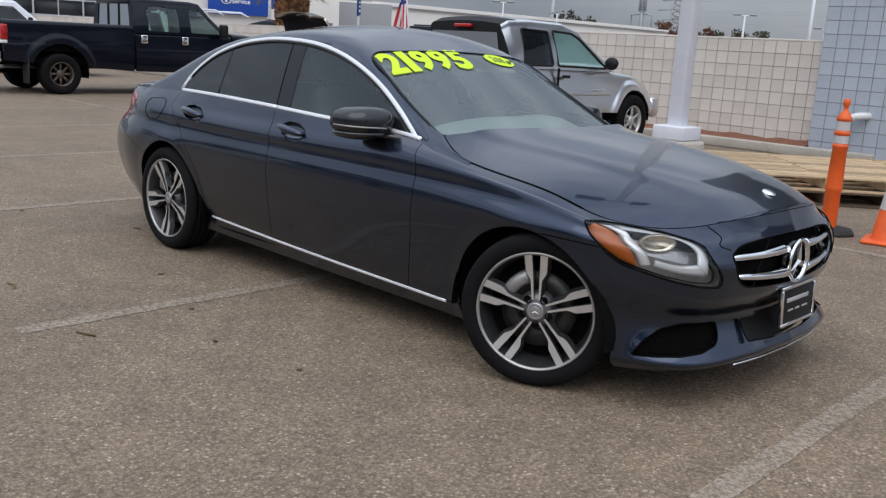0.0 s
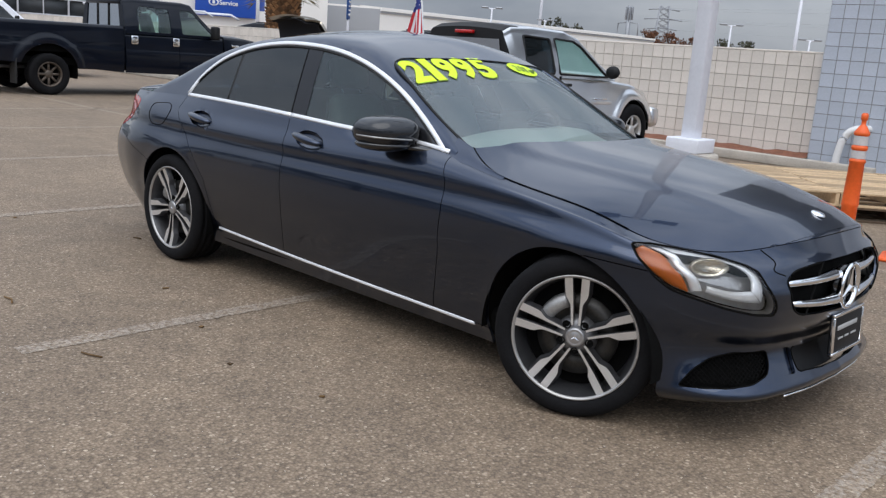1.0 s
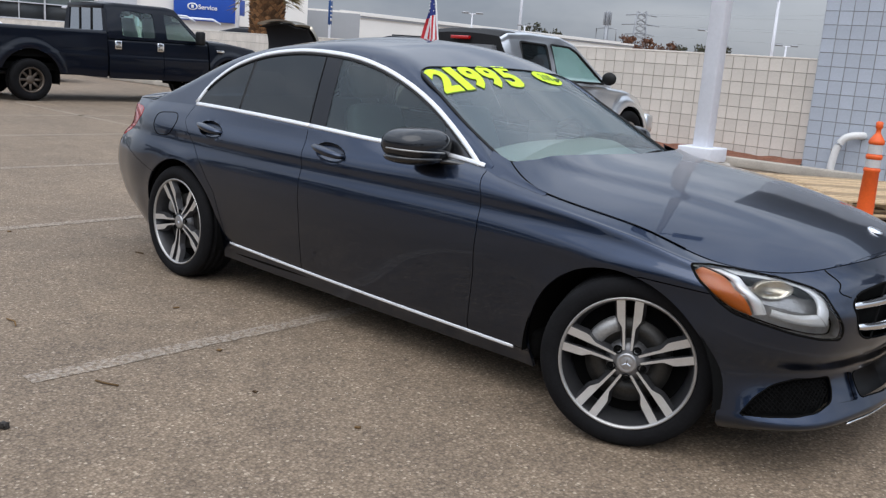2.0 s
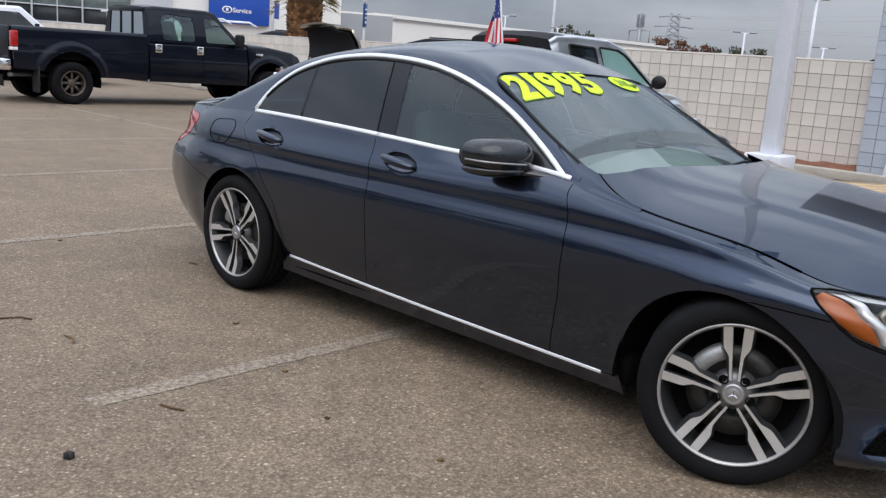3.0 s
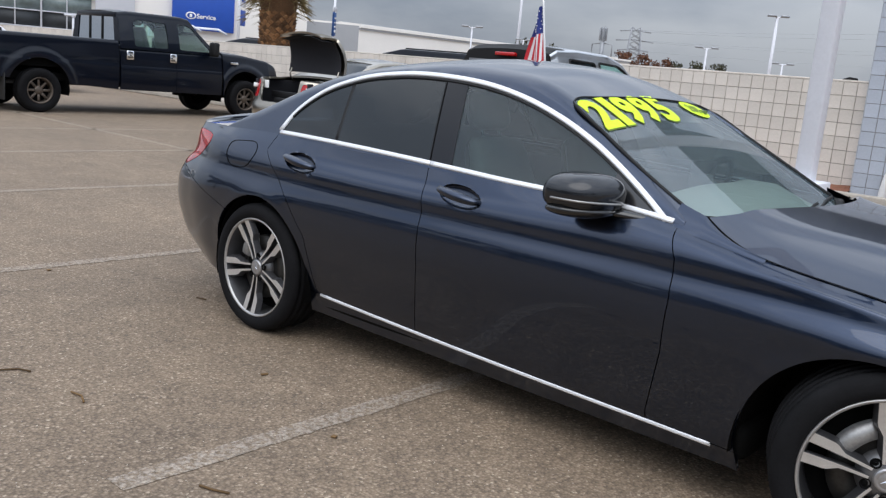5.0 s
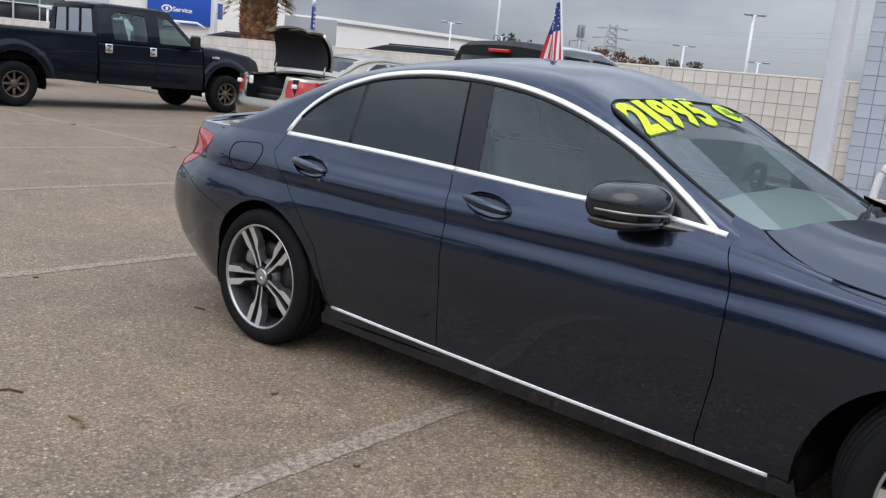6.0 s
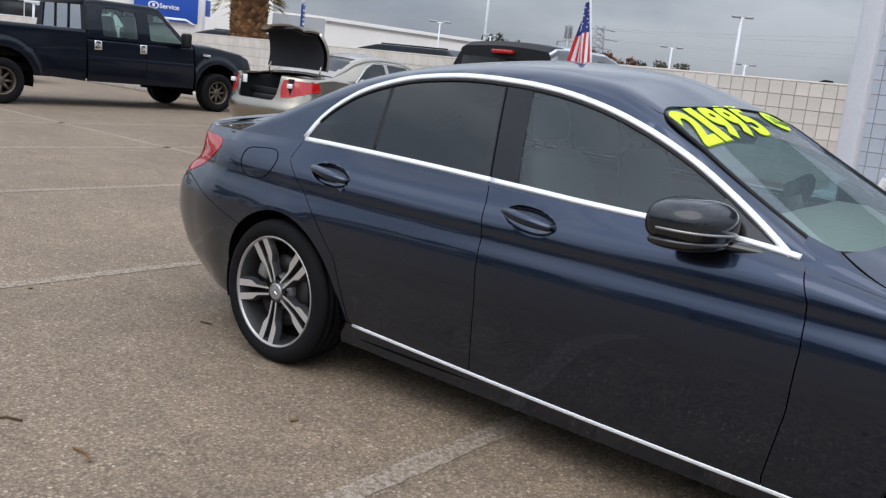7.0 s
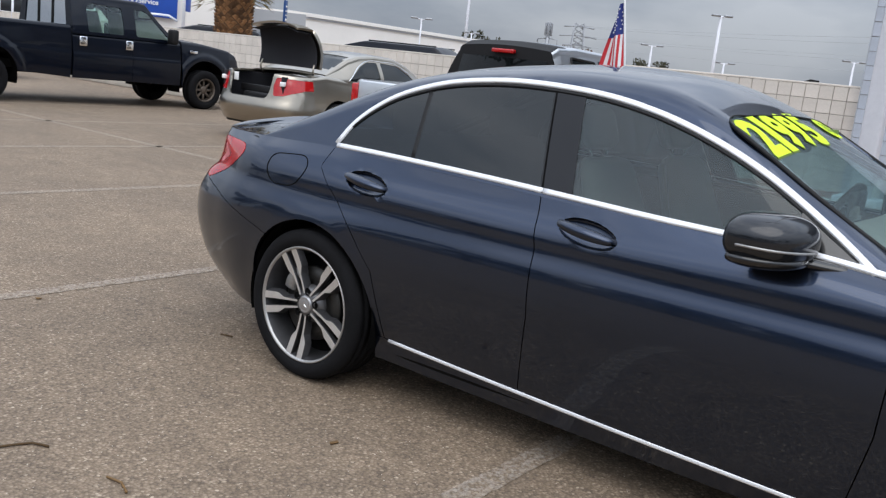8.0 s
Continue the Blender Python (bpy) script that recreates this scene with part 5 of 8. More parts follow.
bm = bmesh.new()
block(bm, (-2.2, -0.52, 0.19), (2.0, 0.52, 0.30), 0.03)
block(bm, (-1.04, -0.80, 0.18), (1.04, 0.80, 0.30), 0.03)
part("underbody", bm, shadow_black, sedan)


# mirrors
mirror_paint = surface("charcoal_mirror_paint", (0.013, 0.015, 0.019), 0.15, 0.3, coat=0.4, grain=(200, 0.1))


def build_mirror(s):
    base = made["front_door", s]
    bm = bmesh.new()
    bmesh.ops.create_uvsphere(bm, u_segments=36, v_segments=20, radius=1)
    for v in bm.verts:
        x, y, z = v.co
        p = 2.6
        k = (abs(x) ** p + abs(y) ** p + abs(z) ** p) ** (-1 / p)
        x, y, z = x * k, y * k, z * k
        if x < 0:
            x = max(x, -0.55)
        out = (y + 1) / 2
        v.co = (0.40 + 0.117 * x - 0.055 * out, s * (0.866 + 0.130 * y), 0.957 + 0.077 * z * (1 - 0.12 * out))
    cap = part("mirror", bm, mirror_paint, sedan, "dark grey door mirror with a light strip")
    bm = bmesh.new()
    pts = []
    for an in np.linspace(-0.35, 1.75, 30):
        c_, d_ = math.cos(an), math.sin(an)
        k = 0.985 * (abs(c_) ** 2.6 + abs(d_) ** 2.6) ** (-1 / 2.6)
        pts.append((0.40 + 0.117 * max(c_ * k, -0.55) - 0.055 * (d_ * k + 1) / 2, s * (0.866 + 0.130 * d_ * k), 0.936 + 0.006 * d_))
    tube(bm, pts, 0.0042, 8)
    part("turn_signal", bm, lamp_housing, cap, "pale turn-signal strip")
    bm = bmesh.new()
    bmesh.ops.create_uvsphere(bm, u_segments=28, v_segments=12, radius=1)
    for v in bm.verts:
        x, y, z = v.co
        v.co = (0.393 + 0.113 * max(x, -0.5) - 0.05 * (y + 1) / 2, s * (0.866 + 0.127 * y), 0.903 + 0.032 * z)
    part("mirror_foot", bm, dark_paint, cap)
    bm = bmesh.new()
    tube(bm, [(0.42, s * 0.82, 0.905), (0.48, s * 0.788, 0.897), (0.55, s * 0.765, 0.893), (0.60, s * 0.755, 0.893)], [0.030, 0.030, 0.028, 0.016], 12, flat=0.6)
    part("mirror_arm", bm, dark_paint, cap)
    bm = bmesh.new()
    v = [bm.verts.new(p) for p in ((0.333, s * 0.765, 0.915), (0.333, s * 0.945, 0.925), (0.333, s * 0.945, 0.995), (0.333, s * 0.77, 1.0))]
    bm.faces.new(v)
    part("mirror_glass", bm, chrome, cap)
    # black sail in the window's corner
    bm = bmesh.new()
    tri = [(0.40, 0.915), (0.66, 0.885), (0.50, 0.975), (0.41, 1.03)]
    bm.faces.new([bm.verts.new(sided(on_cabin(x, z, 0.002), s)) for x, z in tri])
    part("mirror_sail", bm, dark_paint, base)


for s in (-1, 1):
    build_mirror(s)

# ---- things standing in the lot ----
# lot light on the line between the stalls
column = thing("light_pole", -0.275, 3.135, 0, 0, "white square steel light pole on a concrete pier", "street lamp")
bm = bmesh.new()
block(bm, (-0.063, -0.063, 0.75), (0.063, 0.063, 8.25), 0.012)
part("shaft", bm, white_steel, column)
bm = bmesh.new()
block(bm, (-0.145, -0.145, 0.67), (0.145, 0.145, 0.782), 0.010)
part("collar", bm, white_steel, column)
bm = bmesh.new()
lathe(bm, [(0.235, 0.0), (0.235, 0.645), (0.225, 0.665), (0.001, 0.67)], 40)
part("plinth", bm, concrete, column, "pale concrete plinth")
for side in (-1, 1):
    bm = bmesh.new()
    block(bm, (0.05 * side if side > 0 else -0.36, -0.03, 8.10), (0.36 if side > 0 else -0.05, 0.03, 8.18), 0.006)
    ob = part("arm", bm, band_metal, column)
    ob.matrix_basis = pose(0, 0, 0, 0, 0, 24)
    bm = bmesh.new()
    block(bm, (min(side * 0.34, side * 0.92), -0.21, 8.05), (max(side * 0.34, side * 0.92), 0.21, 8.24), 0.03)
    ob = part("lamp_head", bm, band_metal, column, "dark flat lamp head")
    ob.matrix_basis = pose(0, 0, 0, 0, 0, 24)

# channelising post
post = thing("delineator_post", 0.822, 3.81, 0, 0, "faded orange traffic post with two white bands on a black base", "traffic post")
bm = bmesh.new()
lathe(bm, [(0.001, 0.06), (0.10, 0.055), (0.19, 0.045), (0.215, 0.02), (0.215, 0.0)][::-1], 8)
part("base", bm, black_rubber, post, smooth=False)
bm = bmesh.new()
lathe(bm, [(0.062, 0.05), (0.060, 0.35), (0.066, 0.36), (0.064, 0.38), (0.056, 0.70), (0.062, 0.705), (0.062, 0.725), (0.054, 0.73), (0.054, 0.80), (0.061, 0.805), (0.061, 0.83), (0.053, 0.835), (0.052, 0.915), (0.060, 0.92), (0.058, 0.94), (0.03, 0.985), (0.018, 1.0), (0.018, 1.03), (0.026, 1.04), (0.027, 1.08), (0.016, 1.09), (0.001, 1.09)], 28)
part("shaft", bm, orange_plastic, post)
for z0, z1, r_ in ((0.735, 0.798, 0.0555), (0.84, 0.912, 0.054)):
    bm = bmesh.new()
    lathe(bm, [(r_, z0), (r_ - 0.001, z1)], 28)
    part("reflective_band", bm, reflective, post, "grey-white reflective band")

cone = thing("traffic_cone", 1.30, 3.80, 0, 12, "orange traffic cone with a white band", "traffic cone")
bm = bmesh.new()
block(bm, (-0.18, -0.18, 0.0), (0.18, 0.18, 0.03), 0.012)
part("foot", bm, orange_plastic, cone)
bm = bmesh.new()
lathe(bm, [(0.135, 0.03), (0.125, 0.05), (0.03, 0.70), (0.024, 0.71), (0.001, 0.71)], 28)
part("body", bm, orange_plastic, cone)
bm = bmesh.new()
lathe(bm, [(0.0955, 0.27), (0.0655, 0.47)], 28)
part("reflective_band", bm, reflective, cone, "white reflective band")


def build_pallet(m, label):
    p = thing("pallet", label=label, category="pallet", group="stacked pallets")
    rng = random.Random(3)
    for z, count in ((0.122, 8), (0.0, 4)):
        bm = bmesh.new()
        wide = 0.085
        block(bm, (-0.61, -wide / 2, 0), (0.61, wide / 2, 0.02), 0.003, 1)
        first = None
        for k in range(count):
            y = -0.505 + wide / 2 + k * (1.01 - wide) / (count - 1)
            if first is None:
                first = part("deck_board", bm, m, p, smooth=False)
                ob = first
            else:
                ob = new("deck_board", first.data)
                ob.parent = p
            ob.matrix_basis = pose(rng.uniform(-0.008, 0.008), y, z, 0, 0, rng.uniform(-0.6, 0.6))
    for x in (-0.585, 0, 0.585):
        bm = bmesh.new()
        block(bm, (x - 0.02, -0.505, 0.02), (x + 0.02, 0.505, 0.122), 0.004, 1)
        part("stringer", bm, m, p, smooth=False)
    return p


wood_pallet = build_pallet(pallet_wood, "weathered light wooden pallet lying on darker pallets")
dark_pallet = build_pallet(pallet_dark, "old dark wooden pallet under lighter ones on the asphalt")
U, W = Vector((math.cos(radians(44)), math.sin(radians(44)), 0)), Vector((-math.sin(radians(44)), math.cos(radians(44)), 0))
start = Vector((0.53, 5.49, 0)) + W * 0.52
first = True
for i in range(-1, 3):
    for j in range(2):
        for lev, src in ((0, dark_pallet), (1, wood_pallet)):
            c = start + U * (i * 1.235 + 0.25 + 0.06 * j) + W * j * 1.05
            m = Matrix.Translation((c.x, c.y, lev * 0.1425)) @ pose(0, 0, 0, 0, 0, 44 + (1.2 if (i + j) % 2 else -0.8))
            if i == -1 and j == 0:
                src.matrix_basis = m
            else:
                copy_thing(src, m)

# white drain pipe out of the lilac wall
bm = bmesh.new()
path = [(-1.62, 10.25, 0.0), (-1.60, 10.25, 0.25), (-1.55, 10.25, 0.48), (-1.47, 10.25, 0.60), (-1.38, 10.27, 0.645), (-1.30, 10.33, 0.655), (-1.26, 10.45, 0.655)]
tube(bm, spline2(path, 30), 0.055, 16)
tagged(part("drain_pipe", bm, pvc), "white plastic pipe bending into the lilac wall", "pipe")


# clip-on flag on the far rear window
flag = thing("window_flag", -0.86, 0.565, 1.33, 0, "small striped flag on a white clip-on window stick", "flag")
bm = bmesh.new()
tube(bm, [(0.0, 0.02, -0.02), (0, 0, 0.06), (-0.055, 0, 0.40), (-0.06, 0, 0.43)], 0.0055, 8)
part("stick", bm, white_gloss, flag)


def flag_point(u, v):
    """u across from the stick, v down: limp cloth hanging in folds."""
    wide = 0.13 * (0.18 + 0.82 * v**0.8)
    x = -0.055 + 0.055 * v * 0.85 - u * wide
    z = 0.40 - 0.325 * v - 0.03 * u
    y = 0.018 * math.sin(u * 8 + v * 3) * (0.3 + u)
    return Vector((x, y, z))


def cloth(name, u0, u1, v0, v1, m):
    bm = bmesh.new()
    n, k = 10, 8
    g = [[bm.verts.new(flag_point(u0 + (u1 - u0) * i / n, v0 + (v1 - v0) * j / k)) for j in range(k + 1)] for i in range(n + 1)]
    for i in range(n):
        for j in range(k):
            bm.faces.new((g[i][j], g[i + 1][j], g[i + 1][j + 1], g[i][j + 1]))
    part(name, bm, m, flag)


cloth("canton", 0, 1, 0.0, 0.46, flag_blue)
for k in range(9):
    u0 = k / 9
    bm = bmesh.new()
    g = []
    for i in range(3):
        row = []
        for j in range(13):
            v = 0.46 + 0.54 * j / 12
            u = u0 + i / 18
            row.append(bm.verts.new(flag_point(min(1, max(0, u)), v) + Vector((0, -0.001, 0))))
        g.append(row)
    for i in range(2):
        for j in range(12):
            bm.faces.new((g[i][j], g[i + 1][j], g[i + 1][j + 1], g[i][j + 1]))
    part("stripe", bm, flag_red if k % 2 == 0 else flag_white, flag)
rng = random.Random(5)
for j in range(6):
    for i in range(3):
        p = flag_point((i + 0.5 + 0.25 * (j % 2)) / 3.3, 0.08 + 0.06 * j)
        bm = bmesh.new()
        lathe(bm, [(0.0005, -0.003), (0.004, -0.0025)], 6, "y")
        ob = part("star", bm, flag_white, flag)
        ob.location = p + Vector((0, -0.003, 0))

# ---- other vehicles, each heading along its own +x ----
def simple_wheel(name, r, rim_r, wide, m_rim, spokes, parent, x, y, deep=0.03):
    w = new(name)
    w.parent = parent
    s = 1 if y > 0 else -1
    w.matrix_basis = Matrix.Translation((x, y, r)) @ pose(0, 0, 0, 0, 0, 0 if s > 0 else 180)
    bm = bmesh.new()
    hw = wide / 2
    prof = [(rim_r, hw * 0.8), (rim_r + 0.02, hw), (r - 0.05, hw), (r - 0.012, hw * 0.86), (r, hw * 0.7)]
    prof += [(r, 0.03), (r - 0.012, 0.025), (r - 0.012, -0.025), (r, -0.03)]
    prof += [(r, -hw * 0.7), (r - 0.012, -hw * 0.86), (r - 0.05, -hw), (rim_r, -hw * 0.8)]
    lathe(bm, prof, 56, "y")
    part("tyre", bm, rubber, w)
    bm = bmesh.new()
    lathe(bm, [(rim_r + 0.004, hw * 0.82), (rim_r + 0.006, hw * 0.9), (rim_r - 0.012, hw * 0.92), (rim_r - 0.025, hw * 0.7), (rim_r - 0.03, -hw * 0.5)], 48, "y")
    part("rim", bm, m_rim, w)
    bm = bmesh.new()
    lathe(bm, [(0.001, hw * 0.45), (rim_r, hw * 0.40 - 0.06)], 32, "y")
    part("brake_drum", bm, shadow_black, w)
    for k in range(spokes):
        bm = bmesh.new()
        a_ = k * math.tau / spokes
        vs = block(bm, (-rim_r * 0.10, hw * 0.9 - deep - 0.03, rim_r * 0.25), (rim_r * 0.10, hw * 0.9 - deep, rim_r - 0.01), 0.008, 1)
        bmesh.ops.rotate(bm, verts=bm.verts, matrix=Matrix.Rotation(a_, 3, "Y"))
        part("spoke", bm, m_rim, w)
    bm = bmesh.new()
    lathe(bm, [(0.001, hw * 0.9 - deep + 0.012), (rim_r * 0.22, hw * 0.9 - deep + 0.008), (rim_r * 0.34, hw * 0.9 - deep), (rim_r * 0.36, hw * 0.3)], 24, "y")
    part("hub", bm, m_rim, w)
    return w


def hull(xs, low, top, half, top_half, crown=0.03, bulge=0.03, rows_n=26, cap=14):
    """Half grid of a vehicle body: at each x from the bottom edge up the side, round the shoulder and over to the middle."""
    out = []
    for x in xs:
        lo, hi, w0, w1 = (float(np.interp(x, [p[0] for p in f], [p[1] for p in f])) for f in (low, top, half, top_half))
        r = min(0.07, (hi - lo) * 0.3)
        sec = []
        for u in np.linspace(0, 1, rows_n):
            z = lo + (hi - r - lo) * u
            sec.append((x, w0 + (w1 - w0) * u**1.5 - bulge * (2 * u - 1) ** 2 * 0.7, z))
        yb = sec[-1][1]
        for k in range(1, 6):
            an = k / 5 * math.pi / 2
            sec.append((x, yb - r * (1 - math.cos(an)), hi - r + r * math.sin(an)))
        for u in np.linspace(0, 1, cap)[1:]:
            sec.append((x, (yb - r) * (1 - u), hi + crown * (1 - (1 - u) ** 2)))
        out.append(sec)
    return np.array(out)


def cut_xz(g, live, poly, rows_max=None):
    q = g[..., [0, 2]].copy()
    ok = live.copy()
    if rows_max:
        ok[:, rows_max:] = False
    c = cut(q, ok, poly)
    g[..., 0], g[..., 2] = q[..., 0], q[..., 1]
    return c


def arch_poly(cx, cz, r):
    return [(cx + r * math.cos(a_), cz + r * math.sin(a_)) for a_ in np.linspace(0, math.pi, 30)] + [(cx - r, 0), (cx + r, 0)]


def both(name, g, cells, m, parent, label="", fold=0.02):
    return panel(name, [(sided(g, s), cells, s < 0) for s in (1, -1)], m, parent, label, fold=fold, gap=0.0)


def end_cap(name, g, i, m, parent, flip):
    """Closes the hull's end at column i."""
    bm = bmesh.new()
    loop = [tuple(p) for p in g[i]] + [(p[0], -p[1], p[2]) for p in g[i][::-1][1:]]
    f = bm.faces.new([bm.verts.new(p) for p in loop])
    bm.normal_update()
    if (f.normal.x > 0) != flip:
        bmesh.ops.reverse_faces(bm, faces=[f])
    return part(name, bm, m, parent, smooth=False)


def slab(name, pts, m, parent, thick=(0, 0, 0), label=""):
    """A flat piece from its corner points, thickened along a vector."""
    bm = bmesh.new()
    a_ = [bm.verts.new(p) for p in pts]
    if Vector(thick).length > 0:
        b_ = [bm.verts.new(Vector(p) + Vector(thick)) for p in pts]
        bm.faces.new(a_[::-1])
        bm.faces.new(b_)
        for k in range(len(a_)):
            bm.faces.new((a_[k], a_[(k + 1) % len(a_)], b_[(k + 1) % len(a_)], b_[k]))
        bmesh.ops.recalc_face_normals(bm, faces=bm.faces)
    else:
        bm.faces.new(a_)
    return part(name, bm, m, parent, label, smooth=False)


def boxpart(name, mn, mx, m, parent, bevel=0.01, label="", taper=None):
    bm = bmesh.new()
    block(bm, mn, mx, bevel, 2, taper)
    return part(name, bm, m, parent, label)


def seat(x, y, z, m, parent, wide=0.5, high=0.62):
    s = new("seat")
    s.parent = parent
    boxpart("cushion", (x - 0.25, y - wide / 2, z), (x + 0.27, y + wide / 2, z + 0.16), m, s, 0.05)
    bm = bmesh.new()
    vs = block(bm, (-0.07, -wide / 2, 0), (0.07, wide / 2, high), 0.05, 3, (0.015, 0.05))
    ob = part("backrest", bm, m, s)
    ob.matrix_basis = pose(x - 0.24, y, z + 0.1, 0, -14, 0)
    bm = bmesh.new()
    block(bm, (-0.045, -0.12, high + 0.03), (0.045, 0.12, high + 0.20), 0.04, 3)
    ob = part("headrest", bm, m, s)
    ob.matrix_basis = pose(x - 0.24, y, z + 0.1, 0, -14, 0)
    return s


# black crew-cab pickup: rear axle at x = 0
pickup = thing("black_pickup", -14.82, 3.68, 0, 90, "faded black crew-cab pickup truck with bronze wheels", "pickup truck")
AX = 4.37
xs = np.linspace(-1.04, 1.49, 90)
bed = hull(xs, [(-1.04, 0.62), (1.49, 0.47)], [(-1.22, 1.355), (1.49, 1.375)], [(-1.22, 0.97), (1.49, 0.985)], [(-1.22, 0.97), (1.49, 0.975)], crown=0.0, bulge=0.03)
live_b = np.ones((len(xs) - 1, bed.shape[1] - 1), bool)
aw = cut_xz(bed, live_b, arch_poly(0, 0.40, 0.555), 26)
live_b &= ~aw
live_b[:, 26 + 4:] = False
d = np.hypot(bed[..., 0], bed[..., 2] - 0.42)
bed[..., 1] += 0.035 * np.exp(-(((d - 0.60) / 0.09) ** 4)) * (bed[..., 2] < 1.15)
bed[..., 1] += 0.012 * (bed[..., 2] < 0.93)
for s in (-1, 1):
    panel("bed_side", [(sided(bed, s), live_b, s < 0)], black_truck, pickup, gap=0.0, fold=0.03)
boxpart("bed_floor", (-1.02, -0.9, 0.80), (1.48, 0.9, 0.84), shadow_black, pickup)
boxpart("bed_front", (1.42, -0.92, 0.80), (1.48, 0.92, 1.36), black_truck, pickup)
gate = boxpart("tailgate", (-1.07, -0.83, 0.78), (-1.01, 0.83, 1.35), black_truck, pickup, 0.02)
for s in (-1, 1):
    boxpart("inner_bed_wall", (-1.02, min(s * 0.80, s * 0.90), 0.82), (1.45, max(s * 0.80, s * 0.90), 1.345), shadow_black, pickup, 0.01)
    boxpart("tail_lamp", (-1.065, min(s * 0.84, s * 0.985), 0.99), (-0.95, max(s * 0.84, s * 0.985), 1.27), red_lens, pickup, 0.02, "red tail lamp with a white lower lens")
    boxpart("reverse_lamp", (-1.067, min(s * 0.84, s * 0.98), 0.93), (-0.96, max(s * 0.84, s * 0.98), 0.985), white_gloss, pickup, 0.01)
boxpart("rear_bumper", (-1.24, -0.95, 0.58), (-1.06, 0.95, 0.78), chrome, pickup, 0.03, "dented chrome rear bumper")
boxpart("bumper_step", (-1.25, -0.35, 0.72), (-1.07, 0.35, 0.785), black_plastic, pickup, 0.01)
boxpart("plate_bar", (-1.075, -0.16, 0.95), (-1.065, 0.16, 1.08), white_gloss, pickup, 0.003)
# cab
xs = np.linspace(1.53, 3.78, 90)
cab_low = hull(xs, [(1.53, 0.465), (3.78, 0.44)], [(1.53, 1.24), (3.78, 1.26)], [(1.53, 0.985), (3.78, 0.985)], [(1.53, 0.965), (3.78, 0.95)], crown=0.0)
cells = np.ones((len(xs) - 1, cab_low.shape[1] - 1), bool)
cells[:, 26 + 3:] = False
cab_low[..., 1] += 0.012 * (cab_low[..., 2] < 0.915)
seam_i = int(np.argmin(np.abs(xs - 2.72)))
for nm, a_, b_ in (("rear_door", 0, seam_i), ("front_door", seam_i, len(xs) - 1)):
    m_ = cells.copy()
    m_[:a_] = False
    m_[b_:] = False
    for s in (-1, 1):
        door = panel(nm, [(sided(cab_low, s), m_, s < 0)], black_truck, pickup, gap=0.004, fold=0.02)
        hx = 1.64 if nm == "rear_door" else 2.56
        bm = bmesh.new()
        block(bm, (hx, min(s * 0.965, s * 1.0), 1.03), (hx + 0.15, max(s * 0.965, s * 1.0), 1.20), 0.015)
        part("door_handle", bm, chrome, door, "chrome handle in a chrome bezel")
xs = np.linspace(1.53, 3.72, 110)
cab_top = hull(xs, [(1.53, 1.235), (3.72, 1.24)], [(1.53, 1.89), (1.75, 1.925), (2.9, 1.93), (3.08, 1.90), (3.30, 1.66), (3.72, 1.27)], [(1.53, 0.955), (3.72, 0.94)], [(1.53, 0.76), (3.0, 0.76), (3.72, 0.92)], crown=0.02, bulge=0.0, rows_n=30)
live_c = np.ones((len(xs) - 1, cab_top.shape[1] - 1), bool)
panes = []
for poly in ([(1.83, 1.29), (2.55, 1.29), (2.55, 1.775), (1.92, 1.79), (1.83, 1.70)], [(2.80, 1.29), (3.56, 1.29), (3.50, 1.35), (3.14, 1.72), (3.02, 1.775), (2.80, 1.78)]):
    c = cut_xz(cab_top, live_c, rounded(poly, 0.05), 30)
    live_c &= ~c
    panes.append(c)
flat_top = cab_top[..., :2].copy()
ok = live_c.copy()
ok[:, :33] = False
ok &= cab_top[:-1, :-1, 0] > 3.0
wind = cut(flat_top, ok, [(3.14, 0.70), (3.62, 0.80), (3.8, 0.80), (3.8, -0.1), (3.10, -0.1)])
live_c &= ~wind
both("cab_roof", cab_top, live_c, black_truck, pickup, fold=0.03)
for c in panes:
    for s in (-1, 1):
        g_ = cab_top.copy()
        g_[..., 1] -= 0.012
        panel("side_window", [(sided(g_, s), c, s < 0)], truck_glass, pickup, fold=0).visible_shadow = False
both("windscreen", cab_top - np.array([0, 0, 0.01]), wind, truck_glass, pickup, fold=0).visible_shadow = False
rear_z = (1.30, 1.80)
for nm, mn, mx in (("cab_back", (1.52, -0.93, 0.6), (1.56, 0.93, rear_z[0])), ("cab_back_top", (1.52, -0.75, rear_z[1]), (1.56, 0.75, 1.89))):
    boxpart(nm, mn, mx, black_truck, pickup, 0.01)
for s in (-1, 1):
    slab("cab_corner", [(1.53, s * 0.73, rear_z[0]), (1.53, s * 0.95, rear_z[0]), (1.53, s * 0.80, rear_z[1]), (1.53, s * 0.66, rear_z[1])], black_truck, pickup, (0.03, 0, 0))
    boxpart("rear_window_bar", (1.522, s * 0.24 - 0.012, rear_z[0]), (1.545, s * 0.24 + 0.012, rear_z[1]), black_plastic, pickup, 0.003)
slab("rear_window", [(1.545, -0.74, rear_z[0]), (1.545, 0.74, rear_z[0]), (1.545, 0.67, rear_z[1]), (1.545, -0.67, rear_z[1])], truck_rear_glass, pickup).visible_shadow = False
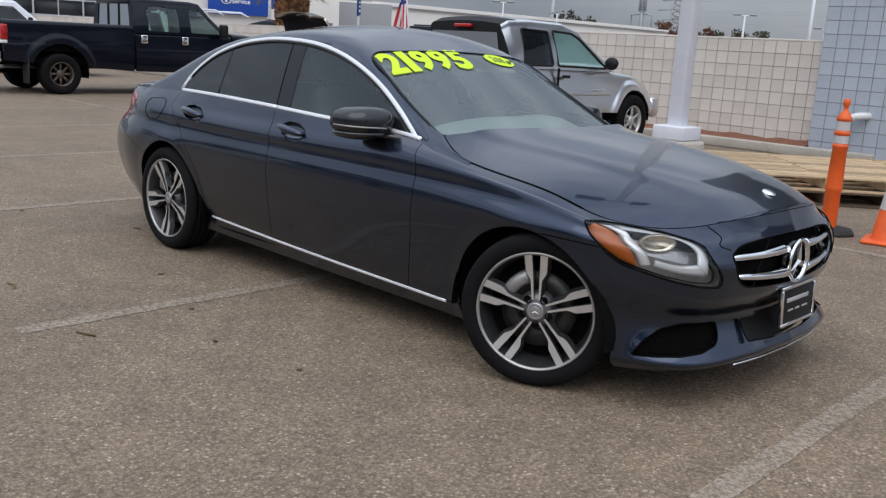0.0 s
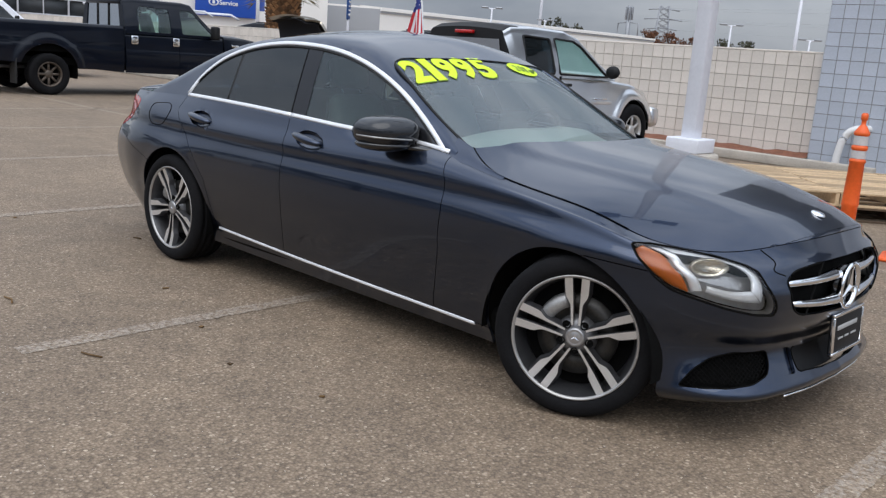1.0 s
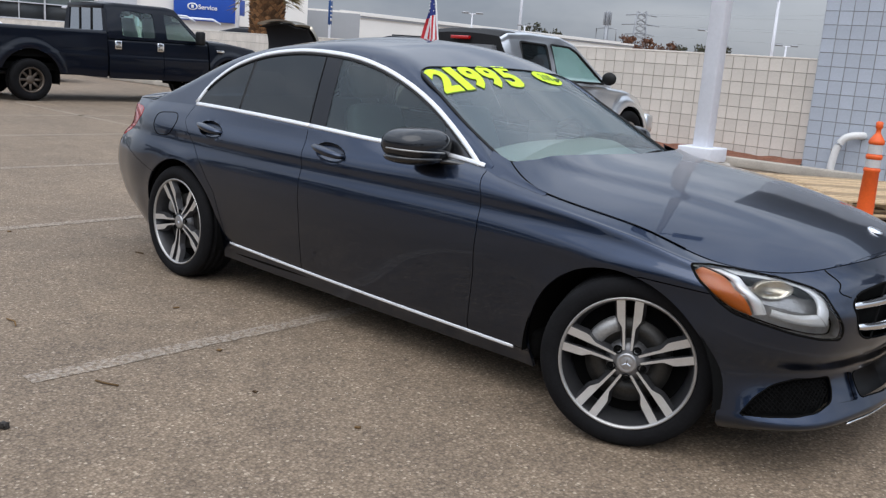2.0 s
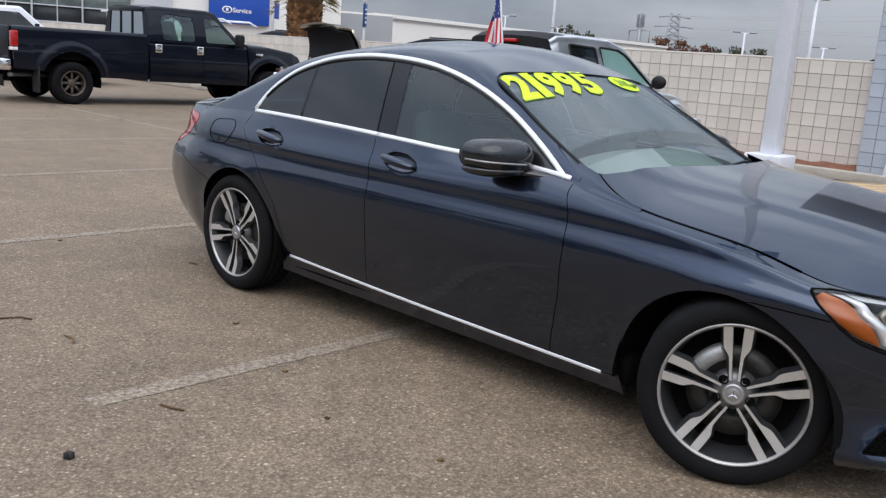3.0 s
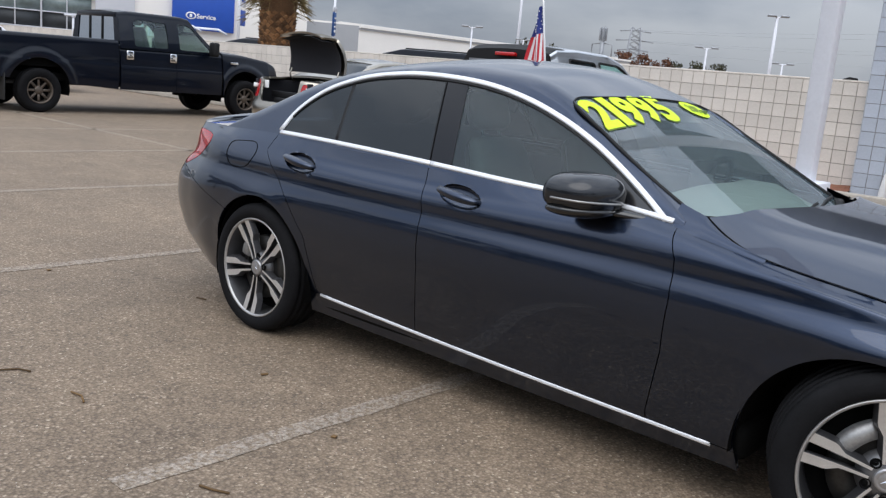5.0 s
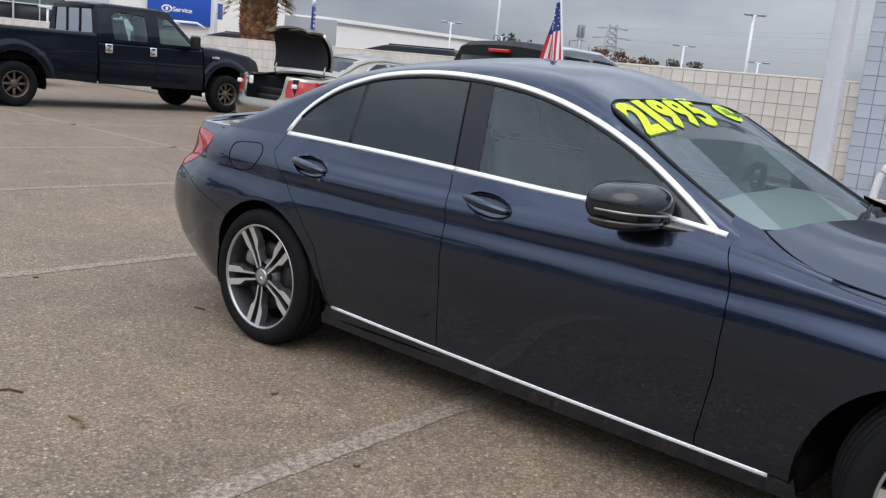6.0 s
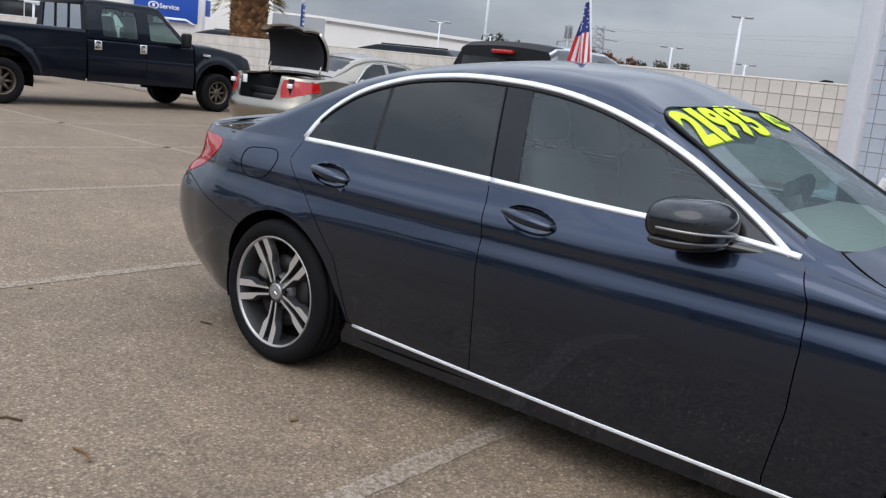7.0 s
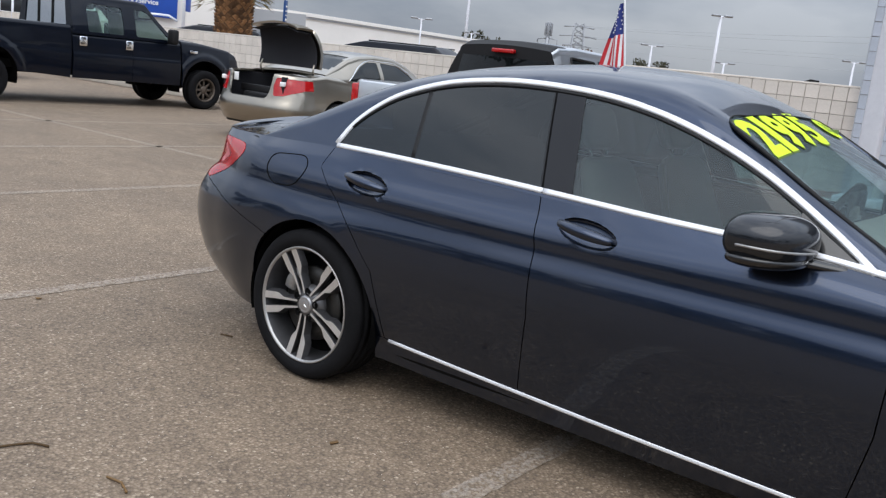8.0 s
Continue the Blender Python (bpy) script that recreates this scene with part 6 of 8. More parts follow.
# front clip
xs = np.linspace(3.82, 5.28, 80)
nose = hull(xs, [(3.82, 0.44), (5.28, 0.60)], [(3.82, 1.30), (4.4, 1.275), (5.0, 1.20), (5.22, 1.12), (5.28, 1.04)], [(3.82, 0.985), (5.0, 0.98), (5.28, 0.90)], [(3.82, 0.93), (5.0, 0.90), (5.28, 0.84)], crown=0.05)
live_n = np.ones((len(xs) - 1, nose.shape[1] - 1), bool)
live_n &= ~cut_xz(nose, live_n, arch_poly(AX, 0.42, 0.54), 26)
d = np.hypot(nose[..., 0] - AX, nose[..., 2] - 0.42)
nose[..., 1] += 0.035 * np.exp(-(((d - 0.59) / 0.08) ** 4)) * (nose[..., 2] < 1.12)
both("front_clip", nose, live_n, black_truck, pickup, fold=0.03)
end_cap("grille", nose, -1, chrome, pickup, False)
boxpart("front_bumper", (5.22, -0.98, 0.50), (5.45, 0.98, 0.78), chrome, pickup, 0.04)
for s in (-1, 1):
    boxpart("fender_badge", (3.98, min(s * 0.955, s * 0.985), 1.09), (4.16, max(s * 0.955, s * 0.985), 1.135), chrome, pickup, 0.004)
    boxpart("mirror", (3.42, min(s * 0.99, s * 1.20), 1.22), (3.56, max(s * 0.99, s * 1.20), 1.50), black_plastic, pickup, 0.04)
    bm = bmesh.new()
    tube(bm, [(3.50, s * 0.93, 1.26), (3.50, s * 1.02, 1.30)], 0.025, 8)
    part("mirror_arm", bm, black_plastic, pickup)
    for x in (0, AX):
        simple_wheel("wheel", 0.385, 0.228, 0.29, bronze_rim, 8, pickup, x, s * 0.885, deep=0.06)
        bm = bmesh.new()
        lathe(bm, [(0.568, -s * 0.34), (0.568, s * 0.055)], 36, "y", start=-0.2, sweep=math.pi + 0.4)
        lathe(bm, [(0.01, -s * 0.34), (0.568, -s * 0.34)], 36, "y", start=-0.2, sweep=math.pi + 0.4)
        ob = part("wheel_liner", bm, shadow_black, pickup)
        ob.location = (x, s * 0.88, 0.42)
    boxpart("mud_flap", (-0.62, s * 0.86 - 0.15, 0.20), (-0.60, s * 0.86 + 0.15, 0.66), black_rubber, pickup, 0.005)
    boxpart("running_frame", (-1.2, s * 0.42 - 0.05, 0.48), (5.0, s * 0.42 + 0.05, 0.64), shadow_black, pickup, 0.01)
boxpart("underbody", (-1.1, -0.80, 0.56), (5.1, 0.80, 0.70), shadow_black, pickup, 0.01)
for x in (0, AX):
    bm = bmesh.new()
    tube(bm, [(x, -0.8, 0.42), (x, 0.8, 0.42)], 0.06, 12)
    part("axle", bm, shadow_black, pickup)
bm = bmesh.new()
tube(bm, [(-0.2, -0.55, 0.50), (-0.9, -0.62, 0.50), (-1.05, -0.80, 0.50)], 0.04, 10)
part("exhaust", bm, galv, pickup)
for x in (2.15, 3.05):
    for y in (-0.42, 0.42):
        seat(x, y, 0.98, seat_cloth, pickup)
boxpart("dashboard", (3.40, -0.85, 1.0), (3.75, 0.85, 1.26), seat_cloth, pickup, 0.04)

# champagne sedan with its trunk open: rear bumper at x = -0.95, rear axle at x = 0
champagne_car = thing("champagne_sedan", -9.12, 6.21, 0, 90, "champagne four-door sedan with its trunk standing open", "car")
xs = np.linspace(-0.50, 3.85, 160)
low = hull(xs, [(-0.50, 0.27), (-0.3, 0.24), (3.3, 0.22), (3.85, 0.30)], [(-0.50, 1.00), (-0.2, 1.035), (0.3, 1.00), (1.9, 0.95), (2.3, 0.94), (3.4, 0.81), (3.85, 0.66)],
           [(-0.50, 0.905), (0.3, 0.92), (2.8, 0.92), (3.5, 0.85), (3.85, 0.62)], [(-0.50, 0.835), (0.3, 0.83), (2.8, 0.80), (3.5, 0.72), (3.85, 0.5)], crown=0.03, bulge=0.05)
live_l = np.ones((len(xs) - 1, low.shape[1] - 1), bool)
for x in (0, 2.775):
    live_l &= ~cut_xz(low, live_l, arch_poly(x, 0.33, 0.365), 26)
qt = low[..., :2].copy()
ok = live_l.copy()
ok[:, :31] = False
boot = cut(qt, ok, [(-1.2, 0.56), (-0.16, 0.60), (-0.16, -0.1), (-1.2, -0.1)])
live_l &= ~boot
cab_hole = cut(qt, ok & ~boot, [(0.2, 0.72), (1.85, 0.72), (1.85, -0.1), (0.2, -0.1)])
live_l &= ~cab_hole
both("body", low, live_l, champagne_paint, champagne_car, fold=0.02)
# rear end wrapping round from the quarter panels, with the load opening and the lamps
plan = spline2([(-1.0, 0.0), (-0.997, 0.34), (-0.978, 0.56), (-0.925, 0.74), (-0.83, 0.885), (-0.69, 0.97), (-0.50, 1.0)], 64)
edge_sec = low[0, :35]
tail_end = np.zeros((64, 35, 3))
for i, (px_, py_) in enumerate(plan):
    fade = 1 - (i / 63) ** 5
    for k in range(35):
        _, y0, z0 = edge_sec[k]
        swell = -0.055 * math.exp(-(((z0 - 0.50) / 0.13) ** 2)) + 0.16 * max(0, z0 - 0.68) ** 1.2 + 0.05 * max(0, 0.36 - z0) / 0.1
        tail_end[i, k] = px_ + swell * fade, y0 * py_, z0 - 0.03 * max(0, z0 - 0.9) * fade
yz = tail_end[..., 1:].copy()
tail_live = np.ones((63, 34), bool)
opening = cut(yz, tail_live, rounded([(-0.2, 0.635), (0.38, 0.635), (0.435, 0.72), (0.455, 0.86), (0.47, 1.3), (-0.2, 1.3)], 0.06))
tail_live &= ~opening
lamp_cells = cut(yz, tail_live, rounded([(0.515, 0.955), (0.49, 0.83), (0.515, 0.69), (0.66, 0.70), (0.80, 0.765), (0.885, 0.86), (0.895, 0.935)], 0.03))
tail_live &= ~lamp_cells
tail_end[..., 1:] = yz
tail_end[0, :, 1] = 0
both("rear_end", tail_end, tail_live, champagne_paint, champagne_car, fold=0.03)
out_dir = np.stack([-np.linspace(1, 0.1, 64), np.linspace(0, 1, 64), np.zeros(64)], 1)[:, None, :]
for s in (-1, 1):
    lamp = panel("tail_lamp", [(sided(tail_end + out_dir * 0.008, s), lamp_cells, s < 0)], red_lens, champagne_car, "red and white wraparound tail lamp", gap=0.002, fold=0.02)
    boxpart("reverse_lens", (-0.945, min(s * 0.60, s * 0.685), 0.835), (-0.895, max(s * 0.60, s * 0.685), 0.90), white_gloss, lamp, 0.012)

boxpart("bumper_valance", (-0.90, -0.60, 0.24), (-0.76, 0.60, 0.31), black_plastic, champagne_car, 0.03)
boxpart("loading_sill", (-0.99, -0.44, 0.575), (-0.88, 0.44, 0.638), black_plastic, champagne_car, 0.02)
boxpart("boot_floor", (-0.95, -0.62, 0.52), (0.1, 0.62, 0.56), dark_lining, champagne_car, 0.01)
boxpart("boot_front", (0.05, -0.66, 0.52), (0.12, 0.66, 1.0), dark_lining, champagne_car, 0.01)
boxpart("bulkhead_bar", (-0.72, -0.50, 0.70), (-0.66, 0.50, 0.80), black_plastic, champagne_car, 0.01)
boxpart("spare_tray", (-0.80, -0.35, 0.58), (-0.30, 0.35, 0.70), black_plastic, champagne_car, 0.03)
for s in (-1, 1):
    boxpart("boot_side", (-0.92, min(s * 0.60, s * 0.66), 0.52), (0.1, max(s * 0.60, s * 0.66), 0.97), dark_lining, champagne_car, 0.01)
    bm = bmesh.new()
    tube(bm, spline2([(-0.22, s * 0.58, 0.96), (-0.30, s * 0.58, 1.08), (-0.27, s * 0.57, 1.18)], 14), 0.014, 8)
    part("lid_hinge", bm, champagne_paint, champagne_car)
    for x in (0, 2.775):
        simple_wheel("wheel", 0.325, 0.215, 0.21, satin, 10, champagne_car, x, s * 0.80)
        bm = bmesh.new()
        lathe(bm, [(0.37, -s * 0.22), (0.37, s * 0.08)], 32, "y", sweep=math.pi)
        ob = part("wheel_liner", bm, shadow_black, champagne_car)
        ob.location = (x, s * 0.80, 0.33)
boxpart("underbody", (-0.8, -0.7, 0.22), (3.6, 0.7, 0.36), shadow_black, champagne_car, 0.02)
# lid, hinged ahead of the opening, its dark lining to the rear
lid = new("trunk_lid")
lid.parent = champagne_car
lid.matrix_basis = pose(-0.22, 0, 1.12, 0, 84, 0)
grid_lid = np.array([[(-u * 0.60 + 0.07 * u * (y / 0.66) ** 2, y * (1 - 0.04 * u - 0.10 * u**4), 0.02 + 0.05 * math.sin(math.pi * u) - 0.05 * (y / 0.66) ** 2 - 0.05 * u * u) for y in np.linspace(-0.66, 0.66, 25)] for u in np.linspace(0, 1, 16)])
panel("lid_skin", [(grid_lid, np.ones((15, 24), bool), True)], champagne_paint, lid, fold=0.04)
panel("lid_lining", [(grid_lid * np.array([0.96, 0.95, 1]) - np.array([0.01, 0, 0.042]), np.ones((15, 24), bool), False)], dark_lining, lid, fold=0)
drop = np.array([[(-0.60 - 0.035 * math.sin(math.pi * u * 0.5) + 0.07 * (y / 0.57) ** 2, y * (1 - 0.12 * u), -0.03 - 0.24 * u - 0.05 * (y / 0.57) ** 2) for y in np.linspace(-0.57, 0.57, 25)] for u in np.linspace(0, 1, 8)])
panel("lid_face", [(drop, np.ones((7, 24), bool), True)], champagne_paint, lid, fold=0.03)
panel("lid_face_lining", [(drop + np.array([0.035, 0, 0]), np.ones((7, 24), bool), False)], dark_lining, lid, fold=0)
boxpart("label_tag", (-0.90, 0.36, 0.84), (-0.885, 0.46, 0.96), white_gloss, champagne_car, 0.003)
# greenhouse
xs = np.linspace(-0.15, 2.35, 110)
gh = hull(xs, [(-0.15, 0.99), (0.3, 0.97), (1.9, 0.92), (2.35, 0.90)], [(-0.15, 1.05), (0.10, 1.17), (0.36, 1.30), (0.62, 1.375), (1.0, 1.41), (1.45, 1.395), (1.75, 1.30), (2.35, 0.97)], [(-0.15, 0.74), (0.3, 0.80), (1.9, 0.80), (2.35, 0.76)], [(-0.15, 0.70), (0.3, 0.64), (0.9, 0.60), (1.5, 0.60), (2.35, 0.72)], crown=0.025, bulge=0.0)
live_g = np.ones((len(xs) - 1, gh.shape[1] - 1), bool)
wins = []
for poly in ([(0.27, 0.995), (0.98, 0.985), (1.0, 1.305), (0.78, 1.30), (0.58, 1.22), (0.40, 1.09)], [(1.06, 0.985), (2.00, 0.962), (1.76, 1.15), (1.50, 1.285), (1.08, 1.31)]):
    c = cut_xz(gh, live_g, rounded(poly, 0.03), 27)
    live_g &= ~c
    wins.append(c)
qt = gh[..., :2].copy()
ok = live_g.copy()
ok[:, :29] = False
rear_w = cut(qt, ok, [(0.02, 0.60), (0.48, 0.52), (0.50, -0.1), (-0.02, -0.1)])
front_w = cut(qt, ok & ~rear_w, [(1.58, 0.52), (2.15, 0.62), (2.5, 0.62), (2.5, -0.1), (1.56, -0.1)])
live_g &= ~(rear_w | front_w)
both("roof", gh, live_g, champagne_paint, champagne_car)
for c in wins:
    for s in (-1, 1):
        g_ = gh.copy()
        g_[..., 1] -= 0.008
        panel("side_window", [(sided(g_, s), c, s < 0)], privacy_glass, champagne_car, fold=0)
        bm = bmesh.new()
both("rear_window", gh - np.array([0, 0, 0.008]), rear_w, privacy_glass, champagne_car, fold=0)
both("windscreen", gh - np.array([0, 0, 0.008]), front_w, side_glass, champagne_car, fold=0)
for s in (-1, 1):
    bm = bmesh.new()
    line = [(0.26, 0.99), (0.39, 1.095), (0.57, 1.23), (0.78, 1.312), (1.1, 1.322), (1.5, 1.297), (1.77, 1.16)]
    pts = []
    for x, z in spline2(line, 40):
        i = int(np.argmin(np.abs(gh[:, 0, 0] - x)))
        pts.append((x, s * (float(np.interp(z, gh[i, :27, 2], gh[i, :27, 1])) + 0.002), z))
    tube(bm, pts, 0.008, 6)
    part("window_trim", bm, chrome, champagne_car)

# silver pickup beside the wall: rear axle at x = 0
silver_truck = thing("silver_pickup", -4.72, 4.78, 0, 90, "silver double-cab pickup truck with a dark cap window", "pickup truck")
FX = 3.24
xs = np.linspace(-1.08, 4.05, 180)
tb = hull(xs, [(-1.08, 0.56), (3.9, 0.50), (4.05, 0.55)], [(-1.08, 1.13), (1.0, 1.13), (1.05, 1.12), (2.3, 1.10), (2.6, 1.10), (3.3, 1.05), (3.85, 0.95), (4.05, 0.82)], [(-1.08, 0.88), (3.6, 0.90), (3.9, 0.84), (4.05, 0.72)], [(-1.08, 0.86), (2.4, 0.84), (3.4, 0.80), (4.05, 0.66)], crown=0.03)
lv = np.ones((len(xs) - 1, tb.shape[1] - 1), bool)
for x in (0, FX):
    lv &= ~cut_xz(tb, lv, arch_poly(x, 0.385, 0.45), 26)
    d = np.hypot(tb[..., 0] - x, tb[..., 2] - 0.385)
    tb[..., 1] += 0.05 * np.exp(-(((d - 0.50) / 0.075) ** 4)) * (tb[..., 2] < 1.0)
tb_bed = lv.copy()
tb_bed[:, 30:] &= (xs[:-1, None] > 1.0)
both("body", tb, tb_bed, silver_paint, silver_truck, fold=0.03)
boxpart("tailgate", (-1.10, -0.80, 0.60), (-1.02, 0.80, 1.12), silver_paint, silver_truck, 0.02)
boxpart("rear_bumper", (-1.25, -0.88, 0.48), (-1.06, 0.88, 0.64), chrome, silver_truck, 0.03)
boxpart("bed_floor", (-1.0, -0.75, 0.72), (1.0, 0.75, 0.76), shadow_black, silver_truck)
boxpart("front_bumper", (3.88, -0.82, 0.42), (4.14, 0.82, 0.72), silver_paint, silver_truck, 0.07)
end_cap("grille", tb, -1, chrome, silver_truck, False)
for s in (-1, 1):
    boxpart("tail_lamp", (-1.11, min(s * 0.80, s * 0.885), 0.78), (-1.0, max(s * 0.80, s * 0.885), 1.08), red_lens, silver_truck, 0.015, "tall red tail lamp")
    boxpart("door_handle", (1.45, min(s * 0.875, s * 0.915), 0.99), (1.60, max(s * 0.875, s * 0.915), 1.03), black_plastic, silver_truck, 0.01)
    boxpart("door_moulding", (1.1, min(s * 0.885, s * 0.915), 0.76), (2.6, max(s * 0.885, s * 0.915), 0.81), silver_paint, silver_truck, 0.01)
    boxpart("model_badge", (2.18, min(s * 0.88, s * 0.908), 0.825), (2.48, max(s * 0.88, s * 0.908), 0.85), chrome, silver_truck, 0.003)
    boxpart("door_seam", (1.37, min(s * 0.86, s * 0.897), 0.60), (1.375, max(s * 0.86, s * 0.897), 1.12), shadow_black, silver_truck, 0.0)
    for x in (0, FX):
        simple_wheel("wheel", 0.385, 0.225, 0.26, rim_face, 6, silver_truck, x, s * 0.80, deep=0.02)
        bm = bmesh.new()
        lathe(bm, [(0.455, -s * 0.26), (0.455, s * 0.10)], 32, "y", sweep=math.pi)
        ob = part("wheel_liner", bm, shadow_black, silver_truck)
        ob.location = (x, s * 0.80, 0.385)
    bm = bmesh.new()
    bmesh.ops.create_uvsphere(bm, u_segments=18, v_segments=10, radius=1)
    for v in bm.verts:
        v.co = (2.46 + 0.06 * v.co.x, s * (0.97 + 0.11 * v.co.y), 1.21 + 0.09 * v.co.z)
    part("mirror", bm, black_plastic, silver_truck)
boxpart("underbody", (-1.0, -0.75, 0.45), (3.9, 0.75, 0.60), shadow_black, silver_truck, 0.01)
xs = np.linspace(0.42, 2.78, 120)
tc = hull(xs, [(0.42, 1.10), (2.72, 1.09)], [(0.42, 1.64), (0.56, 1.70), (1.0, 1.725), (1.7, 1.715), (2.0, 1.63), (2.78, 1.13)], [(0.42, 0.84), (2.72, 0.82)], [(0.42, 0.64), (1.6, 0.62), (2.72, 0.78)], crown=0.03, bulge=0.0)
lt = np.ones((len(xs) - 1, tc.shape[1] - 1), bool)
wins = []
silver_truck_polys = [rounded(p_, 0.04) for p_ in ([(0.70, 1.145), (1.31, 1.145), (1.33, 1.585), (0.77, 1.60)], [(1.42, 1.145), (2.60, 1.135), (2.46, 1.23), (2.02, 1.515), (1.86, 1.585), (1.44, 1.60)])]
for poly in silver_truck_polys:
    c = cut_xz(tc, lt, poly, 27)
    lt &= ~c
    wins.append(c)
qt = tc[..., :2].copy()
ok = lt.copy()
ok[:, :29] = False
fw = cut(qt, ok, [(1.98, 0.60), (2.60, 0.72), (3, 0.72), (3, -0.1), (1.95, -0.1)])
lt &= ~fw
rear_edge = lt & (tc[:-1, :-1, 0] < 0.72) & (np.arange(lt.shape[1])[None, :] > 27)
both("cab_roof", tc, lt & ~rear_edge, silver_paint, silver_truck)
both("roof_spoiler", tc, rear_edge, black_plastic, silver_truck, "black spoiler along the rear of the roof")
for poly in silver_truck_polys:
    for s in (-1, 1):
        bm = bmesh.new()
        edge_pts = []
        for x, z in poly:
            i = int(np.argmin(np.abs(tc[:, 0, 0] - x)))
            edge_pts.append((x, s * (float(np.interp(z, tc[i, :27, 2], tc[i, :27, 1])) + 0.002), z))
        tube(bm, edge_pts, 0.016, 6, closed=True)
        part("window_frame", bm, black_plastic, silver_truck, "black window frame")
for k, c in enumerate(wins):
    for s in (-1, 1):
        g_ = tc.copy()
        g_[..., 1] -= 0.010
        panel("side_window", [(sided(g_, s), c, s < 0)], privacy_glass if k == 0 else truck_glass, silver_truck, fold=0).visible_shadow = False
both("windscreen", tc - np.array([0, 0, 0.01]), fw, truck_glass, silver_truck, fold=0).visible_shadow = False
end_cap("cab_back", tc, 0, black_plastic, silver_truck, True)
slab("rear_window", [(0.405, -0.66, 1.16), (0.405, 0.66, 1.16), (0.405, 0.58, 1.53), (0.405, -0.58, 1.53)], privacy_glass, silver_truck)
boxpart("brake_lamp", (0.36, -0.15, 1.58), (0.425, 0.15, 1.625), red_lens, silver_truck, 0.01, "red high brake lamp")
for y in (-0.40, 0.40):
    seat(1.75, y, 0.72, seat_cloth, silver_truck)
    seat(1.12, y, 0.62, dash_plastic, silver_truck)
boxpart("dashboard", (2.2, -0.75, 0.9), (2.55, 0.75, 1.12), dash_plastic, silver_truck, 0.04)

# ---- cabin fittings of the sedan ----
for x, y, wide in ((0.02, -0.37, 0.50), (0.02, 0.37, 0.50)):
    seat_ob = new("front_seat")
    seat_ob.parent = sedan
    seat_ob["label"] = "grey leather front seat"
    boxpart("cushion", (x - 0.27, y - wide / 2, 0.42), (x + 0.27, y + wide / 2, 0.58), grey_leather, seat_ob, 0.06)
    bm = bmesh.new()
    block(bm, (-0.075, -wide / 2, 0), (0.075, wide / 2, 0.60), 0.06, 3, (0.02, 0.07))
    ob = part("backrest", bm, grey_leather, seat_ob)
    ob.matrix_basis = pose(x - 0.25, y, 0.50, 0, -20, 0)
    bm = bmesh.new()
    block(bm, (-0.05, -0.125, 0.63), (0.04, 0.125, 0.80), 0.045, 3)
    ob = part("headrest", bm, grey_leather, seat_ob)
    ob.matrix_basis = pose(x - 0.25, y, 0.50, 0, -20, 0)
    for k in (-1, 1):
        bm = bmesh.new()
        tube(bm, [(-0.01, 0.06 * k, 0.57), (-0.01, 0.06 * k, 0.66)], 0.007, 8)
        ob = part("headrest_rod", bm, chrome, seat_ob)
        ob.matrix_basis = pose(x - 0.25, y, 0.50, 0, -20, 0)
bench = new("rear_bench")
bench.parent = sedan
boxpart("cushion", (-1.05, -0.64, 0.44), (-0.55, 0.64, 0.60), grey_leather, bench, 0.06)
bm = bmesh.new()
block(bm, (-0.09, -0.62, 0), (0.09, 0.62, 0.56), 0.06, 3, (0.02, 0.08))
ob = part("backrest", bm, grey_leather, bench)
ob.matrix_basis = pose(-1.08, 0, 0.52, 0, -24, 0)
for y in (-0.36, 0.36):
    boxpart("headrest", (-1.40, y - 0.13, 1.02), (-1.30, y + 0.13, 1.17), grey_leather, bench, 0.045)
boxpart("parcel_shelf", (-1.95, -0.60, 0.955), (-1.28, 0.60, 0.985), dash_plastic, sedan, 0.01)
boxpart("cabin_floor", (-1.1, -0.74, 0.30), (0.9, 0.74, 0.36), dash_plastic, sedan, 0.01)
boxpart("centre_console", (-0.35, -0.12, 0.36), (0.75, 0.12, 0.66), dash_plastic, sedan, 0.04)
# dashboard, rising to the base of the windshield
prof = [(0.40, 0.66), (0.36, 0.86), (0.39, 0.945), (0.45, 0.972), (0.56, 0.972), (0.68, 0.945), (0.80, 0.890), (0.88, 0.845), (0.90, 0.62)]
bm = bmesh.new()
rows_d = []
for y in np.linspace(-0.70, 0.70, 29):
    hump = 0.028 * math.exp(-(((y - 0.37) / 0.16) ** 2))
    back_ = 0.05 * (1 - (y / 0.7) ** 2)
    rows_d.append([bm.verts.new((x + back_ * (x > 0.7), y, z + hump * (0.4 < x < 0.6) - 0.09 * (y / 0.7) ** 2 * (z > 0.85))) for x, z in prof])
for a_, b_ in zip(rows_d, rows_d[1:]):
    for k in range(len(prof) - 1):
        bm.faces.new((a_[k], a_[k + 1], b_[k + 1], b_[k]))
bmesh.ops.recalc_face_normals(bm, faces=bm.faces)
# pale colour stands in for sky glare over a darker dashboard
part("dashboard", bm, surface("glare_pale_dashboard", (0.36, 0.42, 0.405), 0.6, grain=(150, 0.15), bump=(300, 0.0006)), sedan, "dashboard top in a pale grey that paints in windshield glare")
boxpart("centre_screen", (0.385, -0.115, 0.95), (0.40, 0.115, 1.06), dark_paint, sedan, 0.01)
wheel_ob = new("steering_wheel")
wheel_ob.parent = sedan
wheel_ob.matrix_basis = pose(0.24, 0.37, 0.88, 0, -66, 0)
bm = bmesh.new()
tube(bm, [(0.185 * math.cos(k * math.tau / 40), 0.185 * math.sin(k * math.tau / 40), 0) for k in range(40)], 0.016, 10, closed=True)
part("wheel_rim", bm, black_plastic, wheel_ob)
